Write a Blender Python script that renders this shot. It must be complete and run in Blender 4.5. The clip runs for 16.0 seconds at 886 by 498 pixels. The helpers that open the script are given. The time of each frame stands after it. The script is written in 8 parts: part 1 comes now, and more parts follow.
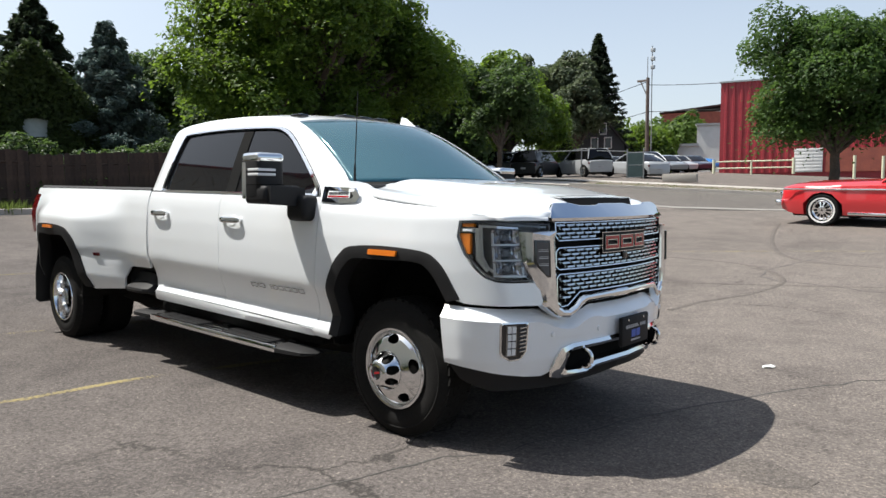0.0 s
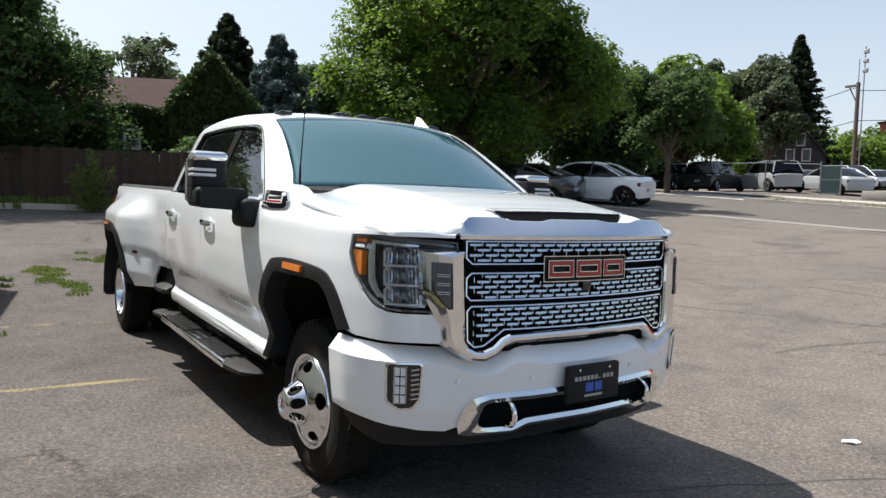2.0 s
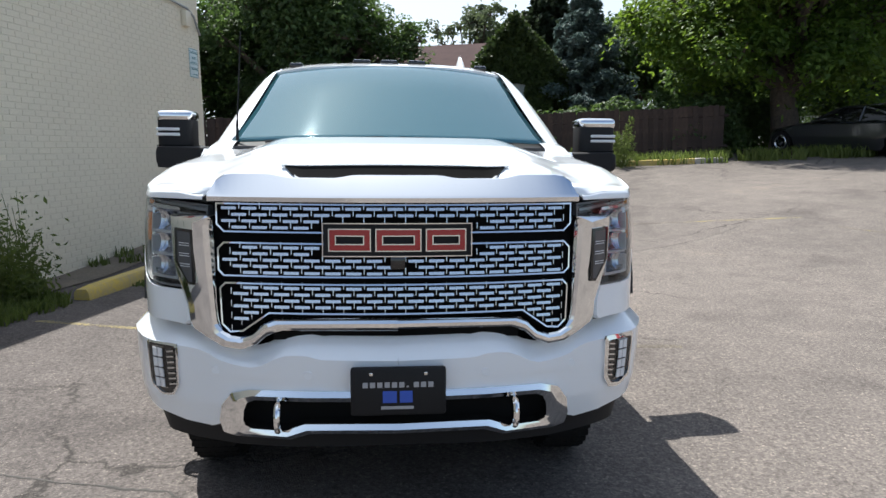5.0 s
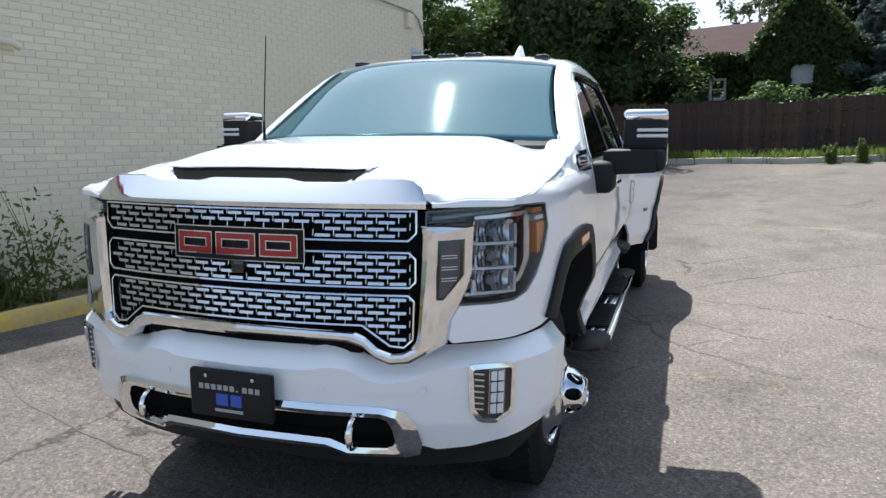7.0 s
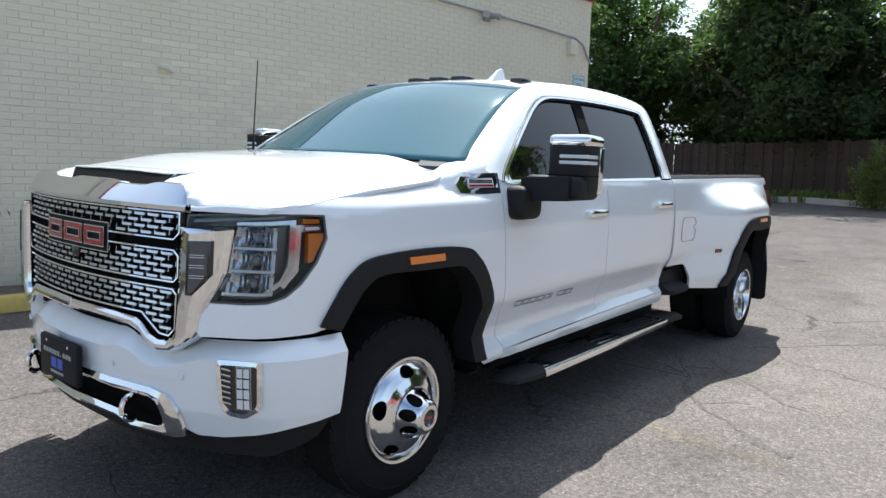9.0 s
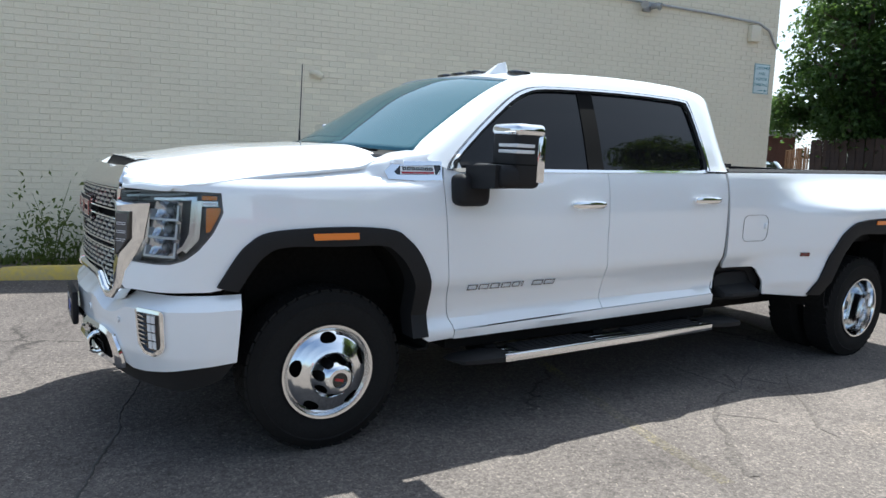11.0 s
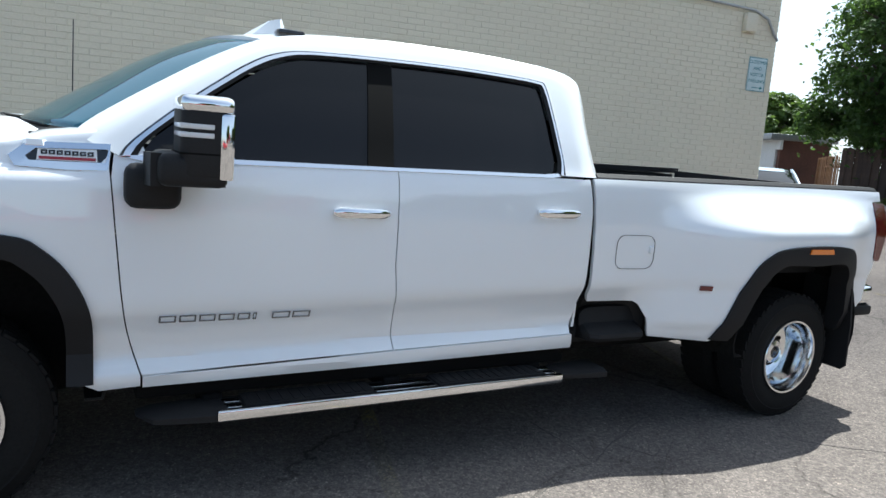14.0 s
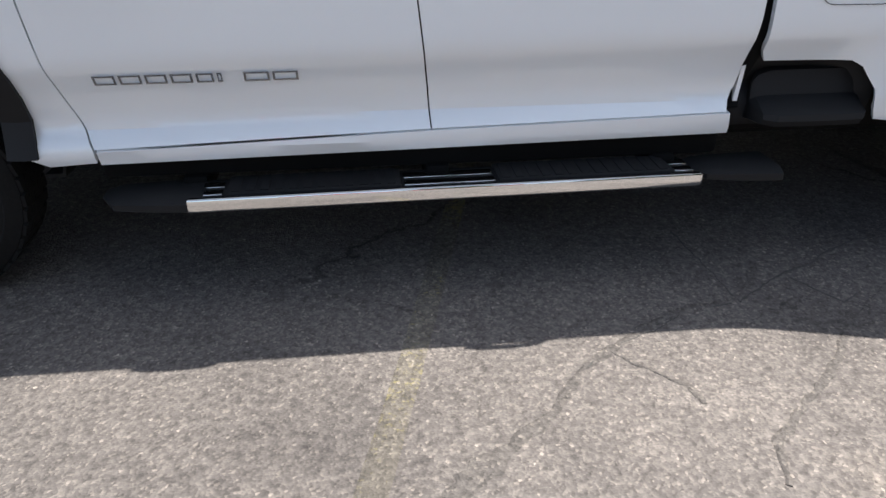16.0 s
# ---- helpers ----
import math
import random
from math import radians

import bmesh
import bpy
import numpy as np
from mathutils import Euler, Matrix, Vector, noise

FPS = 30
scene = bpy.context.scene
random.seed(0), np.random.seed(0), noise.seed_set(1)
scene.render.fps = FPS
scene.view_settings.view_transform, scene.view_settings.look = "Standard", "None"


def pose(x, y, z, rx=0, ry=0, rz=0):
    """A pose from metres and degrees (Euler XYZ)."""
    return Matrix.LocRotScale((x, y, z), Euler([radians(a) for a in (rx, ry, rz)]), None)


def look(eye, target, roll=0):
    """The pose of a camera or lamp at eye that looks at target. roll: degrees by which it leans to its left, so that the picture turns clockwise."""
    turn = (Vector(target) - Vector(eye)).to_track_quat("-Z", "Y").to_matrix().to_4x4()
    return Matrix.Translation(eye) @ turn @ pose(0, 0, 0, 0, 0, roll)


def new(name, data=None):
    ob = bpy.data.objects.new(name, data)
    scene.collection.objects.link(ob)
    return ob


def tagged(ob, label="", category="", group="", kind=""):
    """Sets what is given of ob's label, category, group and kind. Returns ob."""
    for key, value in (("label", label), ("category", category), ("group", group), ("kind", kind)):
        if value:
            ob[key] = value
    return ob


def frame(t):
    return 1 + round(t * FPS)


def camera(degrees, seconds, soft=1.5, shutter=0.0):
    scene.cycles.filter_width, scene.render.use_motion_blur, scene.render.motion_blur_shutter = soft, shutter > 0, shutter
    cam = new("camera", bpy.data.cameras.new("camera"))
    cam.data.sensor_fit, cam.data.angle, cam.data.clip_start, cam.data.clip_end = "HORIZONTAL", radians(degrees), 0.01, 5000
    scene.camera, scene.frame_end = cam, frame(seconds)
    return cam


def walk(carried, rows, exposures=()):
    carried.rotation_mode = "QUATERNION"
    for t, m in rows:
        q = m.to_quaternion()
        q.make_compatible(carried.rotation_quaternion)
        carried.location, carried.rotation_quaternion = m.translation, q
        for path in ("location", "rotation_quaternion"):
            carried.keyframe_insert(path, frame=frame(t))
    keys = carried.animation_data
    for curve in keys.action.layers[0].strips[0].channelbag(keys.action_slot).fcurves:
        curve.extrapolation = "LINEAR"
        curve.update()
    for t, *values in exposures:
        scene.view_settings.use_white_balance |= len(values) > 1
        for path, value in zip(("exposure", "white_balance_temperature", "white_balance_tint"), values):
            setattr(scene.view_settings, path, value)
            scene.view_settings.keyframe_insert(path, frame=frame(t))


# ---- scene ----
cam = camera(64.6, 16.0)
PATH = [
    (0, (2.803, -3.609, 1.445), (1.479, -2.121, 1.262), -0.6),
    (0.5, (2.825, -3.291, 1.426), (1.489, -1.811, 1.27), 0.9),
    (1, (2.948, -2.939, 1.42), (1.509, -1.566, 1.213), 0.8),
    (1.5, (3.11, -2.604, 1.429), (1.559, -1.362, 1.205), 0.6),
    (2, (3.166, -2.22, 1.439), (1.506, -1.115, 1.28), 1.0),
    (2.5, (3.272, -1.825, 1.418), (1.511, -0.887, 1.27), 0.0),
    (3, (3.334, -1.472, 1.413), (1.483, -0.738, 1.226), 0.1),
    (3.2, (3.325, -1.322, 1.414), (1.442, -0.669, 1.247), 0.6),
    (5.3, (3.237, 0.173, 1.415), (1.258, 0.245, 1.133), -0.6),
    (5.5, (3.22, 0.304, 1.416), (1.239, 0.298, 1.142), -0.3),
    (6, (3.125, 0.652, 1.408), (1.162, 0.422, 1.102), -0.9),
    (6.5, (2.975, 1.009, 1.429), (1.044, 0.582, 1.128), -0.9),
    (7, (2.886, 1.403, 1.423), (1.015, 0.76, 1.131), -1.2),
    (7.5, (2.708, 1.725, 1.411), (0.913, 0.894, 1.115), 0.7),
    (8, (2.523, 2.106, 1.418), (0.811, 1.105, 1.16), 0.9),
    (8.5, (2.391, 2.522, 1.398), (0.779, 1.358, 1.187), 0.5),
    (8.7, (2.316, 2.645, 1.392), (0.725, 1.451, 1.176), 1.0),
    (10.8, (1.338, 3.833, 1.388), (0.222, 2.189, 1.16), 2.1),
    (11, (1.266, 3.943, 1.384), (0.219, 2.256, 1.14), 2.0),
    (11.5, (1.08, 4.105, 1.421), (-0.012, 2.457, 1.117), 1.9),
    (12, (0.791, 4.101, 1.409), (-0.328, 2.456, 1.203), 1.7),
    (12.5, (0.448, 4.088, 1.408), (-0.721, 2.482, 1.176), 1.0),
    (13, (0.143, 4.06, 1.481), (-0.921, 2.389, 1.205), 2.3),
    (13.5, (-0.143, 3.924, 1.492), (-1.126, 2.204, 1.214), 4.0),
    (14, (-0.418, 3.739, 1.453), (-1.367, 2.0, 1.182), 4.5),
    (14.5, (-0.708, 3.574, 1.399), (-1.41, 1.812, 0.764), 3.1),
    (15, (-0.958, 3.403, 1.309), (-1.51, 1.644, 0.536), 2.6),
    (15.5, (-1.18, 3.184, 1.281), (-1.554, 1.443, 0.372), 1.7),
    (16, (-1.503, 3.12, 1.284), (-1.713, 1.37, 0.339), 0.1),
]
walk(cam, [(t, look(eye, target, roll)) for t, eye, target, roll in PATH], exposures=((0.0, 0.70, 6300.0, 8.0), (3.2, 0.75, 6250.0, 8.0), (6.0, 1.02, 6020.0, 7.0), (11.0, 1.07, 5880.0, 4.5), (14.0, 1.03, 5860.0, 3.5), (15.0, 0.96, 6050.0, 7.0), (16.0, 1.09, 6150.0, 9.0)))

# ---- world, sun and exposure ----
SUN_WAY = Vector((0.50, 0.265, -1.0)).normalized()
world = bpy.data.worlds.new("sky")
scene.world = world
world.use_nodes = True
_wn, _wl = world.node_tree.nodes, world.node_tree.links
_sky = _wn.new("ShaderNodeTexSky")
_sky.sky_type = "NISHITA"
_sky.sun_disc = False
_sky.sun_elevation = math.asin(-SUN_WAY.z)
_sky.sun_rotation = math.atan2(-SUN_WAY.x, -SUN_WAY.y)
_sky.altitude = 0.0
_sky.air_density = 1.0
_sky.dust_density = 1.6
# white summer haze that thickens towards the horizon
_dir = _wn.new("ShaderNodeTexCoord")
_xyz = _wn.new("ShaderNodeSeparateXYZ")
_wl.new(_dir.outputs["Generated"], _xyz.inputs[0])
_haze = _wn.new("ShaderNodeMapRange")
_haze.interpolation_type = "SMOOTHSTEP"
_haze.inputs["From Min"].default_value = 0.75
_haze.inputs["From Max"].default_value = -0.05
_haze.inputs["To Max"].default_value = 0.62
_wl.new(_xyz.outputs[2], _haze.inputs["Value"])
_hmix = _wn.new("ShaderNodeMix")
_hmix.data_type = "RGBA"
_wl.new(_sky.outputs[0], _hmix.inputs[6])
_hmix.inputs[7].default_value = (6.2, 6.45, 6.8, 1)
# and is denser and whiter on the sun's side, thinner and bluer away from it
_toward = _wn.new("ShaderNodeVectorMath")
_toward.operation = "DOT_PRODUCT"
_wl.new(_dir.outputs["Generated"], _toward.inputs[0])
_toward.inputs[1].default_value = -SUN_WAY


def toward_sun(low, high, least, most):
    node = _wn.new("ShaderNodeMapRange")
    node.interpolation_type = "SMOOTHSTEP"
    for key, value in (("From Min", low), ("From Max", high), ("To Min", least), ("To Max", most)):
        node.inputs[key].default_value = value
    _wl.new(_toward.outputs["Value"], node.inputs["Value"])
    return node.outputs[0]


_thin = _wn.new("ShaderNodeMath")
_thin.operation = "MULTIPLY"
_wl.new(_haze.outputs[0], _thin.inputs[0])
_wl.new(toward_sun(-0.55, 0.15, 0.06, 1.0), _thin.inputs[1])
_wl.new(_thin.outputs[0], _hmix.inputs[0])
_gmix = _wn.new("ShaderNodeMix")
_gmix.data_type = "RGBA"
_wl.new(toward_sun(0.25, 0.95, 0.0, 0.55), _gmix.inputs[0])
_wl.new(_hmix.outputs[2], _gmix.inputs[6])
_gmix.inputs[7].default_value = (8.6, 8.8, 9.0, 1)
_wl.new(_gmix.outputs[2], _wn["Background"].inputs[0])
_wn["Background"].inputs[1].default_value = 0.090
sun_data = bpy.data.lights.new("sun", "SUN")
sun_data.energy = 4.85
sun_data.angle = radians(0.53)
sun_data.color = (1.0, 0.94, 0.86)
sun = new("sun", sun_data)
sun.matrix_world = look((0, 0, 60), Vector((0, 0, 60)) + SUN_WAY)

# ---- materials ----
def material(name, colour, rough=0.5, metal=0.0, coat=0.0, spec=0.5):
    m = bpy.data.materials.new(name)
    m.use_nodes = True
    b = m.node_tree.nodes["Principled BSDF"]
    b.inputs["Base Color"].default_value = (*colour, 1)
    b.inputs["Roughness"].default_value = rough
    b.inputs["Metallic"].default_value = metal
    b.inputs["Coat Weight"].default_value = coat
    b.inputs["Coat Roughness"].default_value = 0.03
    b.inputs["Specular IOR Level"].default_value = spec
    return m


def add(m, kind, **values):
    n = m.node_tree.nodes.new("ShaderNode" + kind)
    for key, value in values.items():
        n.inputs[key.replace("_", " ")].default_value = value
    return n


def link(m, a, b):
    m.node_tree.links.new(a, b)


def bsdf(m):
    return m.node_tree.nodes["Principled BSDF"]


def ramp(m, source, stops):
    r = m.node_tree.nodes.new("ShaderNodeValToRGB")
    while len(r.color_ramp.elements) < len(stops):
        r.color_ramp.elements.new(0.5)
    for e, (at, c) in zip(r.color_ramp.elements, stops):
        e.position = at
        e.color = (*c, 1) if len(c) == 3 else c
    link(m, source, r.inputs[0])
    return r.outputs[0]


def place(m, scale=(1, 1, 1), kind="Object"):
    co = m.node_tree.nodes.new("ShaderNodeTexCoord")
    mp = m.node_tree.nodes.new("ShaderNodeMapping")
    mp.inputs["Scale"].default_value = scale
    link(m, co.outputs[kind], mp.inputs[0])
    return mp.outputs[0]


def noise_of(m, vec, scale, detail=4.0, rough=0.55):
    n = add(m, "TexNoise", Scale=scale, Detail=detail, Roughness=rough)
    link(m, vec, n.inputs["Vector"])
    return n.outputs[0]


def mix(m, fac, a, b, mode="MIX"):
    n = m.node_tree.nodes.new("ShaderNodeMix")
    n.data_type, n.blend_type = "RGBA", mode
    for sock, v in ((n.inputs[0], fac), (n.inputs[6], a), (n.inputs[7], b)):
        if hasattr(v, "links"):
            link(m, v, sock)
        elif isinstance(v, (int, float)):
            sock.default_value = v
        else:
            sock.default_value = (*v, 1)
    return n.outputs[2]


def maths(m, op, a, b=0.0):
    n = m.node_tree.nodes.new("ShaderNodeMath")
    n.operation = op
    for sock, v in ((n.inputs[0], a), (n.inputs[1], b)):
        if hasattr(v, "links"):
            link(m, v, sock)
        else:
            sock.default_value = v
    return n.outputs[0]


def bump(m, height, strength=0.3, distance=0.01):
    n = add(m, "Bump", Strength=strength, Distance=distance)
    link(m, height, n.inputs["Height"])
    link(m, n.outputs[0], bsdf(m).inputs["Normal"])
    return n


def grained(name, colour, other, scale=30.0, rough=0.6, strength=0.15, dist=0.004, metal=0.0, large=1.5):
    """A surface with grain at one scale and wear at a larger one."""
    m = material(name, colour, rough, metal)
    v = place(m)
    fine, wide = noise_of(m, v, scale), noise_of(m, v, large)
    f = maths(m, "MULTIPLY_ADD", fine, 0.5)
    f.node.inputs[2].default_value = 0.0
    both = maths(m, "ADD", f, maths(m, "MULTIPLY", wide, 0.5))
    c = ramp(m, both, [(0.34, other), (0.62, colour)])
    link(m, c, bsdf(m).inputs["Base Color"])
    bump(m, fine, strength, dist)
    return m


def pane(name, tint, rough=0.0, ior=1.45):
    m = material(name, tint, rough)
    bsdf(m).inputs["Transmission Weight"].default_value = 1.0
    bsdf(m).inputs["IOR"].default_value = ior
    return m


def foliage(name, dark, light, through_c):
    m = material(name, dark, 0.5, spec=0.25)
    geo = m.node_tree.nodes.new("ShaderNodeNewGeometry")
    c = ramp(m, geo.outputs["Random Per Island"], [(0.0, dark), (0.6, tuple((a + b) / 2 for a, b in zip(dark, light))), (1.0, light)])
    patch = noise_of(m, place(m), 0.55, 3, 0.6)
    c = mix(m, 1.0, c, ramp(m, patch, [(0.34, (0.55, 0.60, 0.60)), (0.64, (1.35, 1.30, 1.15))]), "MULTIPLY")
    link(m, c, bsdf(m).inputs["Base Color"])
    tr = add(m, "BsdfTranslucent", Color=(*through_c, 1))
    mx = add(m, "MixShader", Fac=0.42)
    out = m.node_tree.nodes["Material Output"]
    link(m, bsdf(m).outputs[0], mx.inputs[1])
    link(m, tr.outputs[0], mx.inputs[2])
    link(m, mx.outputs[0], out.inputs[0])
    return m


paint = material("white_paint", (0.80, 0.80, 0.80), 0.32, coat=1.0)
_n = noise_of(paint, place(paint), 900.0, 2)
link(paint, ramp(paint, _n, [(0.3, (0.79, 0.82, 0.845)), (0.7, (0.84, 0.865, 0.89))]), bsdf(paint).inputs["Base Color"])
bsdf(paint).inputs["Coat IOR"].default_value = 1.75
chrome = material("chrome", (0.82, 0.83, 0.84), 0.05, 1.0)
rim_chrome = material("polished_rim", (0.80, 0.81, 0.82), 0.11, 1.0)
mesh_chrome = material("satin_chrome", (0.56, 0.58, 0.61), 0.20, 1.0)
chrome_dull = material("dull_chrome", (0.62, 0.63, 0.64), 0.16, 1.0)
black = grained("black_plastic", (0.014, 0.014, 0.015), (0.008, 0.008, 0.009), 260, 0.62, 0.2, 0.001)
bsdf(black).inputs["Specular IOR Level"].default_value = 0.35
step_black = grained("step_rubber", (0.016, 0.016, 0.017), (0.009, 0.009, 0.010), 180, 0.85, 0.4, 0.001)
bsdf(step_black).inputs["Specular IOR Level"].default_value = 0.2
gloss = material("gloss_black", (0.008, 0.008, 0.009), 0.12, coat=0.5)
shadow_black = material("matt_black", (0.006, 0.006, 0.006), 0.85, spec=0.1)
under = grained("underbody", (0.018, 0.017, 0.016), (0.008, 0.008, 0.008), 40, 0.85)
rubber = grained("tyre_rubber", (0.015, 0.0145, 0.014), (0.009, 0.009, 0.009), 90, 0.85, 0.25, 0.002)
for dull, level in ((black, 0.28), (step_black, 0.2), (under, 0.12), (rubber, 0.16)):
    bsdf(dull).inputs["Specular IOR Level"].default_value = level
tint_glass = material("tinted_glass", (0.005, 0.005, 0.006), 0.02, spec=0.30)
# teal base and specular tint put the reflected blue sky into the glass colour
sky_blue_glass = material("windscreen_glass", (0.030, 0.098, 0.128), 0.040, spec=0.75)
bsdf(sky_blue_glass).inputs["Specular Tint"].default_value = (0.66, 0.93, 1.0, 1.0)
bsdf(sky_blue_glass).inputs["Transmission Weight"].default_value = 0.25
bsdf(sky_blue_glass).inputs["IOR"].default_value = 1.7
lens_glass = pane("lamp_lens", (0.88, 0.90, 0.92), 0.0, 1.22)
amber = material("amber_lens", (0.75, 0.20, 0.015), 0.18, coat=0.6)
amber_dark = material("smoked_amber_lens", (0.56, 0.165, 0.016), 0.12, coat=0.6)
red_lens = material("red_lens", (0.11, 0.004, 0.006), 0.15, coat=0.7)
white_lens = material("white_lens", (0.68, 0.69, 0.70), 0.25, coat=0.5)
led_lens = material("led_lens", (0.72, 0.73, 0.75), 0.16, 0.0, coat=0.8)
lamp_grey = material("grey_lamp_lens", (0.16, 0.17, 0.18), 0.12, coat=0.8)
badge_white = material("badge_white", (0.84, 0.85, 0.86), 0.4)
red_badge = material("red_badge", (0.30, 0.006, 0.010), 0.25, coat=0.8)
blue_print = material("blue_print", (0.03, 0.09, 0.45), 0.35)
grey_print = material("grey_print", (0.35, 0.35, 0.36), 0.4)
lamp_dark = material("dark_lamp_lens", (0.075, 0.075, 0.08), 0.25, coat=0.2)
lamp_shell = material("grey_lamp_shell", (0.085, 0.088, 0.095), 0.22, coat=0.3)
satin_silver = material("satin_silver", (0.50, 0.51, 0.53), 0.34, 0.7)
lamp_mirror = material("dark_reflector", (0.52, 0.53, 0.56), 0.10, 1.0)
interior = grained("dark_interior", (0.03, 0.03, 0.033), (0.02, 0.02, 0.021), 60, 0.7)
bed_liner = grained("bed_liner", (0.016, 0.016, 0.017), (0.008, 0.008, 0.008), 120, 0.8, 0.4)

# ---- building tools ----
def finish(bm, sharp=0.55):
    bmesh.ops.recalc_face_normals(bm, faces=bm.faces)
    for f in bm.faces:
        f.smooth = True
    for e in bm.edges:
        if len(e.link_faces) != 2 or e.calc_face_angle(0) > sharp:
            e.smooth = False


def part(name, bm, mat, parent=None, label="", sharp=0.55):
    """Links a bmesh as one mesh object under a thing or a part."""
    finish(bm, sharp)
    me = bpy.data.meshes.new(name)
    bm.to_mesh(me)
    bm.free()
    for m in mat if isinstance(mat, (list, tuple)) else [mat]:
        me.materials.append(m)
    ob = new(name, me)
    if parent is not None:
        ob.parent = parent
    if label:
        ob["label"] = label
    return ob


def thing(name, label, category, m=None, group="", kind=""):
    ob = new(name)
    ob.empty_display_size = 0.2
    if m is not None:
        ob.matrix_world = m
    return tagged(ob, label, category, group, kind)


def box(bm, x0, x1, y0, y1, z0, z1, bev=0.0, seg=2):
    b2 = bmesh.new()
    bmesh.ops.create_cube(b2, size=1.0)
    for v in b2.verts:
        v.co = Vector(((x0 + x1) / 2 + v.co.x * (x1 - x0), (y0 + y1) / 2 + v.co.y * (y1 - y0), (z0 + z1) / 2 + v.co.z * (z1 - z0)))
    if bev > 0:
        bmesh.ops.bevel(b2, geom=b2.edges, offset=bev, segments=seg, affect="EDGES", profile=0.5)
    merge(bm, b2)
    return bm


def merge(bm, other, m=None):
    if m is not None:
        bmesh.ops.transform(other, matrix=m, verts=other.verts)
    me = bpy.data.meshes.new("tmp")
    other.to_mesh(me)
    other.free()
    bm.from_mesh(me)
    bpy.data.meshes.remove(me)
    return bm


def sheet(outline, fmap, du=0.07, dv=0.06, thick=0.02):
    """A panel: an outline in two parameters, cut into a fine grid, laid on a curved surface and given thickness."""
    bm = bmesh.new()
    vs = [bm.verts.new((u, 0, v)) for u, v in outline]
    bm.faces.new(vs)
    us, ws = [p[0] for p in outline], [p[1] for p in outline]
    u = math.ceil(min(us) / du) * du
    while u < max(us) - 1e-4:
        bmesh.ops.bisect_plane(bm, geom=bm.verts[:] + bm.edges[:] + bm.faces[:], plane_co=(u, 0, 0), plane_no=(1, 0, 0))
        u += du
    w = math.ceil(min(ws) / dv) * dv
    while w < max(ws) - 1e-4:
        bmesh.ops.bisect_plane(bm, geom=bm.verts[:] + bm.edges[:] + bm.faces[:], plane_co=(0, 0, w), plane_no=(0, 0, 1))
        w += dv
    bmesh.ops.triangulate(bm, faces=[f for f in bm.faces if len(f.verts) > 4])
    for v in bm.verts:
        v.co = Vector(fmap(v.co.x, v.co.z))
    bmesh.ops.remove_doubles(bm, verts=bm.verts, dist=0.0008)
    if thick:
        bmesh.ops.recalc_face_normals(bm, faces=bm.faces)
        bm.normal_update()
        mid = sum((f.calc_center_median() for f in bm.faces), Vector()) / max(1, len(bm.faces))
        away = sum((f.normal * f.calc_area() for f in bm.faces), Vector())
        if away.dot(Vector((mid.x - INSIDE.x, mid.y - INSIDE.y, (mid.z - INSIDE.z) * 2))) < 0:
            bmesh.ops.reverse_faces(bm, faces=bm.faces)
        shell(bm, thick)
    return bm


def shell(bm, thick):
    """Gives a sheet its second side and rim, set off evenly along the normals."""
    bm.normal_update()
    top, rim = bm.faces[:], [(e.verts[0], e.verts[1]) for e in bm.edges if len(e.link_faces) == 1]
    low = {v: bm.verts.new(v.co + v.normal * thick * SIDE_OF_SHELL) for v in bm.verts[:]}
    for f in top:
        bm.faces.new([low[v] for v in reversed(f.verts)])
    for a, b in rim:
        bm.faces.new((a, b, low[b], low[a]))


SIDE_OF_SHELL = -1
INSIDE = Vector((-1.5, 0.0, 0.9))


def band(rows, thick=0.0, closed=False):
    """A surface through rows of points of equal count."""
    bm = bmesh.new()
    vs = [[bm.verts.new(p) for p in r] for r in rows]
    n = len(rows[0])
    for a, b in zip(vs, vs[1:]):
        for i in range(n if closed else n - 1):
            bm.faces.new((a[i], a[(i + 1) % n], b[(i + 1) % n], b[i]))
    if thick:
        bm.normal_update()
        bmesh.ops.solidify(bm, geom=bm.faces[:], thickness=thick)
    return bm


def slab(rows, deep):
    """A surface through rows of points, with a second one below it and a rim round both."""
    bm = bmesh.new()
    top = [[bm.verts.new(p) for p in r] for r in rows]
    low = [[bm.verts.new((p[0], p[1], p[2] - deep)) for p in r] for r in rows]
    n, m = len(rows), len(rows[0])
    for i in range(n - 1):
        for k in range(m - 1):
            bm.faces.new((top[i][k], top[i][k + 1], top[i + 1][k + 1], top[i + 1][k]))
            bm.faces.new((low[i][k], low[i + 1][k], low[i + 1][k + 1], low[i][k + 1]))
    edge = [(0, k) for k in range(m)] + [(i, m - 1) for i in range(1, n)] + [(n - 1, k) for k in range(m - 2, -1, -1)] + [(i, 0) for i in range(n - 2, 0, -1)]
    for (a, b), (c, d) in zip(edge, edge[1:] + edge[:1]):
        bm.faces.new((top[a][b], low[a][b], low[c][d], top[c][d]))
    return bm


def loft(rows):
    """A closed solid through rings of points."""
    bm = band(rows, closed=True)
    bm.verts.ensure_lookup_table()
    n = len(rows[0])
    bm.faces.new(bm.verts[:n])
    bm.faces.new(bm.verts[-n:])
    return bm


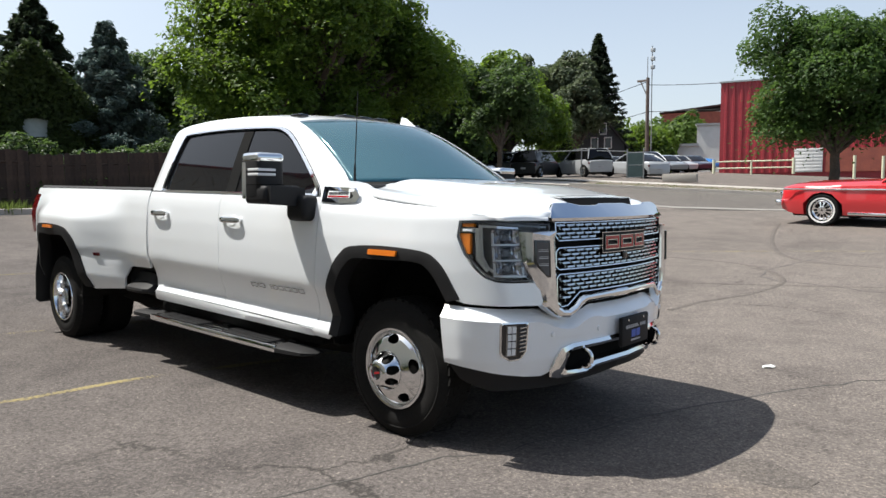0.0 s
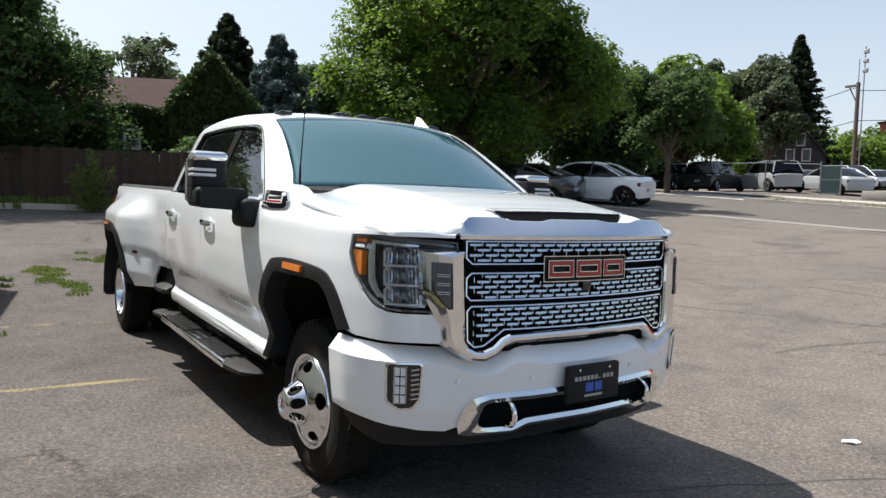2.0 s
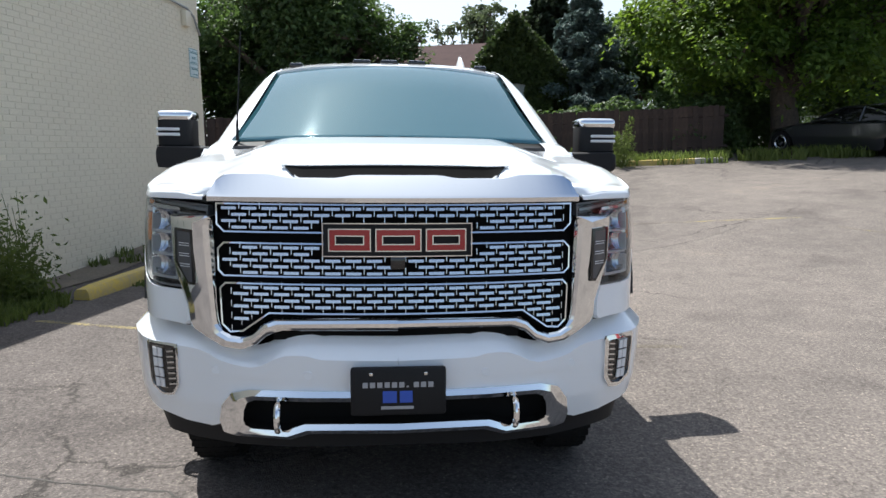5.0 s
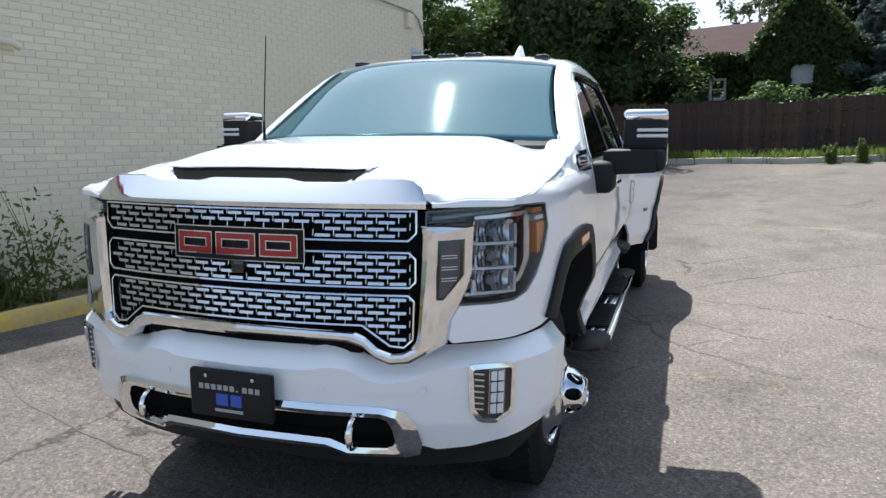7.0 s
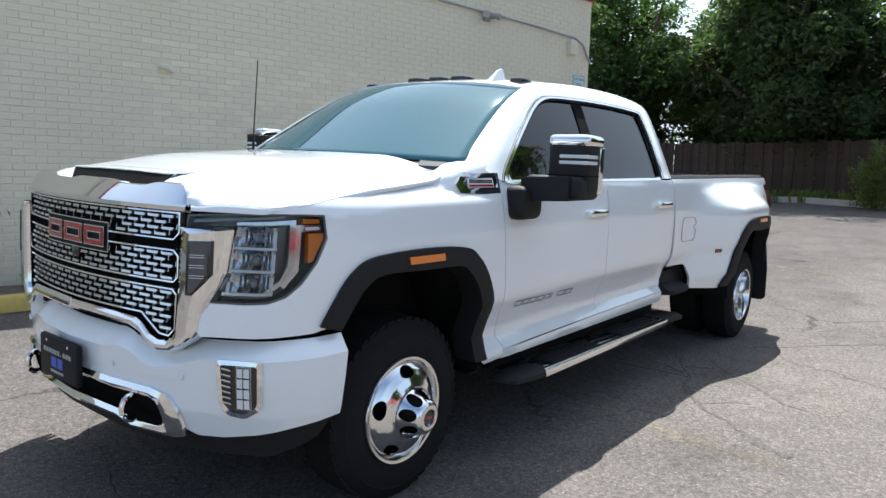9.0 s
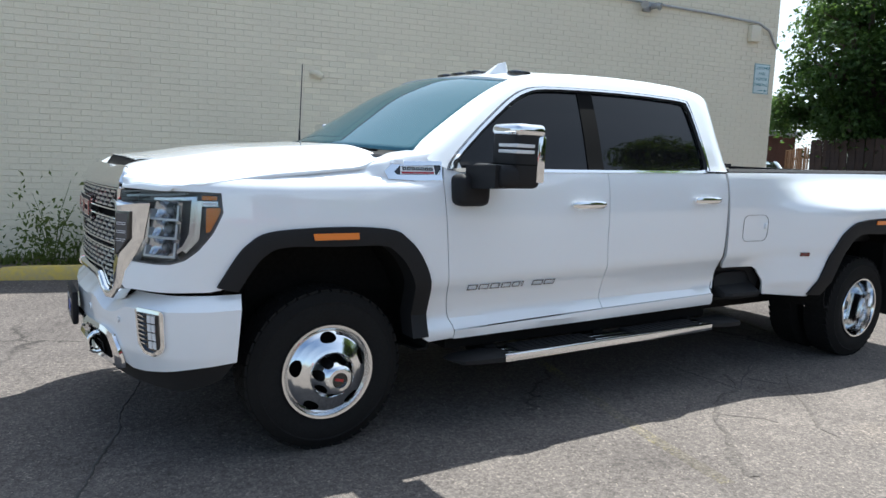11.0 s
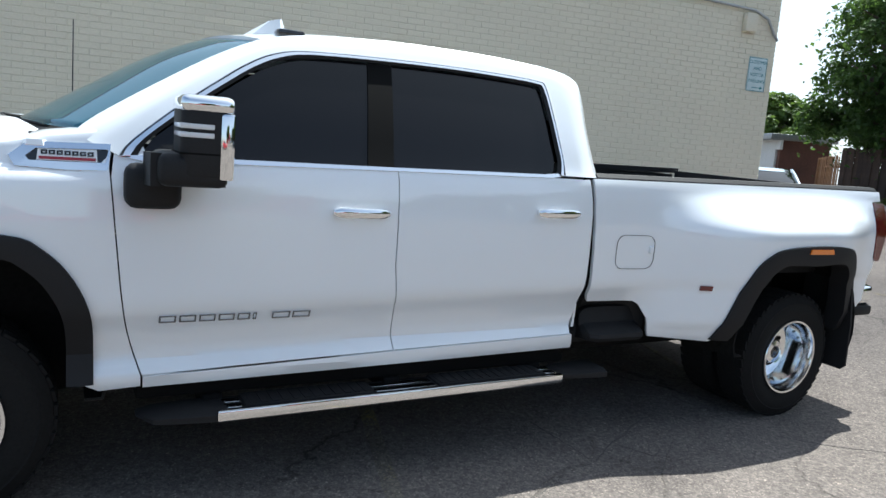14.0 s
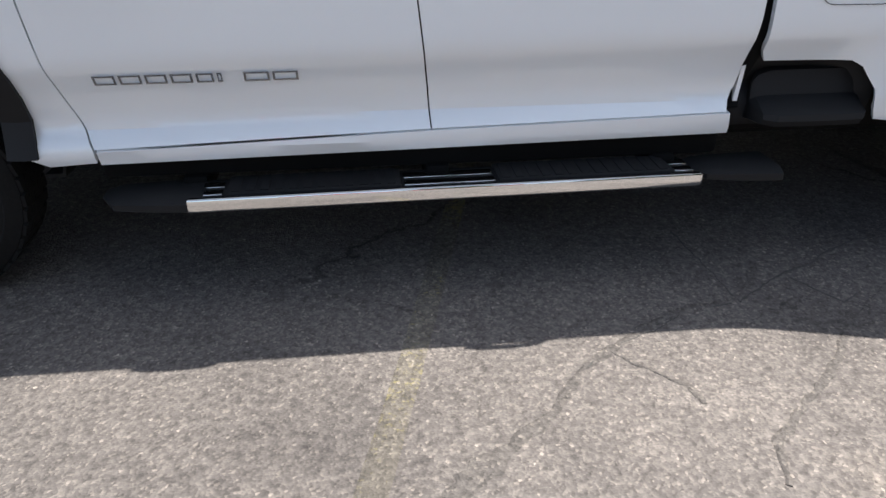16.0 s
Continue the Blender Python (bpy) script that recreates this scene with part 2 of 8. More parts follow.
def tube(points, radius, sides=8, taper=None):
    """A round bar along a line of points."""
    rows = []
    pts = [Vector(p) for p in points]
    for i, p in enumerate(pts):
        way = (pts[min(i + 1, len(pts) - 1)] - pts[max(i - 1, 0)]).normalized()
        ref = Vector((0, 0, 1)) if abs(way.z) < 0.9 else Vector((1, 0, 0))
        a = way.cross(ref).normalized()
        b = way.cross(a)
        r = radius if taper is None else radius + (taper - radius) * i / (len(pts) - 1)
        rows.append([p + (a * math.cos(k * 2 * math.pi / sides) + b * math.sin(k * 2 * math.pi / sides)) * r for k in range(sides)])
    return loft(rows)


def spun(profile, steps=48):
    """A ring solid: profile of (radius, y), spun about the y axis; a closed profile."""
    rows = []
    for k in range(steps):
        a = 2 * math.pi * k / steps
        rows.append([(r * math.cos(a), y, r * math.sin(a)) for r, y in profile])
    rows.append(rows[0])
    bm = band(rows, closed=True)
    bmesh.ops.remove_doubles(bm, verts=bm.verts, dist=0.0004)
    return bm


def prism(outline, y0, y1, bev=0.0):
    """An outline in x and z, drawn out along y."""
    bm = loft([[(x, y0, z) for x, z in outline], [(x, y1, z) for x, z in outline]])
    if bev:
        bmesh.ops.bevel(bm, geom=bm.edges, offset=bev, segments=2, affect="EDGES", profile=0.5)
    return bm


def lerp(points, x):
    """Straight-line reading of a table of (x, value)."""
    if x <= points[0][0]:
        return points[0][1]
    for (a, p), (b, q) in zip(points, points[1:]):
        if x <= b:
            return p + (q - p) * (x - a) / (b - a)
    return points[-1][1]


def smooth(a, b, x):
    t = min(1.0, max(0.0, (x - a) / (b - a)))
    return t * t * (3 - 2 * t)


def ground_z(x, y):
    """The lot is all but level round the truck and climbs towards the fence and the street."""
    w = 1 - smooth(1.2, 2.2, abs(y))
    near = -0.02 * max(-1.5, min(1.5, y)) * w
    rise_x = 0.06 * max(0.0, min(-x - 5.0, 14.0))
    rise_y = 0.05 * max(0.0, min(y - 4.0, 11.0)) + 0.022 * max(0.0, min(y - 15.0, 40.0))
    rise_s = 0.06 * max(0.0, min(-y - 2.0, 3.0)) * smooth(-6, -1, x)
    return near + rise_x + rise_y + rise_s

# ---- the pickup truck: front axle at x = 0, facing +x, ground at z = 0 ----
truck = thing("pickup_truck", "white crew-cab pickup truck with twin rear wheels and chrome grille", "pickup truck", pose(0, 0, 0, -1.146, 0, 0))

SIDE = [(0.44, 0.905), (0.495, 0.932), (0.525, 0.946), (0.56, 0.940), (0.595, 0.910), (0.62, 0.905), (0.66, 0.914), (0.72, 0.936), (0.765, 0.956), (0.793, 0.972), (0.812, 0.979), (0.85, 0.984), (1.0, 0.988), (1.14, 0.985), (1.26, 0.973), (1.33, 0.958), (1.37, 0.940), (1.40, 0.925)]
NOSE = [(0.28, 0.985), (0.40, 0.973), (0.50, 0.957), (0.59, 0.932), (0.66, 0.905), (0.72, 0.868), (0.765, 0.815), (0.803, 0.755), (0.866, 0.69), (0.890, 0.64), (0.92, 0.50), (0.945, 0.30), (0.955, 0.0)]
BUMP = [(0.44, 1.0), (0.60, 0.985), (0.70, 0.96), (0.78, 0.92), (0.83, 0.875), (0.90, 0.765), (0.97, 0.60), (1.03, 0.40), (1.06, 0.20), (1.07, 0.0)]


def along(contour):
    out, u = [(contour[0][0], contour[0])], contour[0][0]
    for a, b in zip(contour, contour[1:]):
        u += math.hypot(b[0] - a[0], b[1] - a[1])
        out.append((u, b))
    return out


NOSE_U = along(NOSE)
BUMP_U = [(u, (x - 0.085 * smooth(0.44, 0.74, x), y)) for u, (x, y) in along(BUMP)]


def on(table, u):
    return lerp([(k, p[0]) for k, p in table], u), lerp([(k, p[1]) for k, p in table], u)


def belt_z(x):
    return 1.365 - 0.018 * (x + 0.6)


def body_y(x, z):
    """Half width of the body at a place on its side."""
    zr = z + 0.018 * (x + 0.6)
    if zr > 1.395:
        return 0.927 - 0.36 * (zr - 1.395) - 0.18 * (zr - 1.395) ** 2
    y = lerp(SIDE, zr)
    y += (0.972 - y) * smooth(-3.0, -3.35, x) * smooth(0.85, 0.75, zr) * smooth(0.52, 0.60, zr)
    bulge = smooth(-3.05, -3.95, x) * (1 - 0.80 * smooth(-4.50, -5.18, x))
    y -= 0.055 * smooth(1.28, 1.375, zr) * smooth(-0.565, -0.40, x)
    return y + 0.195 * bulge * (1 - smooth(1.08, 1.34, zr)) + (0.0 if x > -2.75 else -0.005)


def side_map(sgn, out=0.0):
    def f(u, z):
        if u <= 0.28:
            return (u, sgn * (body_y(u, z) + out), z)
        x, y = on(NOSE_U, u)
        k = (body_y(0.28, z) - 0.988) * (1 - smooth(0.5, 0.9, u))
        lean = -0.16 * (z - 1.0) * smooth(0.45, 0.9, u)
        a, b = on(NOSE_U, u - 0.02), on(NOSE_U, u + 0.02)
        t = Vector((b[0] - a[0], b[1] - a[1])).normalized()
        return (x + lean - t.y * out, sgn * (y + k + t.x * out), z)
    return f


def cowl_y(x, z):
    """Half width of the body beside the hood's rear corner."""
    k = smooth(-0.08, -0.24, x) * smooth(1.296, 1.338, z)
    flat = lerp([(-0.55, 0.947), (-0.36, 0.934), (-0.20, 0.924)], x)
    return (body_y(x, z) - 0.006) * (1 - k) + (flat - 0.33 * (z - 1.33)) * k


BUMP_TOP = [(0.44, 0.822), (0.99, 0.806), (1.10, 0.798), (1.17, 0.765), (1.27, 0.748), (1.33, 0.762), (1.38, 0.796), (1.47, 0.802), (1.51, 0.787), (1.781, 0.785)]


def bump_map(sgn, out=0.0, warped=False):
    def f(u, z):
        x, y = on(BUMP_U, u)
        a, b = on(BUMP_U, u - 0.02), on(BUMP_U, min(u + 0.02, 1.78))
        t = Vector((b[0] - a[0], b[1] - a[1])).normalized()
        if warped:
            w, z = z, z - (0.818 - lerp(BUMP_TOP, u)) * smooth(0.62, 0.74, z)
        else:
            w = z + (0.818 - lerp(BUMP_TOP, u)) * smooth(0.62, 0.69, z)
        o = out + lerp([(0.40, -0.05), (0.46, -0.03), (0.54, -0.010), (0.66, 0.0), (0.751, 0.003), (0.790, -0.034), (0.812, -0.054), (0.83, -0.09)], w)
        return (x - t.y * o, sgn * (y + t.x * o), z)
    return f


def grille_x(y, z):
    return 0.948 - 0.03 * (z - 0.85) - 0.075 * (y / 0.6) ** 2


def front_map(out=0.0):
    return lambda y, z: (grille_x(y, z) + out, y, z)


def curve_of(points, n=4):
    """A smooth line through the points."""
    out = []
    for i in range(len(points) - 1):
        p0, p1, p2, p3 = points[max(0, i - 1)], points[i], points[i + 1], points[min(len(points) - 1, i + 2)]
        for k in range(n):
            t = k / n
            out.append(tuple(0.5 * (2 * b + (c - a) * t + (2 * a - 5 * b + 4 * c - d) * t * t + (3 * b - a - 3 * c + d) * t ** 3) for a, b, c, d in zip(p0, p1, p2, p3)))
    return out + [points[-1]]


def both(half):
    """A half outline from the middle, closed by its mirror image."""
    return half + [(-u, v) for u, v in reversed(half) if abs(u) > 1e-6]


ARCH_F = curve_of([(0.500, 0.838), (0.43, 0.955), (0.375, 1.015), (0.30, 1.052), (0.13, 1.062), (-0.22, 1.055), (-0.325, 1.01), (-0.41, 0.915), (-0.466, 0.77), (-0.474, 0.526)])
WIN_F = [(-0.66, 1.378), (-0.70, 1.44), (-0.86, 1.575), (-1.02, 1.70), (-1.12, 1.768), (-1.22, 1.812), (-1.34, 1.838), (-1.50, 1.850), (-1.585, 1.852), (-1.545, 1.388)]
WIN_R = [(-1.665, 1.392), (-1.700, 1.855), (-2.05, 1.862), (-2.30, 1.859), (-2.46, 1.850), (-2.508, 1.828), (-2.538, 1.47), (-2.522, 1.42), (-2.46, 1.405)]
ROOF_LINE = [(-0.44, 0.835, 1.435), (-0.52, 0.795, 1.505), (-0.72, 0.745, 1.64), (-0.92, 0.705, 1.765), (-1.08, 0.685, 1.848), (-1.20, 0.675, 1.890), (-1.40, 0.672, 1.922), (-1.70, 0.675, 1.943), (-2.05, 0.675, 1.950), (-2.35, 0.675, 1.946), (-2.64, 0.670, 1.928), (-2.775, 0.675, 1.890), (-2.808, 0.685, 1.82), (-2.815, 0.73, 1.66), (-2.825, 0.80, 1.50), (-2.83, 0.875, 1.405)]
RIM_TRIM = [(-0.585, 1.372), (-0.63, 1.432), (-0.80, 1.585), (-0.96, 1.715), (-1.06, 1.785), (-1.17, 1.838), (-1.32, 1.868), (-1.70, 1.886), (-2.05, 1.892), (-2.30, 1.889), (-2.49, 1.880), (-2.535, 1.852), (-2.555, 1.70), (-2.567, 1.58), (-2.578, 1.47), (-2.575, 1.405)]



def head(points):
    """Window outlines sit a little below the roof rail."""
    return [(u, v - 0.022 * smooth(1.45, 1.78, v)) for u, v in points]


WIN_F, WIN_R, RIM_TRIM = head(WIN_F), head(WIN_R), head(RIM_TRIM)

for sgn in (1, -1):
    S = side_map(sgn)
    fender = [(-0.548, 1.385), (-0.30, 1.392), (-0.15, 1.378), (0.25, 1.337), (0.42, 1.314), (0.52, 1.300), (0.60, 1.286), (0.70, 1.274), (0.756, 1.266), (0.756, 1.248), (0.60, 1.248), (0.519, 1.245), (0.511, 1.163), (0.553, 1.076), (0.610, 1.003), (0.662, 0.960), (0.72, 0.940), (0.80, 0.936), (0.915, 0.937), (0.940, 0.895), (0.945, 0.838), (0.930, 0.824), (0.70, 0.822), (0.56, 0.825)]
    fender += ARCH_F + [(-0.53, 0.4915), (-0.673, 0.4995)] + curve_of([(-0.672, 0.543), (-0.632, 0.67), (-0.602, 0.82), (-0.577, 1.06), (-0.556, 1.30)], 3)
    part("fender", sheet(fender, S, 0.05, 0.02), paint, truck, "white front fender")
    door = [(-0.68, 1.372), (-0.66, 1.43), (-0.625, 1.468), (-0.600, 1.466), (-0.574, 1.42)] + curve_of([(-0.561, 1.30), (-0.582, 1.06), (-0.607, 0.82), (-0.637, 0.67), (-0.677, 0.546)], 3) + [(-1.7225, 0.577), (-1.7125, 0.70), (-1.6795, 0.98), (-1.6775, 1.378)]
    d = part("door", sheet(door, S, 0.07, 0.03), paint, truck)
    door_r = [(-1.6825, 1.378), (-1.6845, 0.98), (-1.7175, 0.70), (-1.7275, 0.577), (-2.722, 0.597), (-2.748, 0.68), (-2.758, 0.91), (-2.752, 1.20), (-2.735, 1.395), (-2.50, 1.393)]
    dr = part("door", sheet(door_r, S, 0.07, 0.03), paint, truck)
    part("rocker_panel", sheet([(-0.680, 0.538), (-0.682, 0.492), (-1.7, 0.503), (-2.748, 0.516), (-2.738, 0.591), (-1.7, 0.569)], S, thick=0.03), paint, truck)
    part("sill", box(bmesh.new(), -2.75, -0.66, *sorted((sgn * 0.60, sgn * 0.88)), 0.42, 0.55, 0.02), shadow_black, truck)
    # bed side with its wide rear fender
    arch_r = curve_of([(-3.66, 0.55), (-3.72, 0.70), (-3.83, 0.93), (-3.93, 1.02), (-4.05, 1.052), (-4.36, 1.062), (-4.54, 1.062), (-4.65, 1.042), (-4.720, 0.98), (-4.762, 0.87), (-4.785, 0.72), (-4.795, 0.56)])
    bed = [(-2.765, 1.402), (-2.782, 1.10), (-2.800, 0.80), (-2.820, 0.764), (-3.125, 0.760), (-3.165, 0.740), (-3.222, 0.665), (-3.235, 0.605), (-3.250, 0.560), (-3.62, 0.535)] + arch_r + [(-4.93, 0.62), (-5.105, 0.72), (-5.150, 0.98), (-5.128, 1.00), (-5.112, 1.20), (-5.108, 1.372), (-5.20, 1.378), (-5.205, 1.438), (-4.2, 1.425), (-3.4, 1.412)]
    part("bed_side", sheet(bed, S, 0.05, 0.022), paint, truck, "white bed side flared over twin rear wheels")
    part("bed_rail_cap", loft([[(x, sgn * y, 1.404 + (-2.80 - x) * 0.0152 + z) for y, z in ((0.82, -0.02), (0.82, 0.022), (0.905, 0.024), (0.925, 0.006), (0.925, -0.004))] for x in (-2.80, -3.4, -4.2, -5.195)]), black, truck, "black plastic bed rail cap")
    # flares
    def ring_of(inner, grow, drop):
        cx, cz = sum(p[0] for p in inner) / len(inner), 0.72
        outer, inn = [], []
        for u, z in inner:
            k = Vector((u - cx, max(0.0, z - cz)))
            n = k.normalized()
            outer.append((u + n.x * grow, z + n.y * grow))
            inn.append((u - n.x * drop, z - n.y * drop))
        return outer, inn
    for name, arch, grow, drop in (("front_flare", ARCH_F, 0.032, 0.045), ("rear_flare", arch_r, 0.040, 0.066)):
        outer, inn = ring_of(arch, grow, drop)
        rows = [[side_map(sgn, 0.002)(*p) for p in outer], [side_map(sgn, 0.012)(*p) for p in outer],
                [side_map(sgn, 0.017)(u * 0.6 + a * 0.4, z * 0.6 + b * 0.4) for (u, z), (a, b) in zip(outer, inn)],
                [side_map(sgn, 0.010)(*p) for p in inn], [side_map(sgn, -0.10)(*p) for p in inn]]
        part(name, band(rows, 0.006), black, truck, "black plastic wheel-arch flare")
    mk = [(-0.09, 1.044), (-0.085, 1.074), (0.135, 1.074), (0.125, 1.044)]
    part("side_marker", sheet(mk, side_map(sgn, 0.028), thick=0.014), amber, truck, "amber side marker lamp")
    mk = [(-4.20, 1.062), (-4.21, 1.090), (-4.41, 1.090), (-4.42, 1.062)]
    part("side_marker", sheet(mk, side_map(sgn, 0.028), thick=0.014), amber, truck, "amber side marker lamp")
    mk = [(-3.49, 0.836), (-3.49, 0.862), (-3.56, 0.862), (-3.56, 0.836)]
    part("side_marker", sheet(mk, side_map(sgn, 0.010), thick=0.012), red_lens, truck, "small dark red lamp on the bed side")
    # black step notch ahead of the rear wheel
    cs = part("corner_step", sheet([(-2.755, 0.56), (-2.805, 0.785), (-3.14, 0.785), (-3.20, 0.745), (-3.262, 0.665), (-3.268, 0.53), (-3.20, 0.515), (-2.80, 0.515)], side_map(sgn, -0.075), thick=0.02), black, truck, "black moulded step at the bed's corner")
    rows = []
    for x, w in ((-2.835, 0.0), (-2.85, 0.6), (-2.89, 0.95), (-3.00, 1.0), (-3.14, 1.0), (-3.195, 0.93), (-3.222, 0.6), (-3.228, 0.0)):
        rows.append([(x, sgn * (0.862 + (y - 0.862) * (0.35 + 0.65 * w)), 0.57 + (z - 0.57) * (0.7 + 0.3 * w)) for y, z in ((0.840, 0.72), (0.872, 0.715), (0.892, 0.635), (0.955, 0.604), (0.985, 0.590), (0.990, 0.570), (0.975, 0.548), (0.840, 0.535))])
    part("step_lip", loft(rows), black, cs)
    part("gap_strip", sheet([(-2.73, 1.40), (-2.745, 1.0), (-2.74, 0.75), (-2.69, 0.60), (-2.78, 0.60), (-2.82, 0.78), (-2.79, 1.1), (-2.772, 1.40)], side_map(sgn, -0.03), thick=0.02), shadow_black, truck)
    # cab above the belt
    roof_c, trim_c = curve_of(ROOF_LINE, 3), curve_of(RIM_TRIM, 3)
    rows = [[(x, sgn * y, z) for x, y, z in roof_c]]
    for k, lean in ((0.90, 0.45), (0.68, 0.08), (0.35, 0.0)):
        row = []
        for (x, y, z), (u, v) in zip(roof_c, trim_c):
            x2, z2 = u + (x - u) * k, v + (z - v) * k
            row.append((x2, sgn * (body_y(x2, z2) * (1 - lean) + y * lean), z2))
        rows.append(row)
    part("cab_frame", band(rows + [[S(*p) for p in trim_c]], 0.005), paint, truck, "white cab pillar and roof rail", 0.8)
    belt = [(-0.585, 1.372), (-0.66, 1.360), (-1.68, 1.380), (-2.50, 1.394), (-2.575, 1.405), (-2.575, 1.42), (-2.45, 1.408), (-1.68, 1.394), (-0.66, 1.380)]
    part("belt_trim", sheet(belt, side_map(sgn, 0.006), thick=0.012), chrome, truck, "chrome belt moulding")
    outer = trim_c
    inner = curve_of(head([(-0.645, 1.375), (-0.69, 1.44), (-0.85, 1.578), (-1.005, 1.702), (-1.105, 1.770), (-1.21, 1.818), (-1.34, 1.845), (-1.70, 1.862), (-2.05, 1.868), (-2.30, 1.864), (-2.47, 1.857), (-2.508, 1.832), (-2.527, 1.70), (-2.538, 1.58), (-2.549, 1.47), (-2.53, 1.41)]), 3)
    part("window_frame", band([[side_map(sgn, 0.006)(*p) for p in outer], [side_map(sgn, -0.008)(*p) for p in inner]], 0.01), black, truck)
    ch_in = [(u + (a - u) * 0.62, v + (b - v) * 0.62) for (u, v), (a, b) in zip(outer, inner)]
    part("window_trim", band([[side_map(sgn, 0.010)(*p) for p in outer], [side_map(sgn, 0.010)(*p) for p in ch_in]], 0.004), chrome, truck, "thin chrome window surround")
    part("side_window", sheet(WIN_F, side_map(sgn, -0.014), thick=0.006), tint_glass, d, "dark tinted door glass")
    part("side_window", sheet(WIN_R, side_map(sgn, -0.014), thick=0.006), tint_glass, dr, "dark tinted door glass")
    part("pillar_cover", sheet([(-1.545, 1.388), (-1.585, 1.833), (-1.700, 1.836), (-1.665, 1.394)], side_map(sgn, -0.008), thick=0.02), shadow_black, truck)
    # handles
    for dd, hx, hz in ((d, -1.505, 1.199), (dr, -2.525, 1.226)):
        y = sgn * (body_y(hx, hz) + 0.034)
        rows = []
        for k in range(11):
            f = k / 10 * 2 - 1
            r = 0.45 + 0.55 * math.sqrt(max(0.0, 1 - abs(f) ** 6))
            yy = y - sgn * 0.010 * f * f
            rows.append([(hx + f * 0.125, yy + sgn * 0.011 * r * math.cos(a * math.pi / 5), hz + 0.021 * r * math.sin(a * math.pi / 5)) for a in range(10)])
        hd = part("handle", loft(rows), chrome, dd, "chrome door handle")
        for e in (-0.105, 0.105):
            part("handle_foot", box(bmesh.new(), hx + e - 0.018, hx + e + 0.018, *sorted((sgn * body_y(hx, hz), y - sgn * 0.004)), hz - 0.013, hz + 0.013, 0.005), chrome, hd)
        part("handle_cup", sheet([(hx + 0.052 * math.cos(a * math.pi / 10), hz - 0.002 + 0.038 * math.sin(a * math.pi / 10)) for a in range(20)], side_map(sgn, 0.003), thick=0.004), paint, dd)
    # raised lettering as plain bars, one long word and one short
    for k, (u0, w) in enumerate(((-0.730, 0.062), (-0.803, 0.062), (-0.876, 0.062), (-0.949, 0.062), (-1.022, 0.050), (-1.083, 0.014), (-1.160, 0.075), (-1.245, 0.075))):
        q = [(u0, 0.752), (u0, 0.783), (u0 - w, 0.783), (u0 - w, 0.752)]
        e = 0.0065 if w > 0.02 else 0.004
        hole = [(u0 - e, 0.7575), (u0 - e, 0.7775), (u0 - w + e, 0.7775), (u0 - w + e, 0.7575)]
        part("badge_bar", band([[side_map(sgn, 0.006)(*p) for p in q], [side_map(sgn, 0.006)(*p) for p in hole]], 0.002, closed=True), mesh_chrome, d)
    # engine badge
    def plate(out):
        return lambda u, v: (u, sgn * (cowl_y(u, v) + out), v - (0.012 if sgn > 0 else 0.0))
    bo = [(-0.246, 1.366), (-0.303, 1.415), (-0.560, 1.423), (-0.551, 1.330), (-0.42, 1.325), (-0.265, 1.331)]
    bi = [(-0.296, 1.366), (-0.328, 1.393), (-0.552, 1.403), (-0.543, 1.356), (-0.42, 1.353), (-0.308, 1.352)]
    bd = part("engine_badge", band([[plate(-0.02)(*p) for p in bo], [plate(0.014)(*p) for p in bo], [plate(0.014)(*p) for p in bi], [plate(0.006)(*p) for p in bi]], 0.0, closed=True), chrome, truck, "chrome badge with a black field")
    part("badge_field", sheet(bi, plate(0.008), thick=0.004), gloss, bd)
    part("badge_print", sheet([(-0.334, 1.392), (-0.515, 1.399), (-0.517, 1.3565), (-0.330, 1.3545)], plate(0.0105), thick=0.003), badge_white, bd)
    part("badge_print", sheet([(-0.337, 1.3570), (-0.337, 1.3670), (-0.512, 1.3695), (-0.512, 1.3590)], plate(0.0115), thick=0.002), red_badge, bd)
    for k in range(7):
        u = -0.343 - k * 0.0238
        q, hole = [(u, 1.3735), (u, 1.3885), (u - 0.0195, 1.3900), (u - 0.0195, 1.3750)], [(u - 0.0058, 1.3785), (u - 0.0058, 1.3838), (u - 0.0137, 1.3844), (u - 0.0137, 1.3791)]
        part("badge_print", band([[plate(0.0125)(*p) for p in q], [plate(0.0125)(*p) for p in hole]], 0.001, closed=True), gloss, bd)
    # inner wheel wells
    for x0 in (0.0, -4.36):
        w = [(x0 + 0.56 * math.cos(a * math.pi / 12), 0.52 + 0.56 * math.sin(a * math.pi / 12)) for a in range(-2, 15)]
        rows = [[(u, sgn * 0.50, max(0.42, v)) for u, v in w], [(u, sgn * (0.885 if x0 == 0.0 else 1.10), max(0.45, v)) for u, v in w]]
        part("wheel_well", band(rows, 0.01), under, truck)
        part("wheel_well", loft([[(x0 + 0.6, sgn * 0.48, 0.42), (x0 + 0.6, sgn * 0.48, 1.15), (x0 - 0.6, sgn * 0.48, 1.15), (x0 - 0.6, sgn * 0.48, 0.42)], [(x0 + 0.6, sgn * 0.50, 0.42), (x0 + 0.6, sgn * 0.50, 1.15), (x0 - 0.6, sgn * 0.50, 1.15), (x0 - 0.6, sgn * 0.50, 0.42)]]), under, truck)
    # running board, a little lower at its front end
    def board(name, x0, x1, y0, y1, z0, z1, bev, mat, parent, label=""):
        bm = box(bmesh.new(), x0, x1, *sorted((sgn * y0, sgn * y1)), z0, z1, bev)
        for v in bm.verts:
            v.co.z += -0.018 + 0.008 * (-0.66 - v.co.x)
        return part(name, bm, mat, parent, label)

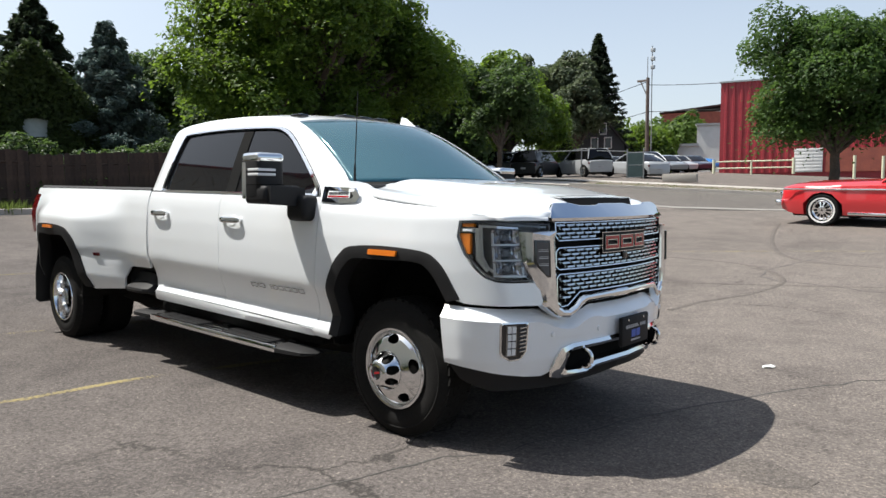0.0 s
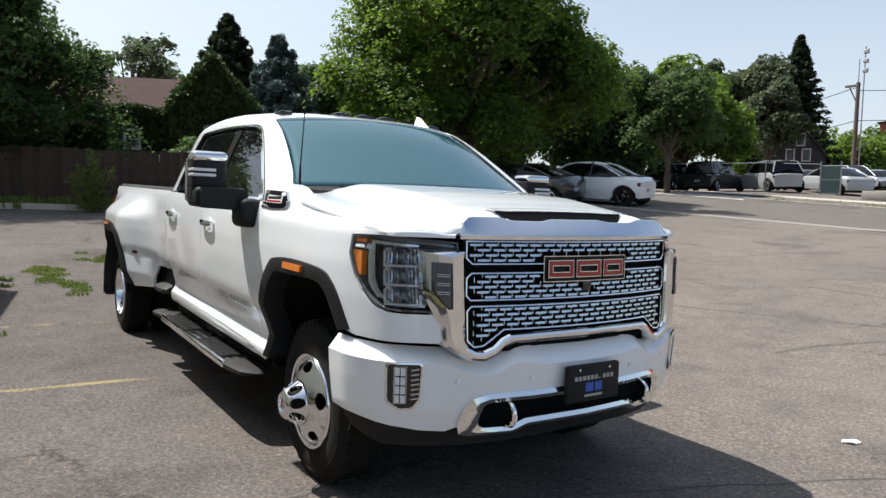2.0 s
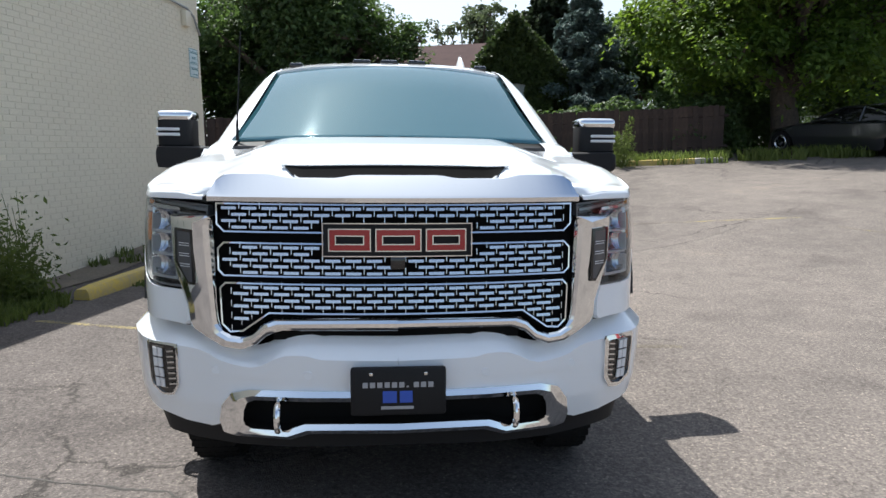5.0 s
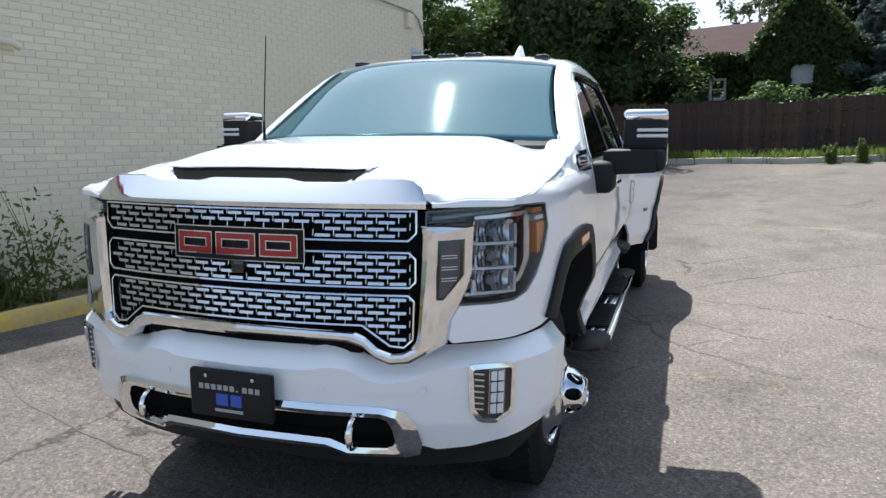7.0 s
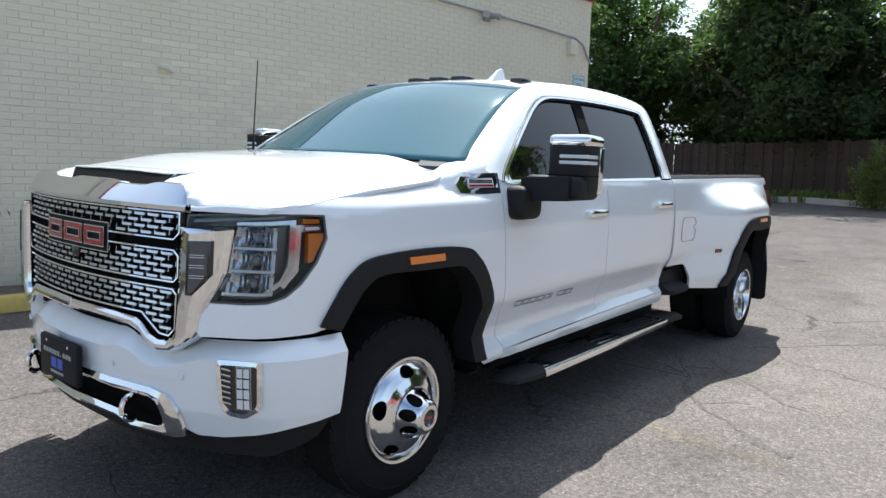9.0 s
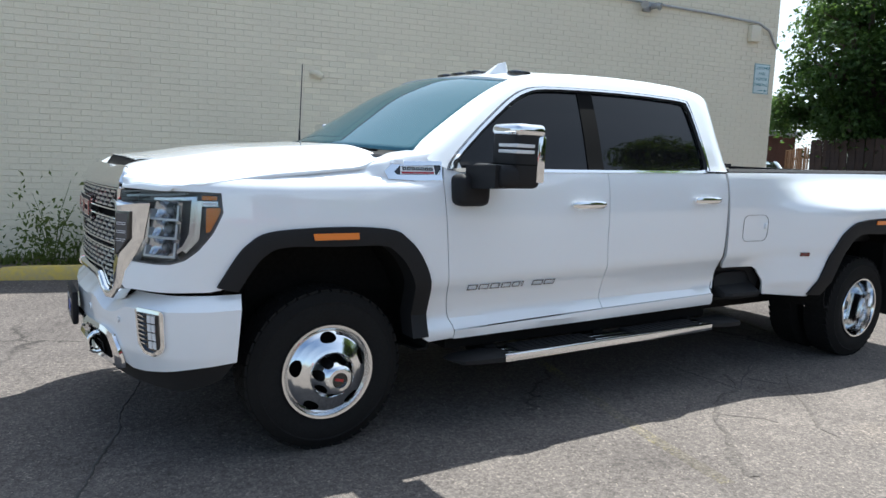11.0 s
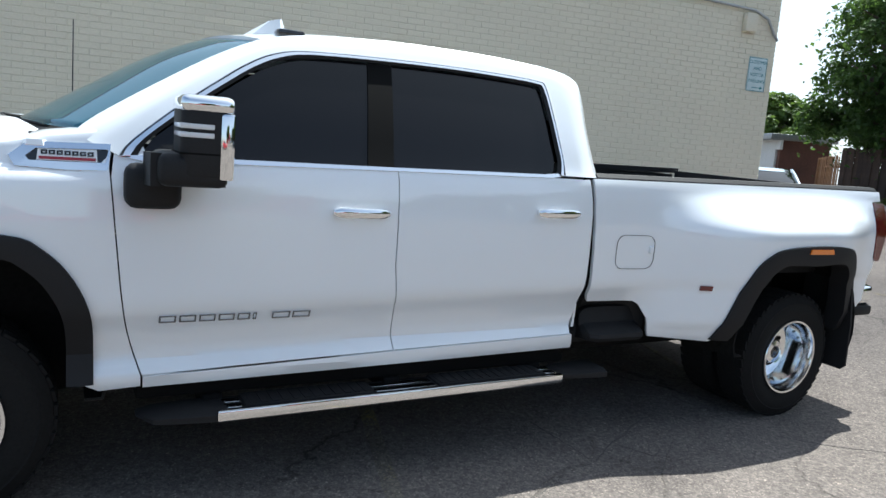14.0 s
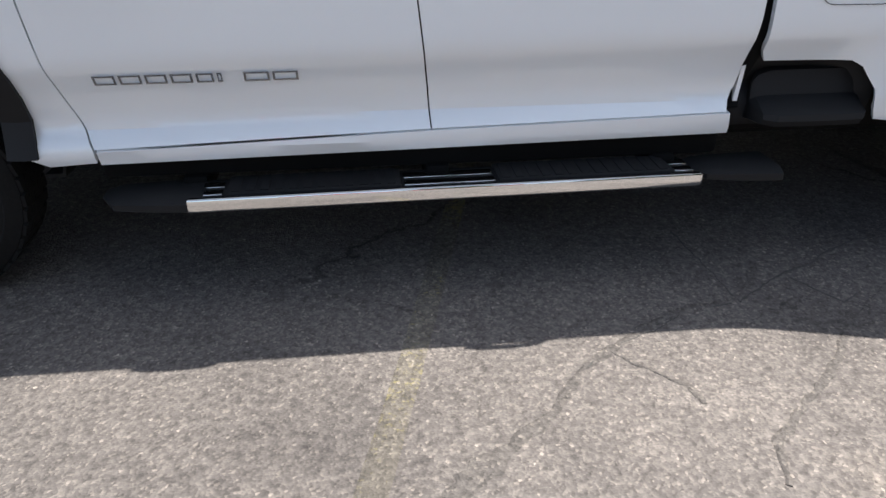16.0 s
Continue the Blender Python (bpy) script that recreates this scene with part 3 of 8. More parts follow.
    rb = board("running_board", -2.62, -0.98, 0.86, 1.035, 0.378, 0.416, 0.014, step_black, truck, "black running board with a chrome edge")
    for x0, x1, k in ((-0.66, -0.99, 1), (-2.92, -2.61, -1)):
        # tapered end caps
        rows = []
        for q in range(7):
            f = q / 6
            x = x0 + (x1 - x0) * (f if k > 0 else 1 - f)
            w = (0.10 if q == 0 else 0.66) + (0.90 if q == 0 else 0.34) * math.sin(f * math.pi / 2)
            dz = -0.018 + 0.008 * (-0.66 - x)
            rows.append([(x, sgn * y, z + dz) for y, z in ((0.868, 0.396 - 0.022 * w), (0.868, 0.396 + 0.024 * w), (0.905 + 0.10 * w, 0.396 + 0.026 * w), (0.915 + 0.128 * w, 0.396 + 0.012 * w), (0.915 + 0.128 * w, 0.396 - 0.014 * w), (0.905 + 0.10 * w, 0.396 - 0.024 * w))])
        part("end_cap", loft(rows), black, rb, "black moulded end cap")
    board("step_edge", -2.63, -0.945, 1.018, 1.045, 0.378, 0.423, 0.007, chrome, rb, "chrome strip")
    for x0, x1 in ((-1.62, -1.06), (-2.54, -1.94)):
        board("tread_pad", x0, x1, 0.875, 1.016, 0.412, 0.428, 0.006, step_black, rb)
        for g in range(int((x1 - x0) / 0.045)):
            board("tread_rib", x0 + 0.02 + g * 0.045, x0 + 0.045 + g * 0.045, 0.885, 1.004, 0.4275, 0.431, 0.0, step_black, rb)
    for x, w in ((-1.015, 0.035), (-1.78, 0.15), (-2.58, 0.032)):
        for y0, y1 in ((0.905, 0.945), (0.965, 1.005)):
            board("chrome_plate", x - w, x + w, y0, y1, 0.412, 0.4215, 0.003, chrome_dull, rb)
    for x in (-0.95, -1.75, -2.55):
        board("bracket", x - 0.04, x + 0.04, 0.70, 0.90, 0.365, 0.44, 0.01, shadow_black, rb)
    # towing mirror
    MO = 1.295 if sgn > 0 else 1.275
    mir = part("side_mirror", box(bmesh.new(), -0.915, -0.745, *sorted((sgn * 1.085, sgn * MO)), 1.335, 1.600, 0.032, 3), black, truck, "black towing mirror with a chrome cap")
    cap = bmesh.new()
    box(cap, -0.918, -0.742, *sorted((sgn * 1.082, sgn * (MO + 0.004))), 1.560, 1.622, 0.026, 3)
    part("mirror_cap", cap, chrome, mir, "chrome mirror cap")
    part("mirror_edge", box(bmesh.new(), -0.9185, -0.868, *sorted((sgn * 1.17, sgn * (MO + 0.0035))), 1.345, 1.57, 0.012), chrome, mir)
    for z in (1.520, 1.492):
        ml = part("mirror_lamp", box(bmesh.new(), -0.775, -0.741, *sorted((sgn * 1.15, sgn * (MO + 0.002))), z - 0.009, z + 0.009, 0.006), white_lens, mir, "clear lamp strip")
        part("lamp_return", box(bmesh.new(), -0.850, -0.770, *sorted((sgn * (MO - 0.02), sgn * (MO + 0.002))), z - 0.009, z + 0.009, 0.004), white_lens, ml)
    part("mirror_arm", loft([[(-0.66, sgn * y, z) for y, z in ((1.00, 1.30), (1.00, 1.415), (1.25, 1.425), (1.25, 1.315))], [(-0.90, sgn * y, z) for y, z in ((1.00, 1.31), (1.00, 1.42), (1.25, 1.42), (1.25, 1.32))]]), black, mir)
    lower = bmesh.new()
    box(lower, -0.905, -0.68, *sorted((sgn * 1.00, sgn * (MO - 0.003))), 1.318, 1.428, 0.03, 3)
    part("mirror_base", lower, black, mir)
    foot = bmesh.new()
    box(foot, -0.79, -0.60, *sorted((sgn * 0.93, sgn * 1.06)), 1.212, 1.372, 0.04, 3)
    part("mirror_foot", foot, black, mir)
    part("mirror_seam", box(bmesh.new(), -0.912, -0.7435, *sorted((sgn * 1.086, sgn * (MO + 0.0005))), 1.428, 1.434, 0.0), shadow_black, mir)
    part("mirror_glass", box(bmesh.new(), -0.921, -0.912, *sorted((sgn * 1.11, sgn * (MO - 0.025))), 1.36, 1.55, 0.003), chrome, mir)
    if sgn > 0:
        for o in (mir, *mir.children_recursive):
            o.data.transform(Matrix.Translation((0, 0, -0.018)))
    # headlamp
    lamp_out = [(0.526, 1.238), (0.60, 1.242), (0.76, 1.242), (1.035, 1.228), (1.035, 1.192), (0.884, 1.192), (0.888, 1.06), (0.902, 0.99), (0.918, 0.945), (0.80, 0.943), (0.722, 0.948), (0.668, 0.967), (0.617, 1.009), (0.561, 1.080), (0.519, 1.165)]
    hl = part("headlamp", sheet(lamp_out, side_map(sgn, -0.075), 0.05, 0.05, thick=0.015), lamp_shell, truck, "clear headlamp with stacked reflectors")
    part("lamp_wall", band([[side_map(sgn, -0.002)(*p) for p in lamp_out], [side_map(sgn, -0.075)(*p) for p in lamp_out]], 0.006, closed=True), lamp_shell, hl)
    part("lamp_lens", sheet(lamp_out, side_map(sgn, -0.001), 0.05, 0.05, thick=0.004), lens_glass, hl, "clear lens").visible_shadow = False
    part("marker_lens", sheet([(0.524, 1.182), (0.585, 1.180), (0.585, 1.078), (0.567, 1.082), (0.524, 1.162)], side_map(sgn, -0.012), thick=0.03), amber_dark, hl, "smoked amber side marker")
    part("marker_lens", sheet([(0.537, 1.230), (0.537, 1.214), (0.606, 1.214), (0.606, 1.231)], side_map(sgn, -0.012), thick=0.03), amber_dark, hl)
    part("marker_lamp", sheet([(0.534, 1.209), (0.533, 1.188), (0.606, 1.187), (0.606, 1.209)], side_map(sgn, -0.010), thick=0.03), lamp_mirror, hl)
    part("marker_lamp", sheet([(0.541, 1.204), (0.540, 1.193), (0.598, 1.192), (0.598, 1.203)], side_map(sgn, -0.007), thick=0.01), white_lens, hl)
    part("lamp_bar", sheet([(0.630, 1.226), (0.636, 1.06), (0.668, 1.008), (0.735, 0.963), (0.90, 0.962), (0.90, 0.972), (0.745, 0.974), (0.684, 1.018), (0.658, 1.07), (0.654, 1.210), (0.870, 1.202), (0.870, 1.212)], side_map(sgn, -0.022), thick=0.03), lamp_mirror, hl)
    for z in (1.162, 1.084, 1.006):
        def bowl(u, v, z=z):
            k = max(0.0, 1 - ((u - 0.79) / 0.085) ** 2) * max(0.0, 1 - ((v - z) / 0.045) ** 2)
            return side_map(sgn, -0.025 - 0.055 * k + 0.0018 * math.cos(u * 2 * math.pi / 0.016))(u, v)
        part("reflector", sheet([(0.712, z - 0.036), (0.708, z + 0.036), (0.870, z + 0.034), (0.872, z - 0.036)], bowl, 0.004, 0.012, thick=0.006), lamp_mirror, hl, "dark chrome reflector")
        for a, b, c, d in ((0.708, 0.718, -0.038, 0.024), (0.708, 0.872, -0.040, -0.032), (0.862, 0.872, -0.038, 0.004)):
            part("reflector_rim", sheet([(a, z + c), (a, z + d), (b, z + d), (b, z + c)], side_map(sgn, -0.012), thick=0.03), satin_silver, hl)
        bulb = bmesh.new()
        bmesh.ops.create_uvsphere(bulb, u_segments=14, v_segments=8, radius=0.018)
        bmesh.ops.translate(bulb, vec=side_map(sgn, -0.055)(0.79, z - 0.004), verts=bulb.verts)
        part("projector", bulb, lamp_grey, hl)
    part("lamp_pillar", sheet([(0.606, 1.208), (0.642, 1.206), (0.650, 1.055), (0.686, 1.002), (0.668, 0.986), (0.615, 1.045)], side_map(sgn, -0.028), thick=0.02), chrome_dull, hl)
    part("lamp_strip", sheet([(0.68, 1.240), (0.68, 1.232), (1.02, 1.206), (1.02, 1.216)], side_map(sgn, -0.016), thick=0.02), lamp_grey, hl)
    # bumper
    half = [(0.44, 0.812), (0.70, 0.807), (0.99, 0.799), (1.10, 0.794), (1.17, 0.765), (1.27, 0.744), (1.33, 0.760), (1.38, 0.796), (1.47, 0.802), (1.51, 0.787), (1.781, 0.785),
            (1.781, 0.612), (1.27, 0.606), (1.225, 0.590), (1.185, 0.545), (1.165, 0.47), (1.10, 0.446), (0.99, 0.455), (0.86, 0.475), (0.70, 0.500), (0.47, 0.520)]
    half = [(u, z + (0.818 - lerp(BUMP_TOP, u) if z > 0.70 else 0.0)) for u, z in half]
    part("front_bumper", sheet(half, bump_map(sgn, 0.0, True), 0.04, 0.751 / 70, thick=0.02), paint, truck, "white painted front bumper", 0.4)
    part("valance", sheet([(0.47, 0.515), (0.70, 0.495), (0.99, 0.45), (1.16, 0.44), (1.30, 0.43), (1.781, 0.45), (1.781, 0.39), (1.2, 0.37), (0.80, 0.375), (0.55, 0.43)], bump_map(sgn, -0.03), thick=0.02), black, truck, "black lower valance")
    fog = [(0.858, 0.742), (0.848, 0.733), (0.848, 0.592), (0.856, 0.574), (0.898, 0.547), (0.912, 0.544), (0.952, 0.549), (0.966, 0.556), (0.990, 0.588), (0.993, 0.600), (1.000, 0.732), (0.992, 0.742)]
    cxf, czf = 0.925, 0.645
    inn = [(cxf + (u - cxf) * 0.89, czf + (v - czf) * 0.925) for u, v in fog]
    fl = part("fog_lamp", band([[bump_map(sgn, 0.001)(*p) for p in fog], [bump_map(sgn, 0.006)(*p) for p in fog], [bump_map(sgn, 0.007)(*p) for p in inn], [bump_map(sgn, -0.012)(*p) for p in inn]], 0.004, closed=True), chrome, truck, "upright fog lamp in a chrome frame")
    part("lamp_pocket", sheet(inn, bump_map(sgn, 0.003), thick=0.004), gloss, fl)
    part("lamp_frame", sheet([(0.881, 0.726), (0.881, 0.572), (0.934, 0.572), (0.934, 0.726)], bump_map(sgn, 0.007), thick=0.006), chrome_dull, fl)
    part("lamp_lens", sheet([(0.884, 0.723), (0.884, 0.575), (0.931, 0.575), (0.931, 0.723)], bump_map(sgn, 0.010), thick=0.005), gloss, fl)
    for k in range(4):
        z = 0.705 - k * 0.0375
        for u0 in (0.886, 0.9095):
            part("led", sheet([(u0, z - 0.0165), (u0, z + 0.0165), (u0 + 0.0195, z + 0.015), (u0 + 0.0195, z - 0.015)], bump_map(sgn, 0.013), thick=0.005), led_lens, fl)
    for k in range(7):
        z = 0.712 - k * 0.020
        part("fin", sheet([(0.952, z - 0.003), (0.952, z + 0.003), (0.984, z + 0.009), (0.984, z + 0.003)], bump_map(sgn, 0.012), thick=0.010), chrome_dull, fl)
    # tow hook
    hk = [(0.945 + 0.035 * math.cos(a * math.pi / 8), sgn * 0.405, 0.515 + 0.045 * math.sin(a * math.pi / 8)) for a in range(-5, 6)]
    part("tow_hook", tube(hk, 0.012, 10), chrome, truck, "chrome tow hook")
    # tail lamp and rear bumper end
    part("tail_lamp", sheet([(-5.156, 0.985), (-5.134, 1.005), (-5.118, 1.20), (-5.114, 1.366), (-5.225, 1.366), (-5.240, 1.20), (-5.200, 0.985)], side_map(sgn, 0.004), thick=0.07), red_lens, truck, "red tail lamp")
    part("rear_bumper", box(bmesh.new(), -5.29, -5.06, *sorted((sgn * 0.35, sgn * 0.985)), 0.67, 0.81, 0.04, 3), chrome, truck, "chrome rear bumper end")
    part("bumper_step", box(bmesh.new(), -5.29, -5.05, *sorted((sgn * 0.55, sgn * 0.99)), 0.60, 0.672, 0.02), black, truck)
    part("mud_flap", loft([[(x + 0.03 * (z - 0.3), sgn * y, z) for y, z in ((0.80, 0.30), (1.125, 0.30), (1.155, 0.33), (1.150, 0.60), (1.115, 0.90), (0.80, 0.90))] for x in (-4.806, -4.822)]), black, truck, "black mud flap")
    # wipers of that side
    part("wiper", tube([(-0.36 if sgn > 0 else -0.30, sgn * 0.62, 1.452), (-0.20, sgn * 0.30, 1.466), (-0.17, sgn * 0.04, 1.474)], 0.007, 6), black, truck, "black wiper")
    # roof marker lamps at the corners
    part("roof_lamp", box(bmesh.new(), -1.34, -1.22, *sorted((sgn * 0.53, sgn * 0.61)), 1.908, 1.942, 0.012), gloss, truck, "dark roof marker lamp")

# fuel door on the driver's side
def round_box(u0, u1, v0, v1, r, n=5):
    out = []
    for cx, cy, a0 in ((u1 - r, v1 - r, 0), (u0 + r, v1 - r, 90), (u0 + r, v0 + r, 180), (u1 - r, v0 + r, 270)):
        out += [(cx + r * math.cos(radians(a0 + 90 * k / n)), cy + r * math.sin(radians(a0 + 90 * k / n))) for k in range(n + 1)]
    return out


fo, fi = round_box(-3.185, -2.93, 0.945, 1.125, 0.05), round_box(-3.1832, -2.9318, 0.9468, 1.1232, 0.0485)
part("fuel_door_gap", band([[side_map(1, 0.002)(*p) for p in fo], [side_map(1, 0.002)(*p) for p in fi]], 0.002, closed=True), shadow_black, truck)
part("fuel_door_catch", box(bmesh.new(), -3.178, -3.150, 0.985, 1.003, 1.030, 1.068, 0.006), paint, truck)

# hood
HOOD_Y = [(-0.55, 0.850), (-0.30, 0.878), (-0.15, 0.895), (0.10, 0.918), (0.28, 0.925), (0.45, 0.915), (0.60, 0.893), (0.70, 0.866), (0.735, 0.848), (0.80, 0.735), (0.86, 0.63)]
HOOD_Z = [(-0.55, 1.405), (-0.30, 1.402), (-0.15, 1.390), (0.28, 1.348), (0.43, 1.324), (0.55, 1.302), (0.65, 1.286), (0.735, 1.270), (0.80, 1.264), (0.86, 1.250)]


def hood_z(x, y):
    e = lerp(HOOD_Y, x)
    s = min(1.0, abs(y) / e)
    base = lerp(HOOD_Z, x) + lerp([(-0.5, 0.035), (0.4, 0.030), (0.86, 0.028)], x) * (1 - s ** 2.2)
    h = lerp([(-0.5, 0.040), (-0.2, 0.052), (0.3, 0.062), (0.76, 0.064), (0.81, 0.052), (0.86, 0.048)], x)
    base += h * (1 - smooth(0.48, 0.74, abs(y)))
    dip = 0.036 * smooth(0.756, 0.812, x) * (1 - smooth(0.825, 0.85, x) * 0.6) * (1 - smooth(0.33, 0.40, abs(y)))
    base += 0.018 * smooth(-0.12, -0.28, x) * smooth(0.84, 0.97, s)
    round_off = 0.014 * smooth(0.95, 1.0, s) * smooth(-0.28, -0.10, x) + 0.012 * smooth(0.80, 0.85, x)
    base += 0.026 * smooth(0.60, 0.82, x) * smooth(0.78, 0.96, s)
    return base - dip - round_off


FENDER_TOP = [(-0.30, 1.392), (-0.15, 1.378), (0.25, 1.337), (0.42, 1.314), (0.52, 1.300), (0.60, 1.286), (0.70, 1.274), (0.756, 1.266)]


def shoulder(x, y, z):
    """Points that carry the hood's side edge down on to the fender."""
    zf = lerp(FENDER_TOP, x) - 0.006
    out = body_y(x, zf) if x <= 0.28 else lerp(NOSE, x) + (body_y(0.28, zf) - 0.988) * (1 - smooth(0.5, 0.9, x))
    k = 1 - smooth(0.56, 0.70, x)
    wide, drop = max(0.004, (out + 0.003 - y) * k), min(-0.002, (zf - z) * k)
    return [(y + wide * f, z + drop * f ** 1.7) for f in (0.45, 0.8, 1.0)]


rows = []
for i in range(45):
    u = i / 44
    row = []
    for k in range(57):
        v = (k - 28) / 28
        x0, x1 = -0.13 - 0.40 * min(0.86, abs(v)) ** 2.2 + 0.20 * smooth(0.86, 1.0, abs(v)), 0.850 + 0.03 * (1 - v * v)
        x = x0 + (x1 - x0) * u
        y = v * lerp(HOOD_Y, x)
        row.append((x, y, hood_z(x, y)))
    x, y, z = row[-1]
    skirt = [(x, a, b) for a, b in shoulder(x, y, z)]
    row = [(a, -b, c) for a, b, c in reversed(skirt)] + row + skirt
    rows.append(row)
hood = part("hood", slab(rows, 0.012), paint, truck, "white hood with a raised middle", 0.9)
# upright front edge of the hood over the headlamps
for sgn in (1, -1):
    rows = []
    for k in range(25):
        x = 0.575 + 0.278 * k / 24
        y = lerp(HOOD_Y, x)
        z = hood_z(x, y)
        low = max(1.2465, lerp(FENDER_TOP, x) - 0.010) if x < 0.70 else 1.2465
        rows.append([(x - 0.012, sgn * (y - 0.012), z + 0.0005), (x + 0.002, sgn * (y + 0.003), z - 0.004), (x + 0.005, sgn * (y + 0.006), z - 0.012), (x + 0.005, sgn * (y + 0.006), min(low, z - 0.016)), (x - 0.02, sgn * (y - 0.02), min(low, z - 0.016))])
    part("hood_lip", band(rows), paint, hood, "", 0.9)
# body panels behind the hood's rear corners
COWL_TOP = [(-0.60, 1.474), (-0.50, 1.456), (-0.36, 1.434), (-0.27, 1.412), (-0.19, 1.392), (-0.10, 1.372)]
for sgn in (1, -1):
    rows = []
    for lev in range(13):
        row = []
        for k in range(25):
            q = k / 24
            v = min(1.0, lev / 8)
            xr = lerp([(0.0, -0.547), (0.55, -0.560), (1.0, -0.590)], v)
            x = -0.09 + (xr + 0.09) * q
            top = lerp(COWL_TOP, x)
            if lev <= 8:
                z = 1.285 + (top - 0.012 - 1.285) * v
                y = cowl_y(x, z)
            else:
                dy, dz = ((0.008, 0.009), (0.022, 0.013), (0.060, 0.017), (0.125, 0.022))[lev - 9]
                y, z = cowl_y(x, top - 0.012) - dy, top - 0.012 + dz
                drop = smooth(-0.34, -0.22, x)
                z = z * (1 - drop) + min(z, hood_z(x, min(y, 0.86)) - 0.010) * drop
            row.append((x, sgn * y, z))
        rows.append(row)
    part("cowl_panel", band(rows, 0.0), paint, truck, "", 0.7)


def scoop_row(t, lift):
    return [(0.768 + t * lerp([(0, 0.040), (0.15, 0.040), (0.19, 0.054), (0.325, 0.054), (0.385, 0.004)], abs(y)), y) for y in [k * 0.035 - 0.385 for k in range(23)]]


rows = [[(x, y, hood_z(x, y) + 0.006) for x, y in scoop_row(t, 0)] for t in (0.0, 0.25, 0.5, 0.75, 1.0)]
part("hood_scoop", band(rows, 0.003), shadow_black, hood, "black hood scoop opening")
ys = [k * 0.05 - 0.40 for k in range(17)]
lip = [[(0.768, y, hood_z(0.768, y) + 0.004) for y in ys], [(0.772, y, hood_z(0.768, y) + 0.012) for y in ys], [(0.740, y, hood_z(0.74, y) + 0.010) for y in ys], [(0.68, y, hood_z(0.68, y) + 0.001) for y in ys]]
part("scoop_lip", band(lip, 0.004), paint, hood, "", 0.9)
# pale rim ahead of the scoop opening
rows = []
for x, y in scoop_row(1.0, 0):
    z = hood_z(x, y)
    rows.append([(x - 0.002, y, z + 0.004), (x + 0.002, y, z + 0.014), (x + 0.016, y, z + 0.012), (x + 0.020, y, z - 0.002)])
part("scoop_rim", band(rows[1:-1], 0.003), paint, hood, "", 0.9)
# chrome bar along the hood's leading edge
rows = []
for k in range(49):
    y = (k - 24) / 24 * 0.632
    a = abs(y)
    top = lerp([(0, 1.330), (0.15, 1.330), (0.20, 1.320), (0.36, 1.321), (0.43, 1.335), (0.56, 1.335), (0.598, 1.327), (0.632, 1.262)], a)
    xt = lerp([(0, 0.832), (0.14, 0.832), (0.20, 0.846), (0.36, 0.844), (0.44, 0.828), (0.56, 0.828), (0.598, 0.838), (0.632, 0.856)], a) + 0.03 * (1 - (a / 0.632) ** 2)
    xb = grille_x(y, 1.245) + 0.014
    rows.append([(xt - 0.014, y, top - 0.006), (xt - 0.004, y, top), (xt + 0.004, y, top - 0.003), (xb - 0.006, y, 1.268), (xb + 0.002, y, 1.258), (xb + 0.002, y, 1.243), (xb - 0.02, y, 1.238)])
part("hood_bar", band(rows, 0.006), chrome, truck, "chrome bar above the grille", 0.25)

# grille: black field, chrome surround, three meshed bands
part("grille_field", sheet(both([(0, 1.245), (0.62, 1.24), (0.605, 0.815), (0.53, 0.785), (0.475, 0.82), (0.43, 0.855), (0, 0.86)]), front_map(-0.035), 0.1, 0.1, thick=0.01), shadow_black, truck, "black grille backing")
so = [(0, 0.818), (0.38, 0.815), (0.437, 0.798), (0.475, 0.765), (0.525, 0.745), (0.59, 0.752), (0.645, 0.785), (0.69, 0.815), (0.704, 0.838), (0.708, 0.89), (0.726, 0.935), (0.748, 0.99), (0.762, 1.04), (0.766, 1.188), (0.68, 1.192), (0.63, 1.192)]
si = [(0, 0.858), (0.415, 0.852), (0.445, 0.838), (0.485, 0.802), (0.527, 0.787), (0.560, 0.790), (0.588, 0.805), (0.602, 0.83), (0.606, 0.86), (0.609, 0.90), (0.612, 0.97), (0.614, 1.03), (0.616, 1.10), (0.618, 1.16), (0.619, 1.18), (0.619, 1.192)]


def surround_x(y, z):
    a = abs(y)
    return grille_x(min(a, 0.6), z) - max(0.0, a - 0.62) * 0.15 - max(0.0, a - 0.69) * 0.62


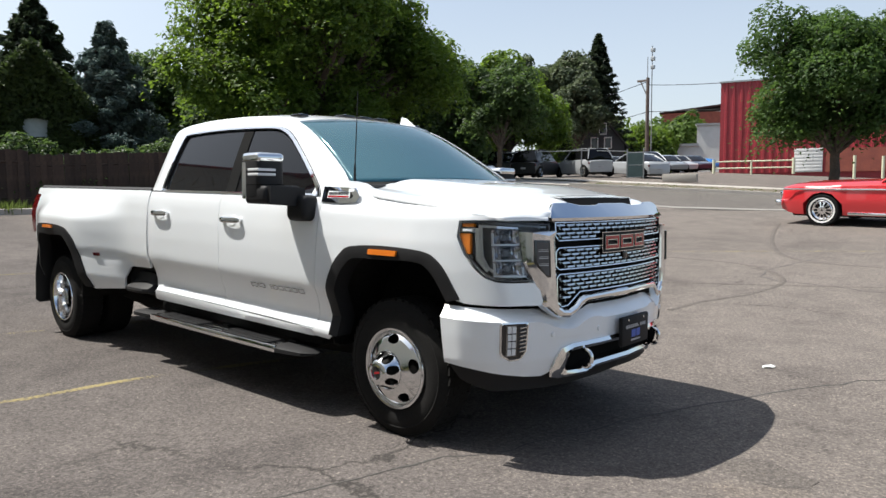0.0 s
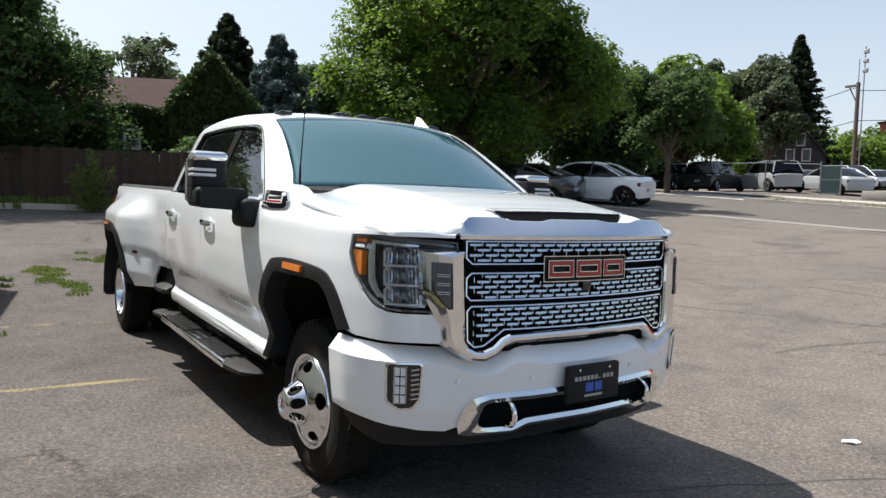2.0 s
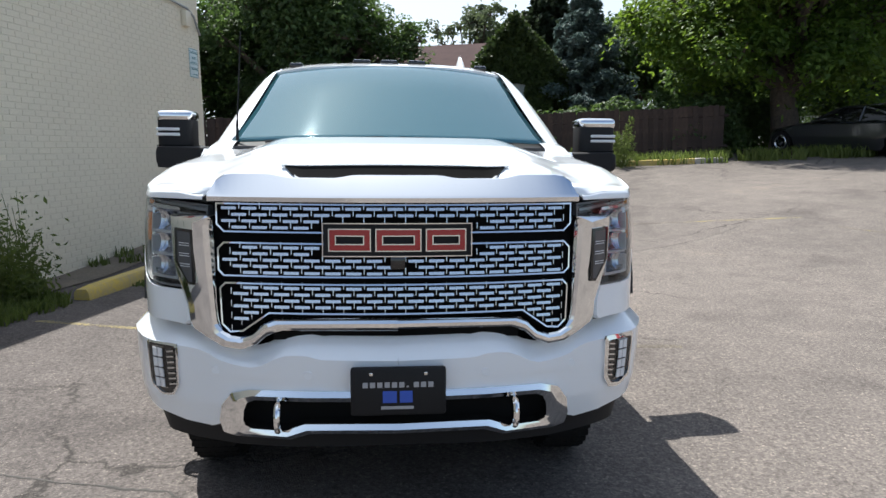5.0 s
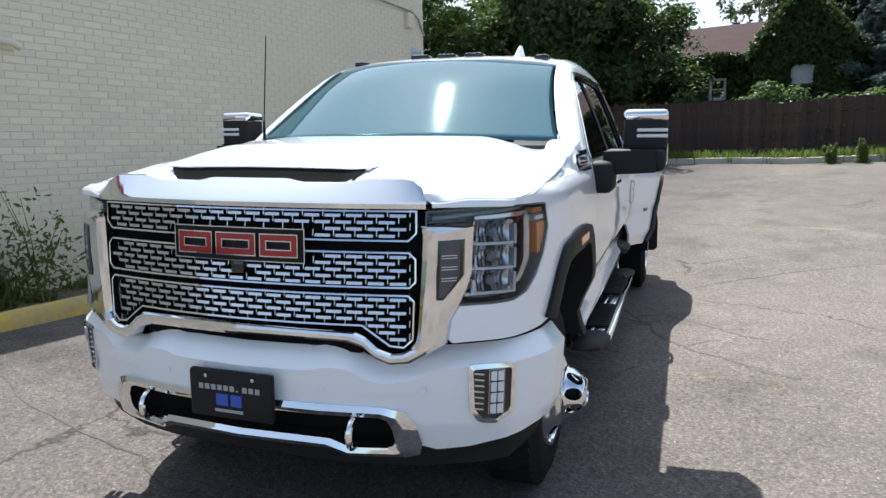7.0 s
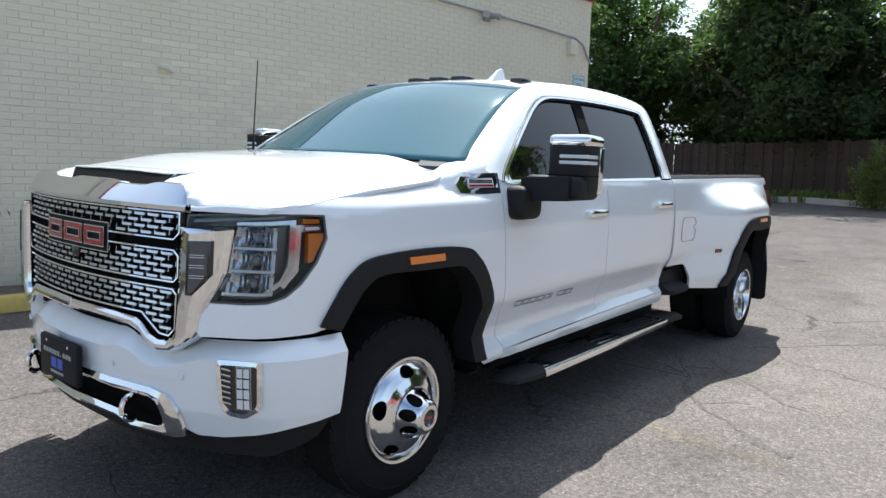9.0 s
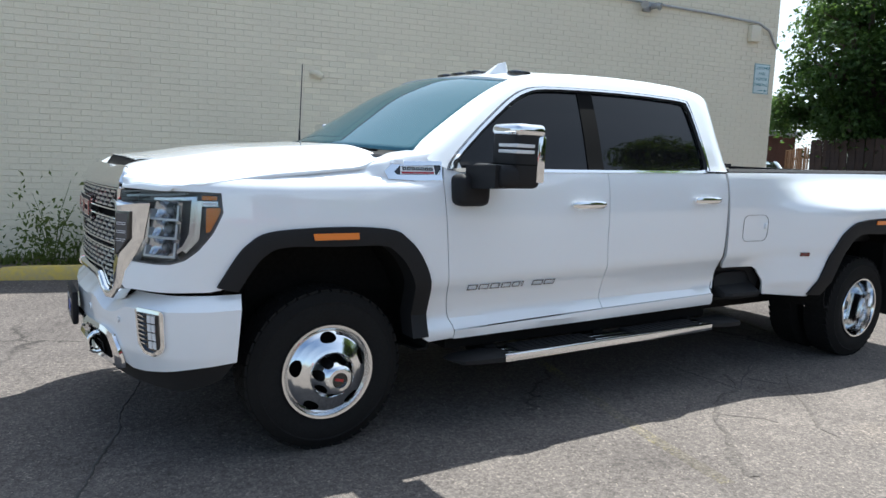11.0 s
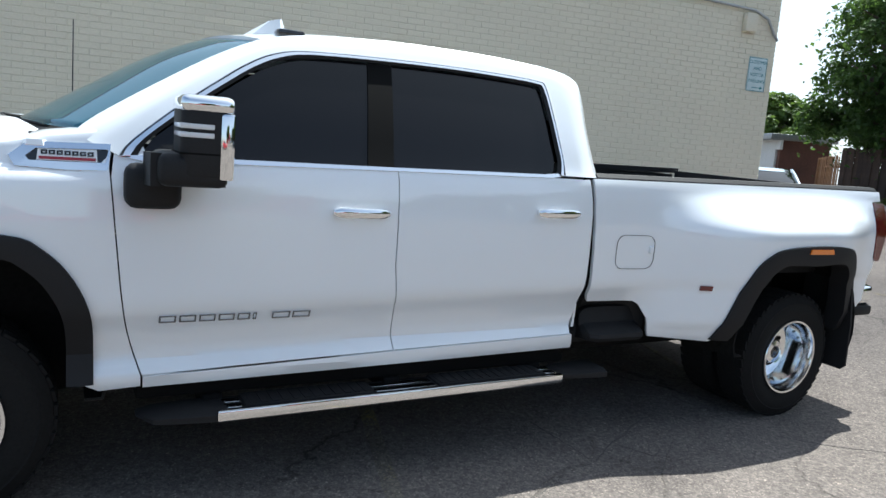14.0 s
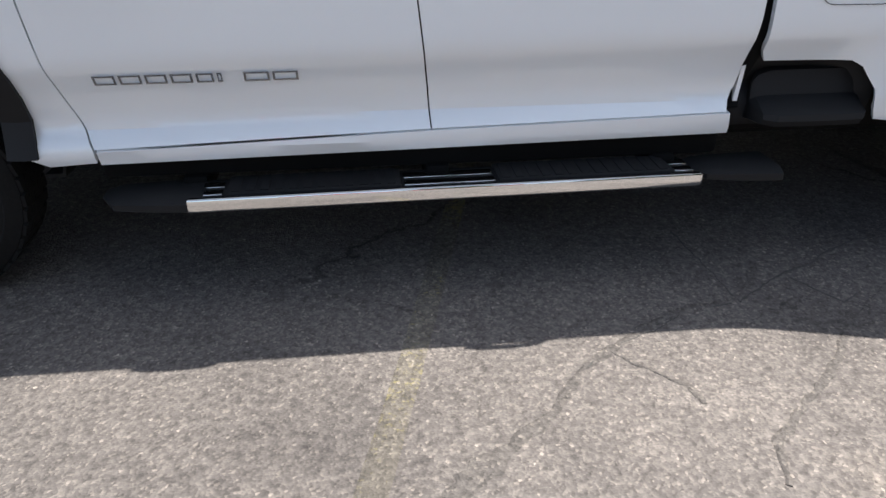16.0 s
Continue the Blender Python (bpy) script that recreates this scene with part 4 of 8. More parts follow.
for sgn in (1, -1):
    def toward(k):
        return [(a + (b - a) * k, c + (d - c) * k) for (a, c), (b, d) in zip(so, si)]
    rows = []
    for k, out in ((0.0, -0.03), (0.0, 0.008), (0.04, 0.016), (0.12, 0.023), (0.30, 0.027), (0.60, 0.028), (0.82, 0.025), (0.94, 0.018), (1.0, 0.008), (1.0, -0.03)):
        rows.append([(surround_x(y, z) + out, sgn * y, z) for y, z in toward(k)])
    sur = part("grille_surround", band(rows, 0.004), chrome, truck, "chrome grille surround", 0.22)
    q = [(0.686, 1.140), (0.684, 1.06), (0.682, 0.974), (0.698, 0.974), (0.718, 1.005), (0.738, 1.040), (0.739, 1.143)]
    drl = part("running_lamp", sheet(q, lambda y, z: (surround_x(y, z) + 0.033, sgn * y, z), 0.008, 0.02, thick=0.006), lamp_dark, sur, "grey upright daytime lamp")
    qi = [(0.710 + (y - 0.710) * 1.30, 1.058 + (z - 1.058) * 1.11) for y, z in q]
    part("lamp_rim", band([[(surround_x(y, z) + 0.015, sgn * y, z) for y, z in qi], [(surround_x(y, z) + 0.035, sgn * y, z) for y, z in qi], [(surround_x(y, z) + 0.035, sgn * y, z) for y, z in q], [(surround_x(y, z) + 0.030, sgn * y, z) for y, z in q]], closed=True), gloss, drl)
    for z in (1.095, 1.06, 1.025):
        for dz in (0.0, 0.008):
            line = tube([(surround_x(y, z) + 0.0335, sgn * y, z + dz) for y in (0.690, 0.697, 0.705, 0.718, 0.730)], 0.0013, 5)
            part("lamp_line", line, white_lens, drl)

def bar(bm, y0, y1, z0, z1, out=0.012, deep=0.025, tilt=0.0):
    x = grille_x((y0 + y1) / 2, (z0 + z1) / 2)
    b = bmesh.new()
    bmesh.ops.create_cube(b, size=1.0)
    for v in b.verts:
        yy = (y0 + y1) / 2 + v.co.y * (y1 - y0)
        zz = (z0 + z1) / 2 + v.co.z * (z1 - z0)
        v.co = Vector((grille_x(yy, zz) + out - deep / 2 + v.co.x * deep - tilt * (zz - (z0 + z1) / 2), yy, zz))
    merge(bm, b)


def inset(poly, d):
    """The same closed outline, drawn in by d."""
    out = []
    n = len(poly)
    area = sum(poly[k][0] * poly[(k + 1) % n][1] - poly[(k + 1) % n][0] * poly[k][1] for k in range(n))
    for k in range(n):
        p, a, b = Vector(poly[k]), Vector(poly[k - 1]), Vector(poly[(k + 1) % n])
        e, f = (p - a).normalized(), (b - p).normalized()
        m = Vector((-e.y - f.y, e.x + f.x)).normalized() * (1 if area > 0 else -1)
        c = max(0.4, abs(m.dot(Vector((-e.y, e.x)))))
        out.append(tuple(p + m * d / c))
    return out


def spaced(poly, step=0.10):
    out = []
    for a, b in zip(poly, poly[1:] + poly[:1]):
        n = max(1, int(math.hypot(b[0] - a[0], b[1] - a[1]) / step))
        out += [(a[0] + (b[0] - a[0]) * k / n, a[1] + (b[1] - a[1]) * k / n) for k in range(n)]
    return out


FRAMES = [both([(0, 1.238), (0.604, 1.238), (0.604, 1.166), (0.578, 1.140), (0, 1.140)]),
          both([(0, 1.108), (0.580, 1.108), (0.602, 1.086), (0.602, 1.012), (0.582, 0.992), (0, 0.992)]),
          both([(0, 0.972), (0.578, 0.972), (0.598, 0.952), (0.594, 0.828), (0.565, 0.800), (0.520, 0.804), (0.430, 0.868), (0, 0.868)])]


def inside(poly, y, z):
    hit = False
    for (a, b), (c, d) in zip(poly, poly[1:] + poly[:1]):
        if (b > z) != (d > z) and y < (c - a) * (z - b) / (d - b) + a:
            hit = not hit
    return hit


for n, outline in enumerate(FRAMES):
    o = spaced(outline)
    q = inset(o, 0.0054)
    ring = []
    for side, back in ((o, 1), (o, 0), (q, 0), (q, 1)):
        ring.append([front_map(-0.012 if back else 0.010 - 0.4 * (p[1] - (a[1] + b[1]) / 2))(*p) for p, a, b in zip(side, o, q)])
    part("grille_frame", band(ring, 0.0, closed=True), chrome, truck, "chrome frame of a grille band")
    ms = bmesh.new()
    room = inset(o, 0.012)
    top = max(v for _, v in outline) - 0.0175
    for r in range(9):
        z = top - r * 0.0212
        y = -0.62 + (0.0 if r % 2 else 0.0345)
        while y < 0.60:
            cut = abs(y + 0.025) < 0.268 and 1.056 < z < 1.184 or abs(y + 0.025) < 0.030 and 1.02 < z < 1.07
            if not cut and inside(room, y, z) and inside(room, y + 0.051, z):
                bar(ms, y, y + 0.051, z - 0.0048, z + 0.0048, 0.006, 0.014, 0.22)
            g = y + 0.060
            if not (abs(g) < 0.25 and 1.052 < z < 1.178) and inside(o, g, z) and inside(o, g, z + 0.016):
                bar(ms, g - 0.0015, g + 0.0015, z - 0.003, z + 0.0185, -0.001, 0.008, 0.1)
            y += 0.069
    tagged(part("grille_mesh", ms, mesh_chrome, truck), "chrome brick-patterned mesh", kind="stuff")
# the maker's badge as plain shapes
bg = part("front_badge", sheet([(-0.243, 1.068), (-0.243, 1.172), (0.243, 1.172), (0.243, 1.068)], front_map(0.012), 0.1, 0.1, thick=0.03), black, truck, "black badge plate with three red blocks")
for ya, yb2 in ((-0.228, -0.088), (-0.074, 0.078), (0.092, 0.228)):
    q = [(ya, 1.082), (ya, 1.158), (yb2, 1.158), (yb2, 1.082)]
    q1, q2, q3 = inset(q, 0.004), inset(q, 0.022), inset(q, 0.026)
    part("badge_rim", band([[front_map(0.020)(*p) for p in q], [front_map(0.020)(*p) for p in q1]], 0.003, closed=True), chrome, bg)
    part("badge_block", band([[front_map(0.021)(*p) for p in q1], [front_map(0.021)(*p) for p in q2]], 0.003, closed=True), red_badge, bg)
    part("badge_rim", band([[front_map(0.020)(*p) for p in q2], [front_map(0.020)(*p) for p in q3]], 0.003, closed=True), chrome, bg)
for q in ([(-0.249, 1.064), (-0.249, 1.0675), (0.249, 1.0675), (0.249, 1.064)], [(-0.249, 1.1725), (-0.249, 1.176), (0.249, 1.176), (0.249, 1.1725)], [(-0.249, 1.0675), (-0.249, 1.1725), (-0.2455, 1.1725), (-0.2455, 1.0675)], [(0.249, 1.0675), (0.249, 1.1725), (0.2455, 1.1725), (0.2455, 1.0675)]):
    part("badge_rim", sheet(q, front_map(0.018), 0.1, 0.2, thick=0.03), chrome, bg)
cam_pod = bmesh.new()
box(cam_pod, 0.930, 0.956, -0.026, 0.026, 1.020, 1.066, 0.008)
part("front_sensor", cam_pod, gloss, truck)

# lower chrome trim of the bumper
oo = [(0, 0.610), (0.30, 0.608), (0.50, 0.603), (0.565, 0.586), (0.600, 0.540), (0.612, 0.48), (0.602, 0.440), (0.56, 0.428), (0.37, 0.430), (0.30, 0.456), (0, 0.460)]
ii = [(0, 0.580), (0.30, 0.578), (0.488, 0.574), (0.515, 0.562), (0.530, 0.530), (0.535, 0.490), (0.528, 0.466), (0.50, 0.454), (0.385, 0.455), (0.318, 0.484), (0, 0.489)]
YU = [(p[1], u) for u, p in reversed(BUMP_U)]


def low_map(out):
    def f(y, z):
        x, yy, zz = bump_map(1 if y >= 0 else -1, out)(lerp(YU, abs(y)), z)
        return (x, y, z)
    return f


FO, FI = [(-y, z) for y, z in oo[1:-1]][::-1], [(-y, z) for y, z in ii[1:-1]][::-1]
full_o, full_i = oo + FO, ii + FI
mid_o = [((a + b) / 2, (c + d) / 2) for (a, c), (b, d) in zip(full_o, full_i)]
part("bumper_trim", band([[low_map(0.0)(*p) for p in full_o], [low_map(0.012)(*p) for p in full_o], [low_map(0.020)(*p) for p in mid_o], [low_map(0.010)(*p) for p in full_i], [low_map(-0.06)(*p) for p in full_i]], 0.004, closed=True), chrome, truck, "chrome lower bumper trim")
part("bumper_opening", sheet(both([(0, 0.605), (0.5, 0.60), (0.59, 0.54), (0.59, 0.45), (0.5, 0.44), (0, 0.46)]), low_map(-0.07), 0.1, 0.1, thick=0.01), shadow_black, truck)
part("grille_slot", box(bmesh.new(), 0.870, 0.905, -0.42, 0.42, 0.775, 0.83), shadow_black, truck)
part("underbody", box(bmesh.new(), -5.2, 0.76, -0.50, 0.50, 0.36, 0.72, 0.03), under, truck)
part("nose_filler", box(bmesh.new(), 0.30, 0.78, -0.58, 0.58, 0.42, 1.20, 0.03), shadow_black, truck)
for y in (-0.42, 0.42):
    part("frame_rail", box(bmesh.new(), -5.1, 0.6, y - 0.06, y + 0.06, 0.34, 0.56, 0.02), under, truck)
part("gearbox", box(bmesh.new(), -1.9, -0.3, -0.24, 0.24, 0.29, 0.6, 0.06, 3), under, truck)
part("fuel_tank", box(bmesh.new(), -2.6, -1.3, 0.30, 0.66, 0.33, 0.6, 0.05, 3), under, truck)
part("exhaust", tube([(-0.6, -0.45, 0.36), (-1.6, -0.55, 0.34), (-3.3, -0.55, 0.34), (-4.0, -0.62, 0.46)], 0.075, 12), under, truck)
part("axle", tube([(-4.36, -0.9, 0.39), (-4.36, 0.9, 0.39)], 0.07, 12), under, truck)
part("axle", tube([(0, -0.8, 0.36), (0, 0.8, 0.36)], 0.05, 12), under, truck)
# dealer plate with plain bars
pl = part("front_plate", box(bmesh.new(), 1.000, 1.028, -0.158, 0.158, 0.542, 0.706, 0.010), black, truck, "black plate with pale and blue print")
for k in range(10):
    y = -0.118 + k * 0.0240
    part("print_bar", box(bmesh.new(), 1.027, 1.0295, y, y + (0.008 if k == 6 else 0.017), 0.640, 0.645 if k == 6 else 0.658), grey_print, pl)
for y0, y1 in ((-0.052, -0.006), (0.004, 0.046)):
    part("print_block", box(bmesh.new(), 1.027, 1.0295, y0, y1, 0.588, 0.628), blue_print, pl)
part("print_bar", box(bmesh.new(), 1.027, 1.0295, -0.058, 0.050, 0.566, 0.576), grey_print, pl)
for y in (-0.09, 0.09):
    part("screw", box(bmesh.new(), 1.027, 1.031, y - 0.006, y + 0.006, 0.680, 0.692, 0.002), chrome_dull, pl)
for y in (-0.62, -0.30, 0.30, 0.62):
    u = lerp(YU, abs(y))
    x, yy, zz = bump_map(1 if y > 0 else -1, 0.002)(u, 0.665)
    part("park_sensor", tube([(x - 0.004, y, zz), (x + 0.003, y, zz)], 0.014, 14), paint, truck)

# windscreen, roof, cab back
left = curve_of([(-0.45, 0.815, 1.452, 0.213, 0.014), (-0.72, 0.738, 1.632, 0.195, 0.020), (-0.92, 0.700, 1.757, 0.185, 0.027), (-1.08, 0.678, 1.840, 0.170, 0.031), (-1.165, 0.668, 1.872, 0.160, 0.0325)], 5)
rows = []
for x, y, z, bow, up in left:
    rows.append([(x + bow * (1 - abs(v) ** 2.4), v * (y - 0.004), z + up * (1 - v * v)) for v in [(k - 20) / 20 for k in range(41)]])
ws = part("windscreen", band(rows, 0.005), sky_blue_glass, truck, "tinted windscreen with the sky's blue reflection in its colour", 3.0)
ws.visible_shadow = False
part("windscreen_band", band([[(p[0] - 0.012, p[1], p[2] - 0.012) for p in rows[-1]], [(a[0] - 0.012, a[1], a[2] - 0.012) for a in rows[-2]]], 0.003), gloss, truck)
part("cowl", band([[(p[0] + 0.06, p[1] * 1.04, p[2] - 0.035) for p in rows[0]], [(p[0] - 0.03, p[1], p[2] - 0.004) for p in rows[0]]], 0.006), black, truck)
rows = []
for x, y, z in curve_of([(-1.155, 0.676, 1.874)] + ROOF_LINE[6:13], 3):
    bow = 0.163 * (1 - smooth(-1.15, -1.75, x))
    crown = lerp([(-2.8, 0.01), (-2.5, 0.03), (-1.5, 0.034), (-1.15, 0.030)], x)
    rows.append([(x + bow * (1 - abs(v) ** 2.4), v * y, z + crown * (1 - v ** 4) ) for v in [(k - 14) / 14 for k in range(29)]])
part("roof", slab(rows, 0.015), paint, truck, "white cab roof", 1.0)
back = [[(x, v * y, z) for v in (-1, -0.5, 0, 0.5, 1)] for x, y, z in ROOF_LINE[12:]] + [[(-2.775, v * 0.90, 0.62) for v in (-1, -0.5, 0, 0.5, 1)]]
part("cab_back", band(back, 0.015), paint, truck)
part("rear_window", loft([[(-2.795, -0.62, 1.46), (-2.795, 0.62, 1.46), (-2.80, 0.56, 1.77), (-2.80, -0.56, 1.77)], [(-2.84, -0.62, 1.46), (-2.84, 0.62, 1.46), (-2.825, 0.56, 1.77), (-2.825, -0.56, 1.77)]]), tint_glass, truck)
for y in (-0.17, 0.0, 0.17):
    part("roof_lamp", box(bmesh.new(), -1.32, -1.20, y - 0.055, y + 0.055, 1.932, 1.966, 0.012), gloss, truck, "dark roof marker lamp")
part("lamp_strip", box(bmesh.new(), -1.31, -1.20, -0.25, 0.25, 1.925, 1.942, 0.006), gloss, truck)
fin = loft([[(-1.10, 0.445, 1.905), (-1.13, 0.425, 1.905), (-1.27, 0.415, 1.92), (-1.30, 0.445, 1.925), (-1.27, 0.475, 1.92), (-1.13, 0.465, 1.905)], [(-1.215, 0.445, 1.985), (-1.22, 0.440, 1.987), (-1.265, 0.438, 2.000), (-1.275, 0.445, 2.000), (-1.265, 0.452, 2.000), (-1.22, 0.450, 1.987)]])
part("antenna_fin", fin, paint, truck, "white shark-fin antenna")
ant = part("mast_antenna", tube([(-0.45, -0.785, 1.44), (-0.45, -0.783, 1.56)], 0.009, 8, 0.006), black, truck, "thin black mast antenna")
part("mast", tube([(-0.45, -0.783, 1.55), (-0.452, -0.753, 2.0)], 0.004, 6, 0.0028), black, ant)
# cabin
part("dashboard", loft([[(-0.30, s * 0.78, z) for s, z in ((-1, 1.20), (1, 1.20), (1, 1.43), (-1, 1.43))], [(-0.86, s * 0.80, z) for s, z in ((-1, 1.10), (1, 1.10), (1, 1.41), (-1, 1.41))]]), interior, truck)
st = [(-0.98 + 0.05 * math.cos(a) * 0.6, 0.40 + 0.185 * math.cos(a), 1.36 + 0.185 * math.sin(a)) for a in [k * math.pi / 12 for k in range(25)]]
part("steering_wheel", tube(st, 0.016, 8), interior, truck)
for y in (-0.40, 0.40):
    part("seat", box(bmesh.new(), -1.75, -1.55, y - 0.25, y + 0.25, 0.9, 1.50, 0.06, 3), interior, truck)
    part("headrest", box(bmesh.new(), -1.74, -1.62, y - 0.13, y + 0.13, 1.52, 1.70, 0.05, 3), interior, truck)
part("rear_seat", box(bmesh.new(), -2.60, -2.40, -0.75, 0.75, 0.9, 1.48, 0.05, 3), interior, truck)
part("cabin_floor", box(bmesh.new(), -2.72, -0.68, -0.88, 0.88, 0.70, 0.80), interior, truck)
part("room_mirror", box(bmesh.new(), -1.06, -1.03, -0.12, 0.12, 1.74, 1.80, 0.012), gloss, truck)
# bed inside
part("bed_floor", box(bmesh.new(), -5.15, -2.86, -0.86, 0.86, 0.88, 0.92), bed_liner, truck)
for s in (1, -1):
    part("bed_wall", box(bmesh.new(), -5.15, -2.86, *sorted((s * 0.84, s * 0.88)), 0.9, 1.408), bed_liner, truck)
part("bed_front", box(bmesh.new(), -2.875, -2.84, -0.92, 0.92, 0.80, 1.398, 0.004), bed_liner, truck)
part("tailgate_liner", box(bmesh.new(), -5.147, -5.132, -0.80, 0.80, 0.88, 1.44, 0.003), black, truck)
part("tailgate", box(bmesh.new(), -5.205, -5.145, -0.80, 0.80, 0.78, 1.435, 0.015), paint, truck, "white tailgate")

# wheels: chrome steel rims on black tyres
def tyre(parent, y0, y1, R=0.394, r=0.225):
    w = y1 - y0
    prof = [(r, y0 + 0.02), (r + 0.02, y0 + 0.004), (r + 0.08, y0 - 0.004), (R - 0.05, y0 + 0.004), (R - 0.012, y0 + 0.028), (R, y0 + 0.06), (R, y1 - 0.06), (R - 0.012, y1 - 0.028), (R - 0.05, y1 - 0.004), (R - 0.055, y1 - 0.001), (R - 0.062, y1 - 0.004), (r + 0.08, y1 + 0.004), (r + 0.02, y1 - 0.004), (r, y1 - 0.02)]
    t = part("tyre", spun(prof, 56), rubber, parent, "black tyre")
    tr = bmesh.new()
    for k in range(44):
        a = 2 * math.pi * k / 44
        for yy, tw in ((y0 + w * 0.19, 0.03), (y0 + w * 0.345, -0.03), (y0 + w * 0.50, 0.03), (y0 + w * 0.655, -0.03), (y0 + w * 0.81, 0.03)):
            b = bmesh.new()
            box(b, -0.023, 0.023, -w * 0.068, w * 0.068, -0.010, 0.0016)
            m = Matrix.Rotation(-a, 4, "Y") @ Matrix.Translation((R * 0 , yy, R)) @ Matrix.Rotation(tw * 6, 4, "Z")
            merge(tr, b, m)
    part("tread", tr, rubber, parent)
    return t


def disc(bm_profile, holes, hr, hole_r, hole_stretch, parent, steps=180):
    """A spun plate with open holes: quads whose middle falls in a hole are left out."""
    def off_of(ang, r):
        a = ang / (2 * math.pi) * holes
        return (a - round(a)) / holes * 2 * math.pi * r
    def depth(off, r):
        return math.hypot(off / (hole_r * hole_stretch), (r - hr) / hole_r)
    bm = bmesh.new()
    prof = sorted(bm_profile)
    rings = [[bm.verts.new((r * math.cos(2 * math.pi * k / steps), y, r * math.sin(2 * math.pi * k / steps))) for k in range(steps)] for r, y in bm_profile]
    kept, cut = set(), set()
    for (r0, _), (r1, _), a, b in zip(bm_profile, bm_profile[1:], rings, rings[1:]):
        rm = (r0 + r1) / 2
        for k in range(steps):
            quad = (a[k], a[(k + 1) % steps], b[(k + 1) % steps], b[k])
            if depth(off_of(2 * math.pi * (k + 0.5) / steps, rm), rm) < 1:
                cut.update(quad)
                continue
            kept.update(quad)
            bm.faces.new(quad)
    for v in kept & cut:
        r, ang = math.hypot(v.co.x, v.co.z), math.atan2(v.co.z, v.co.x)
        off = off_of(ang, r)
        q = depth(off, r)
        if q > 0.3:
            r2, a2 = hr + (r - hr) / q, ang - off / r + off / q / r
            v.co = Vector((r2 * math.cos(a2), lerp(prof, r2), r2 * math.sin(a2)))
    for v in [v for v in bm.verts if not v.link_faces]:
        bm.verts.remove(v)
    bm.normal_update()
    bmesh.ops.solidify(bm, geom=bm.faces[:], thickness=0.006)
    return bm


def dense(points, n=5):
    out = []
    for (a, b), (c, d) in zip(points, points[1:]):
        out += [(a + (c - a) * k / n, b + (d - b) * k / n) for k in range(n)]
    return out + [points[-1]]


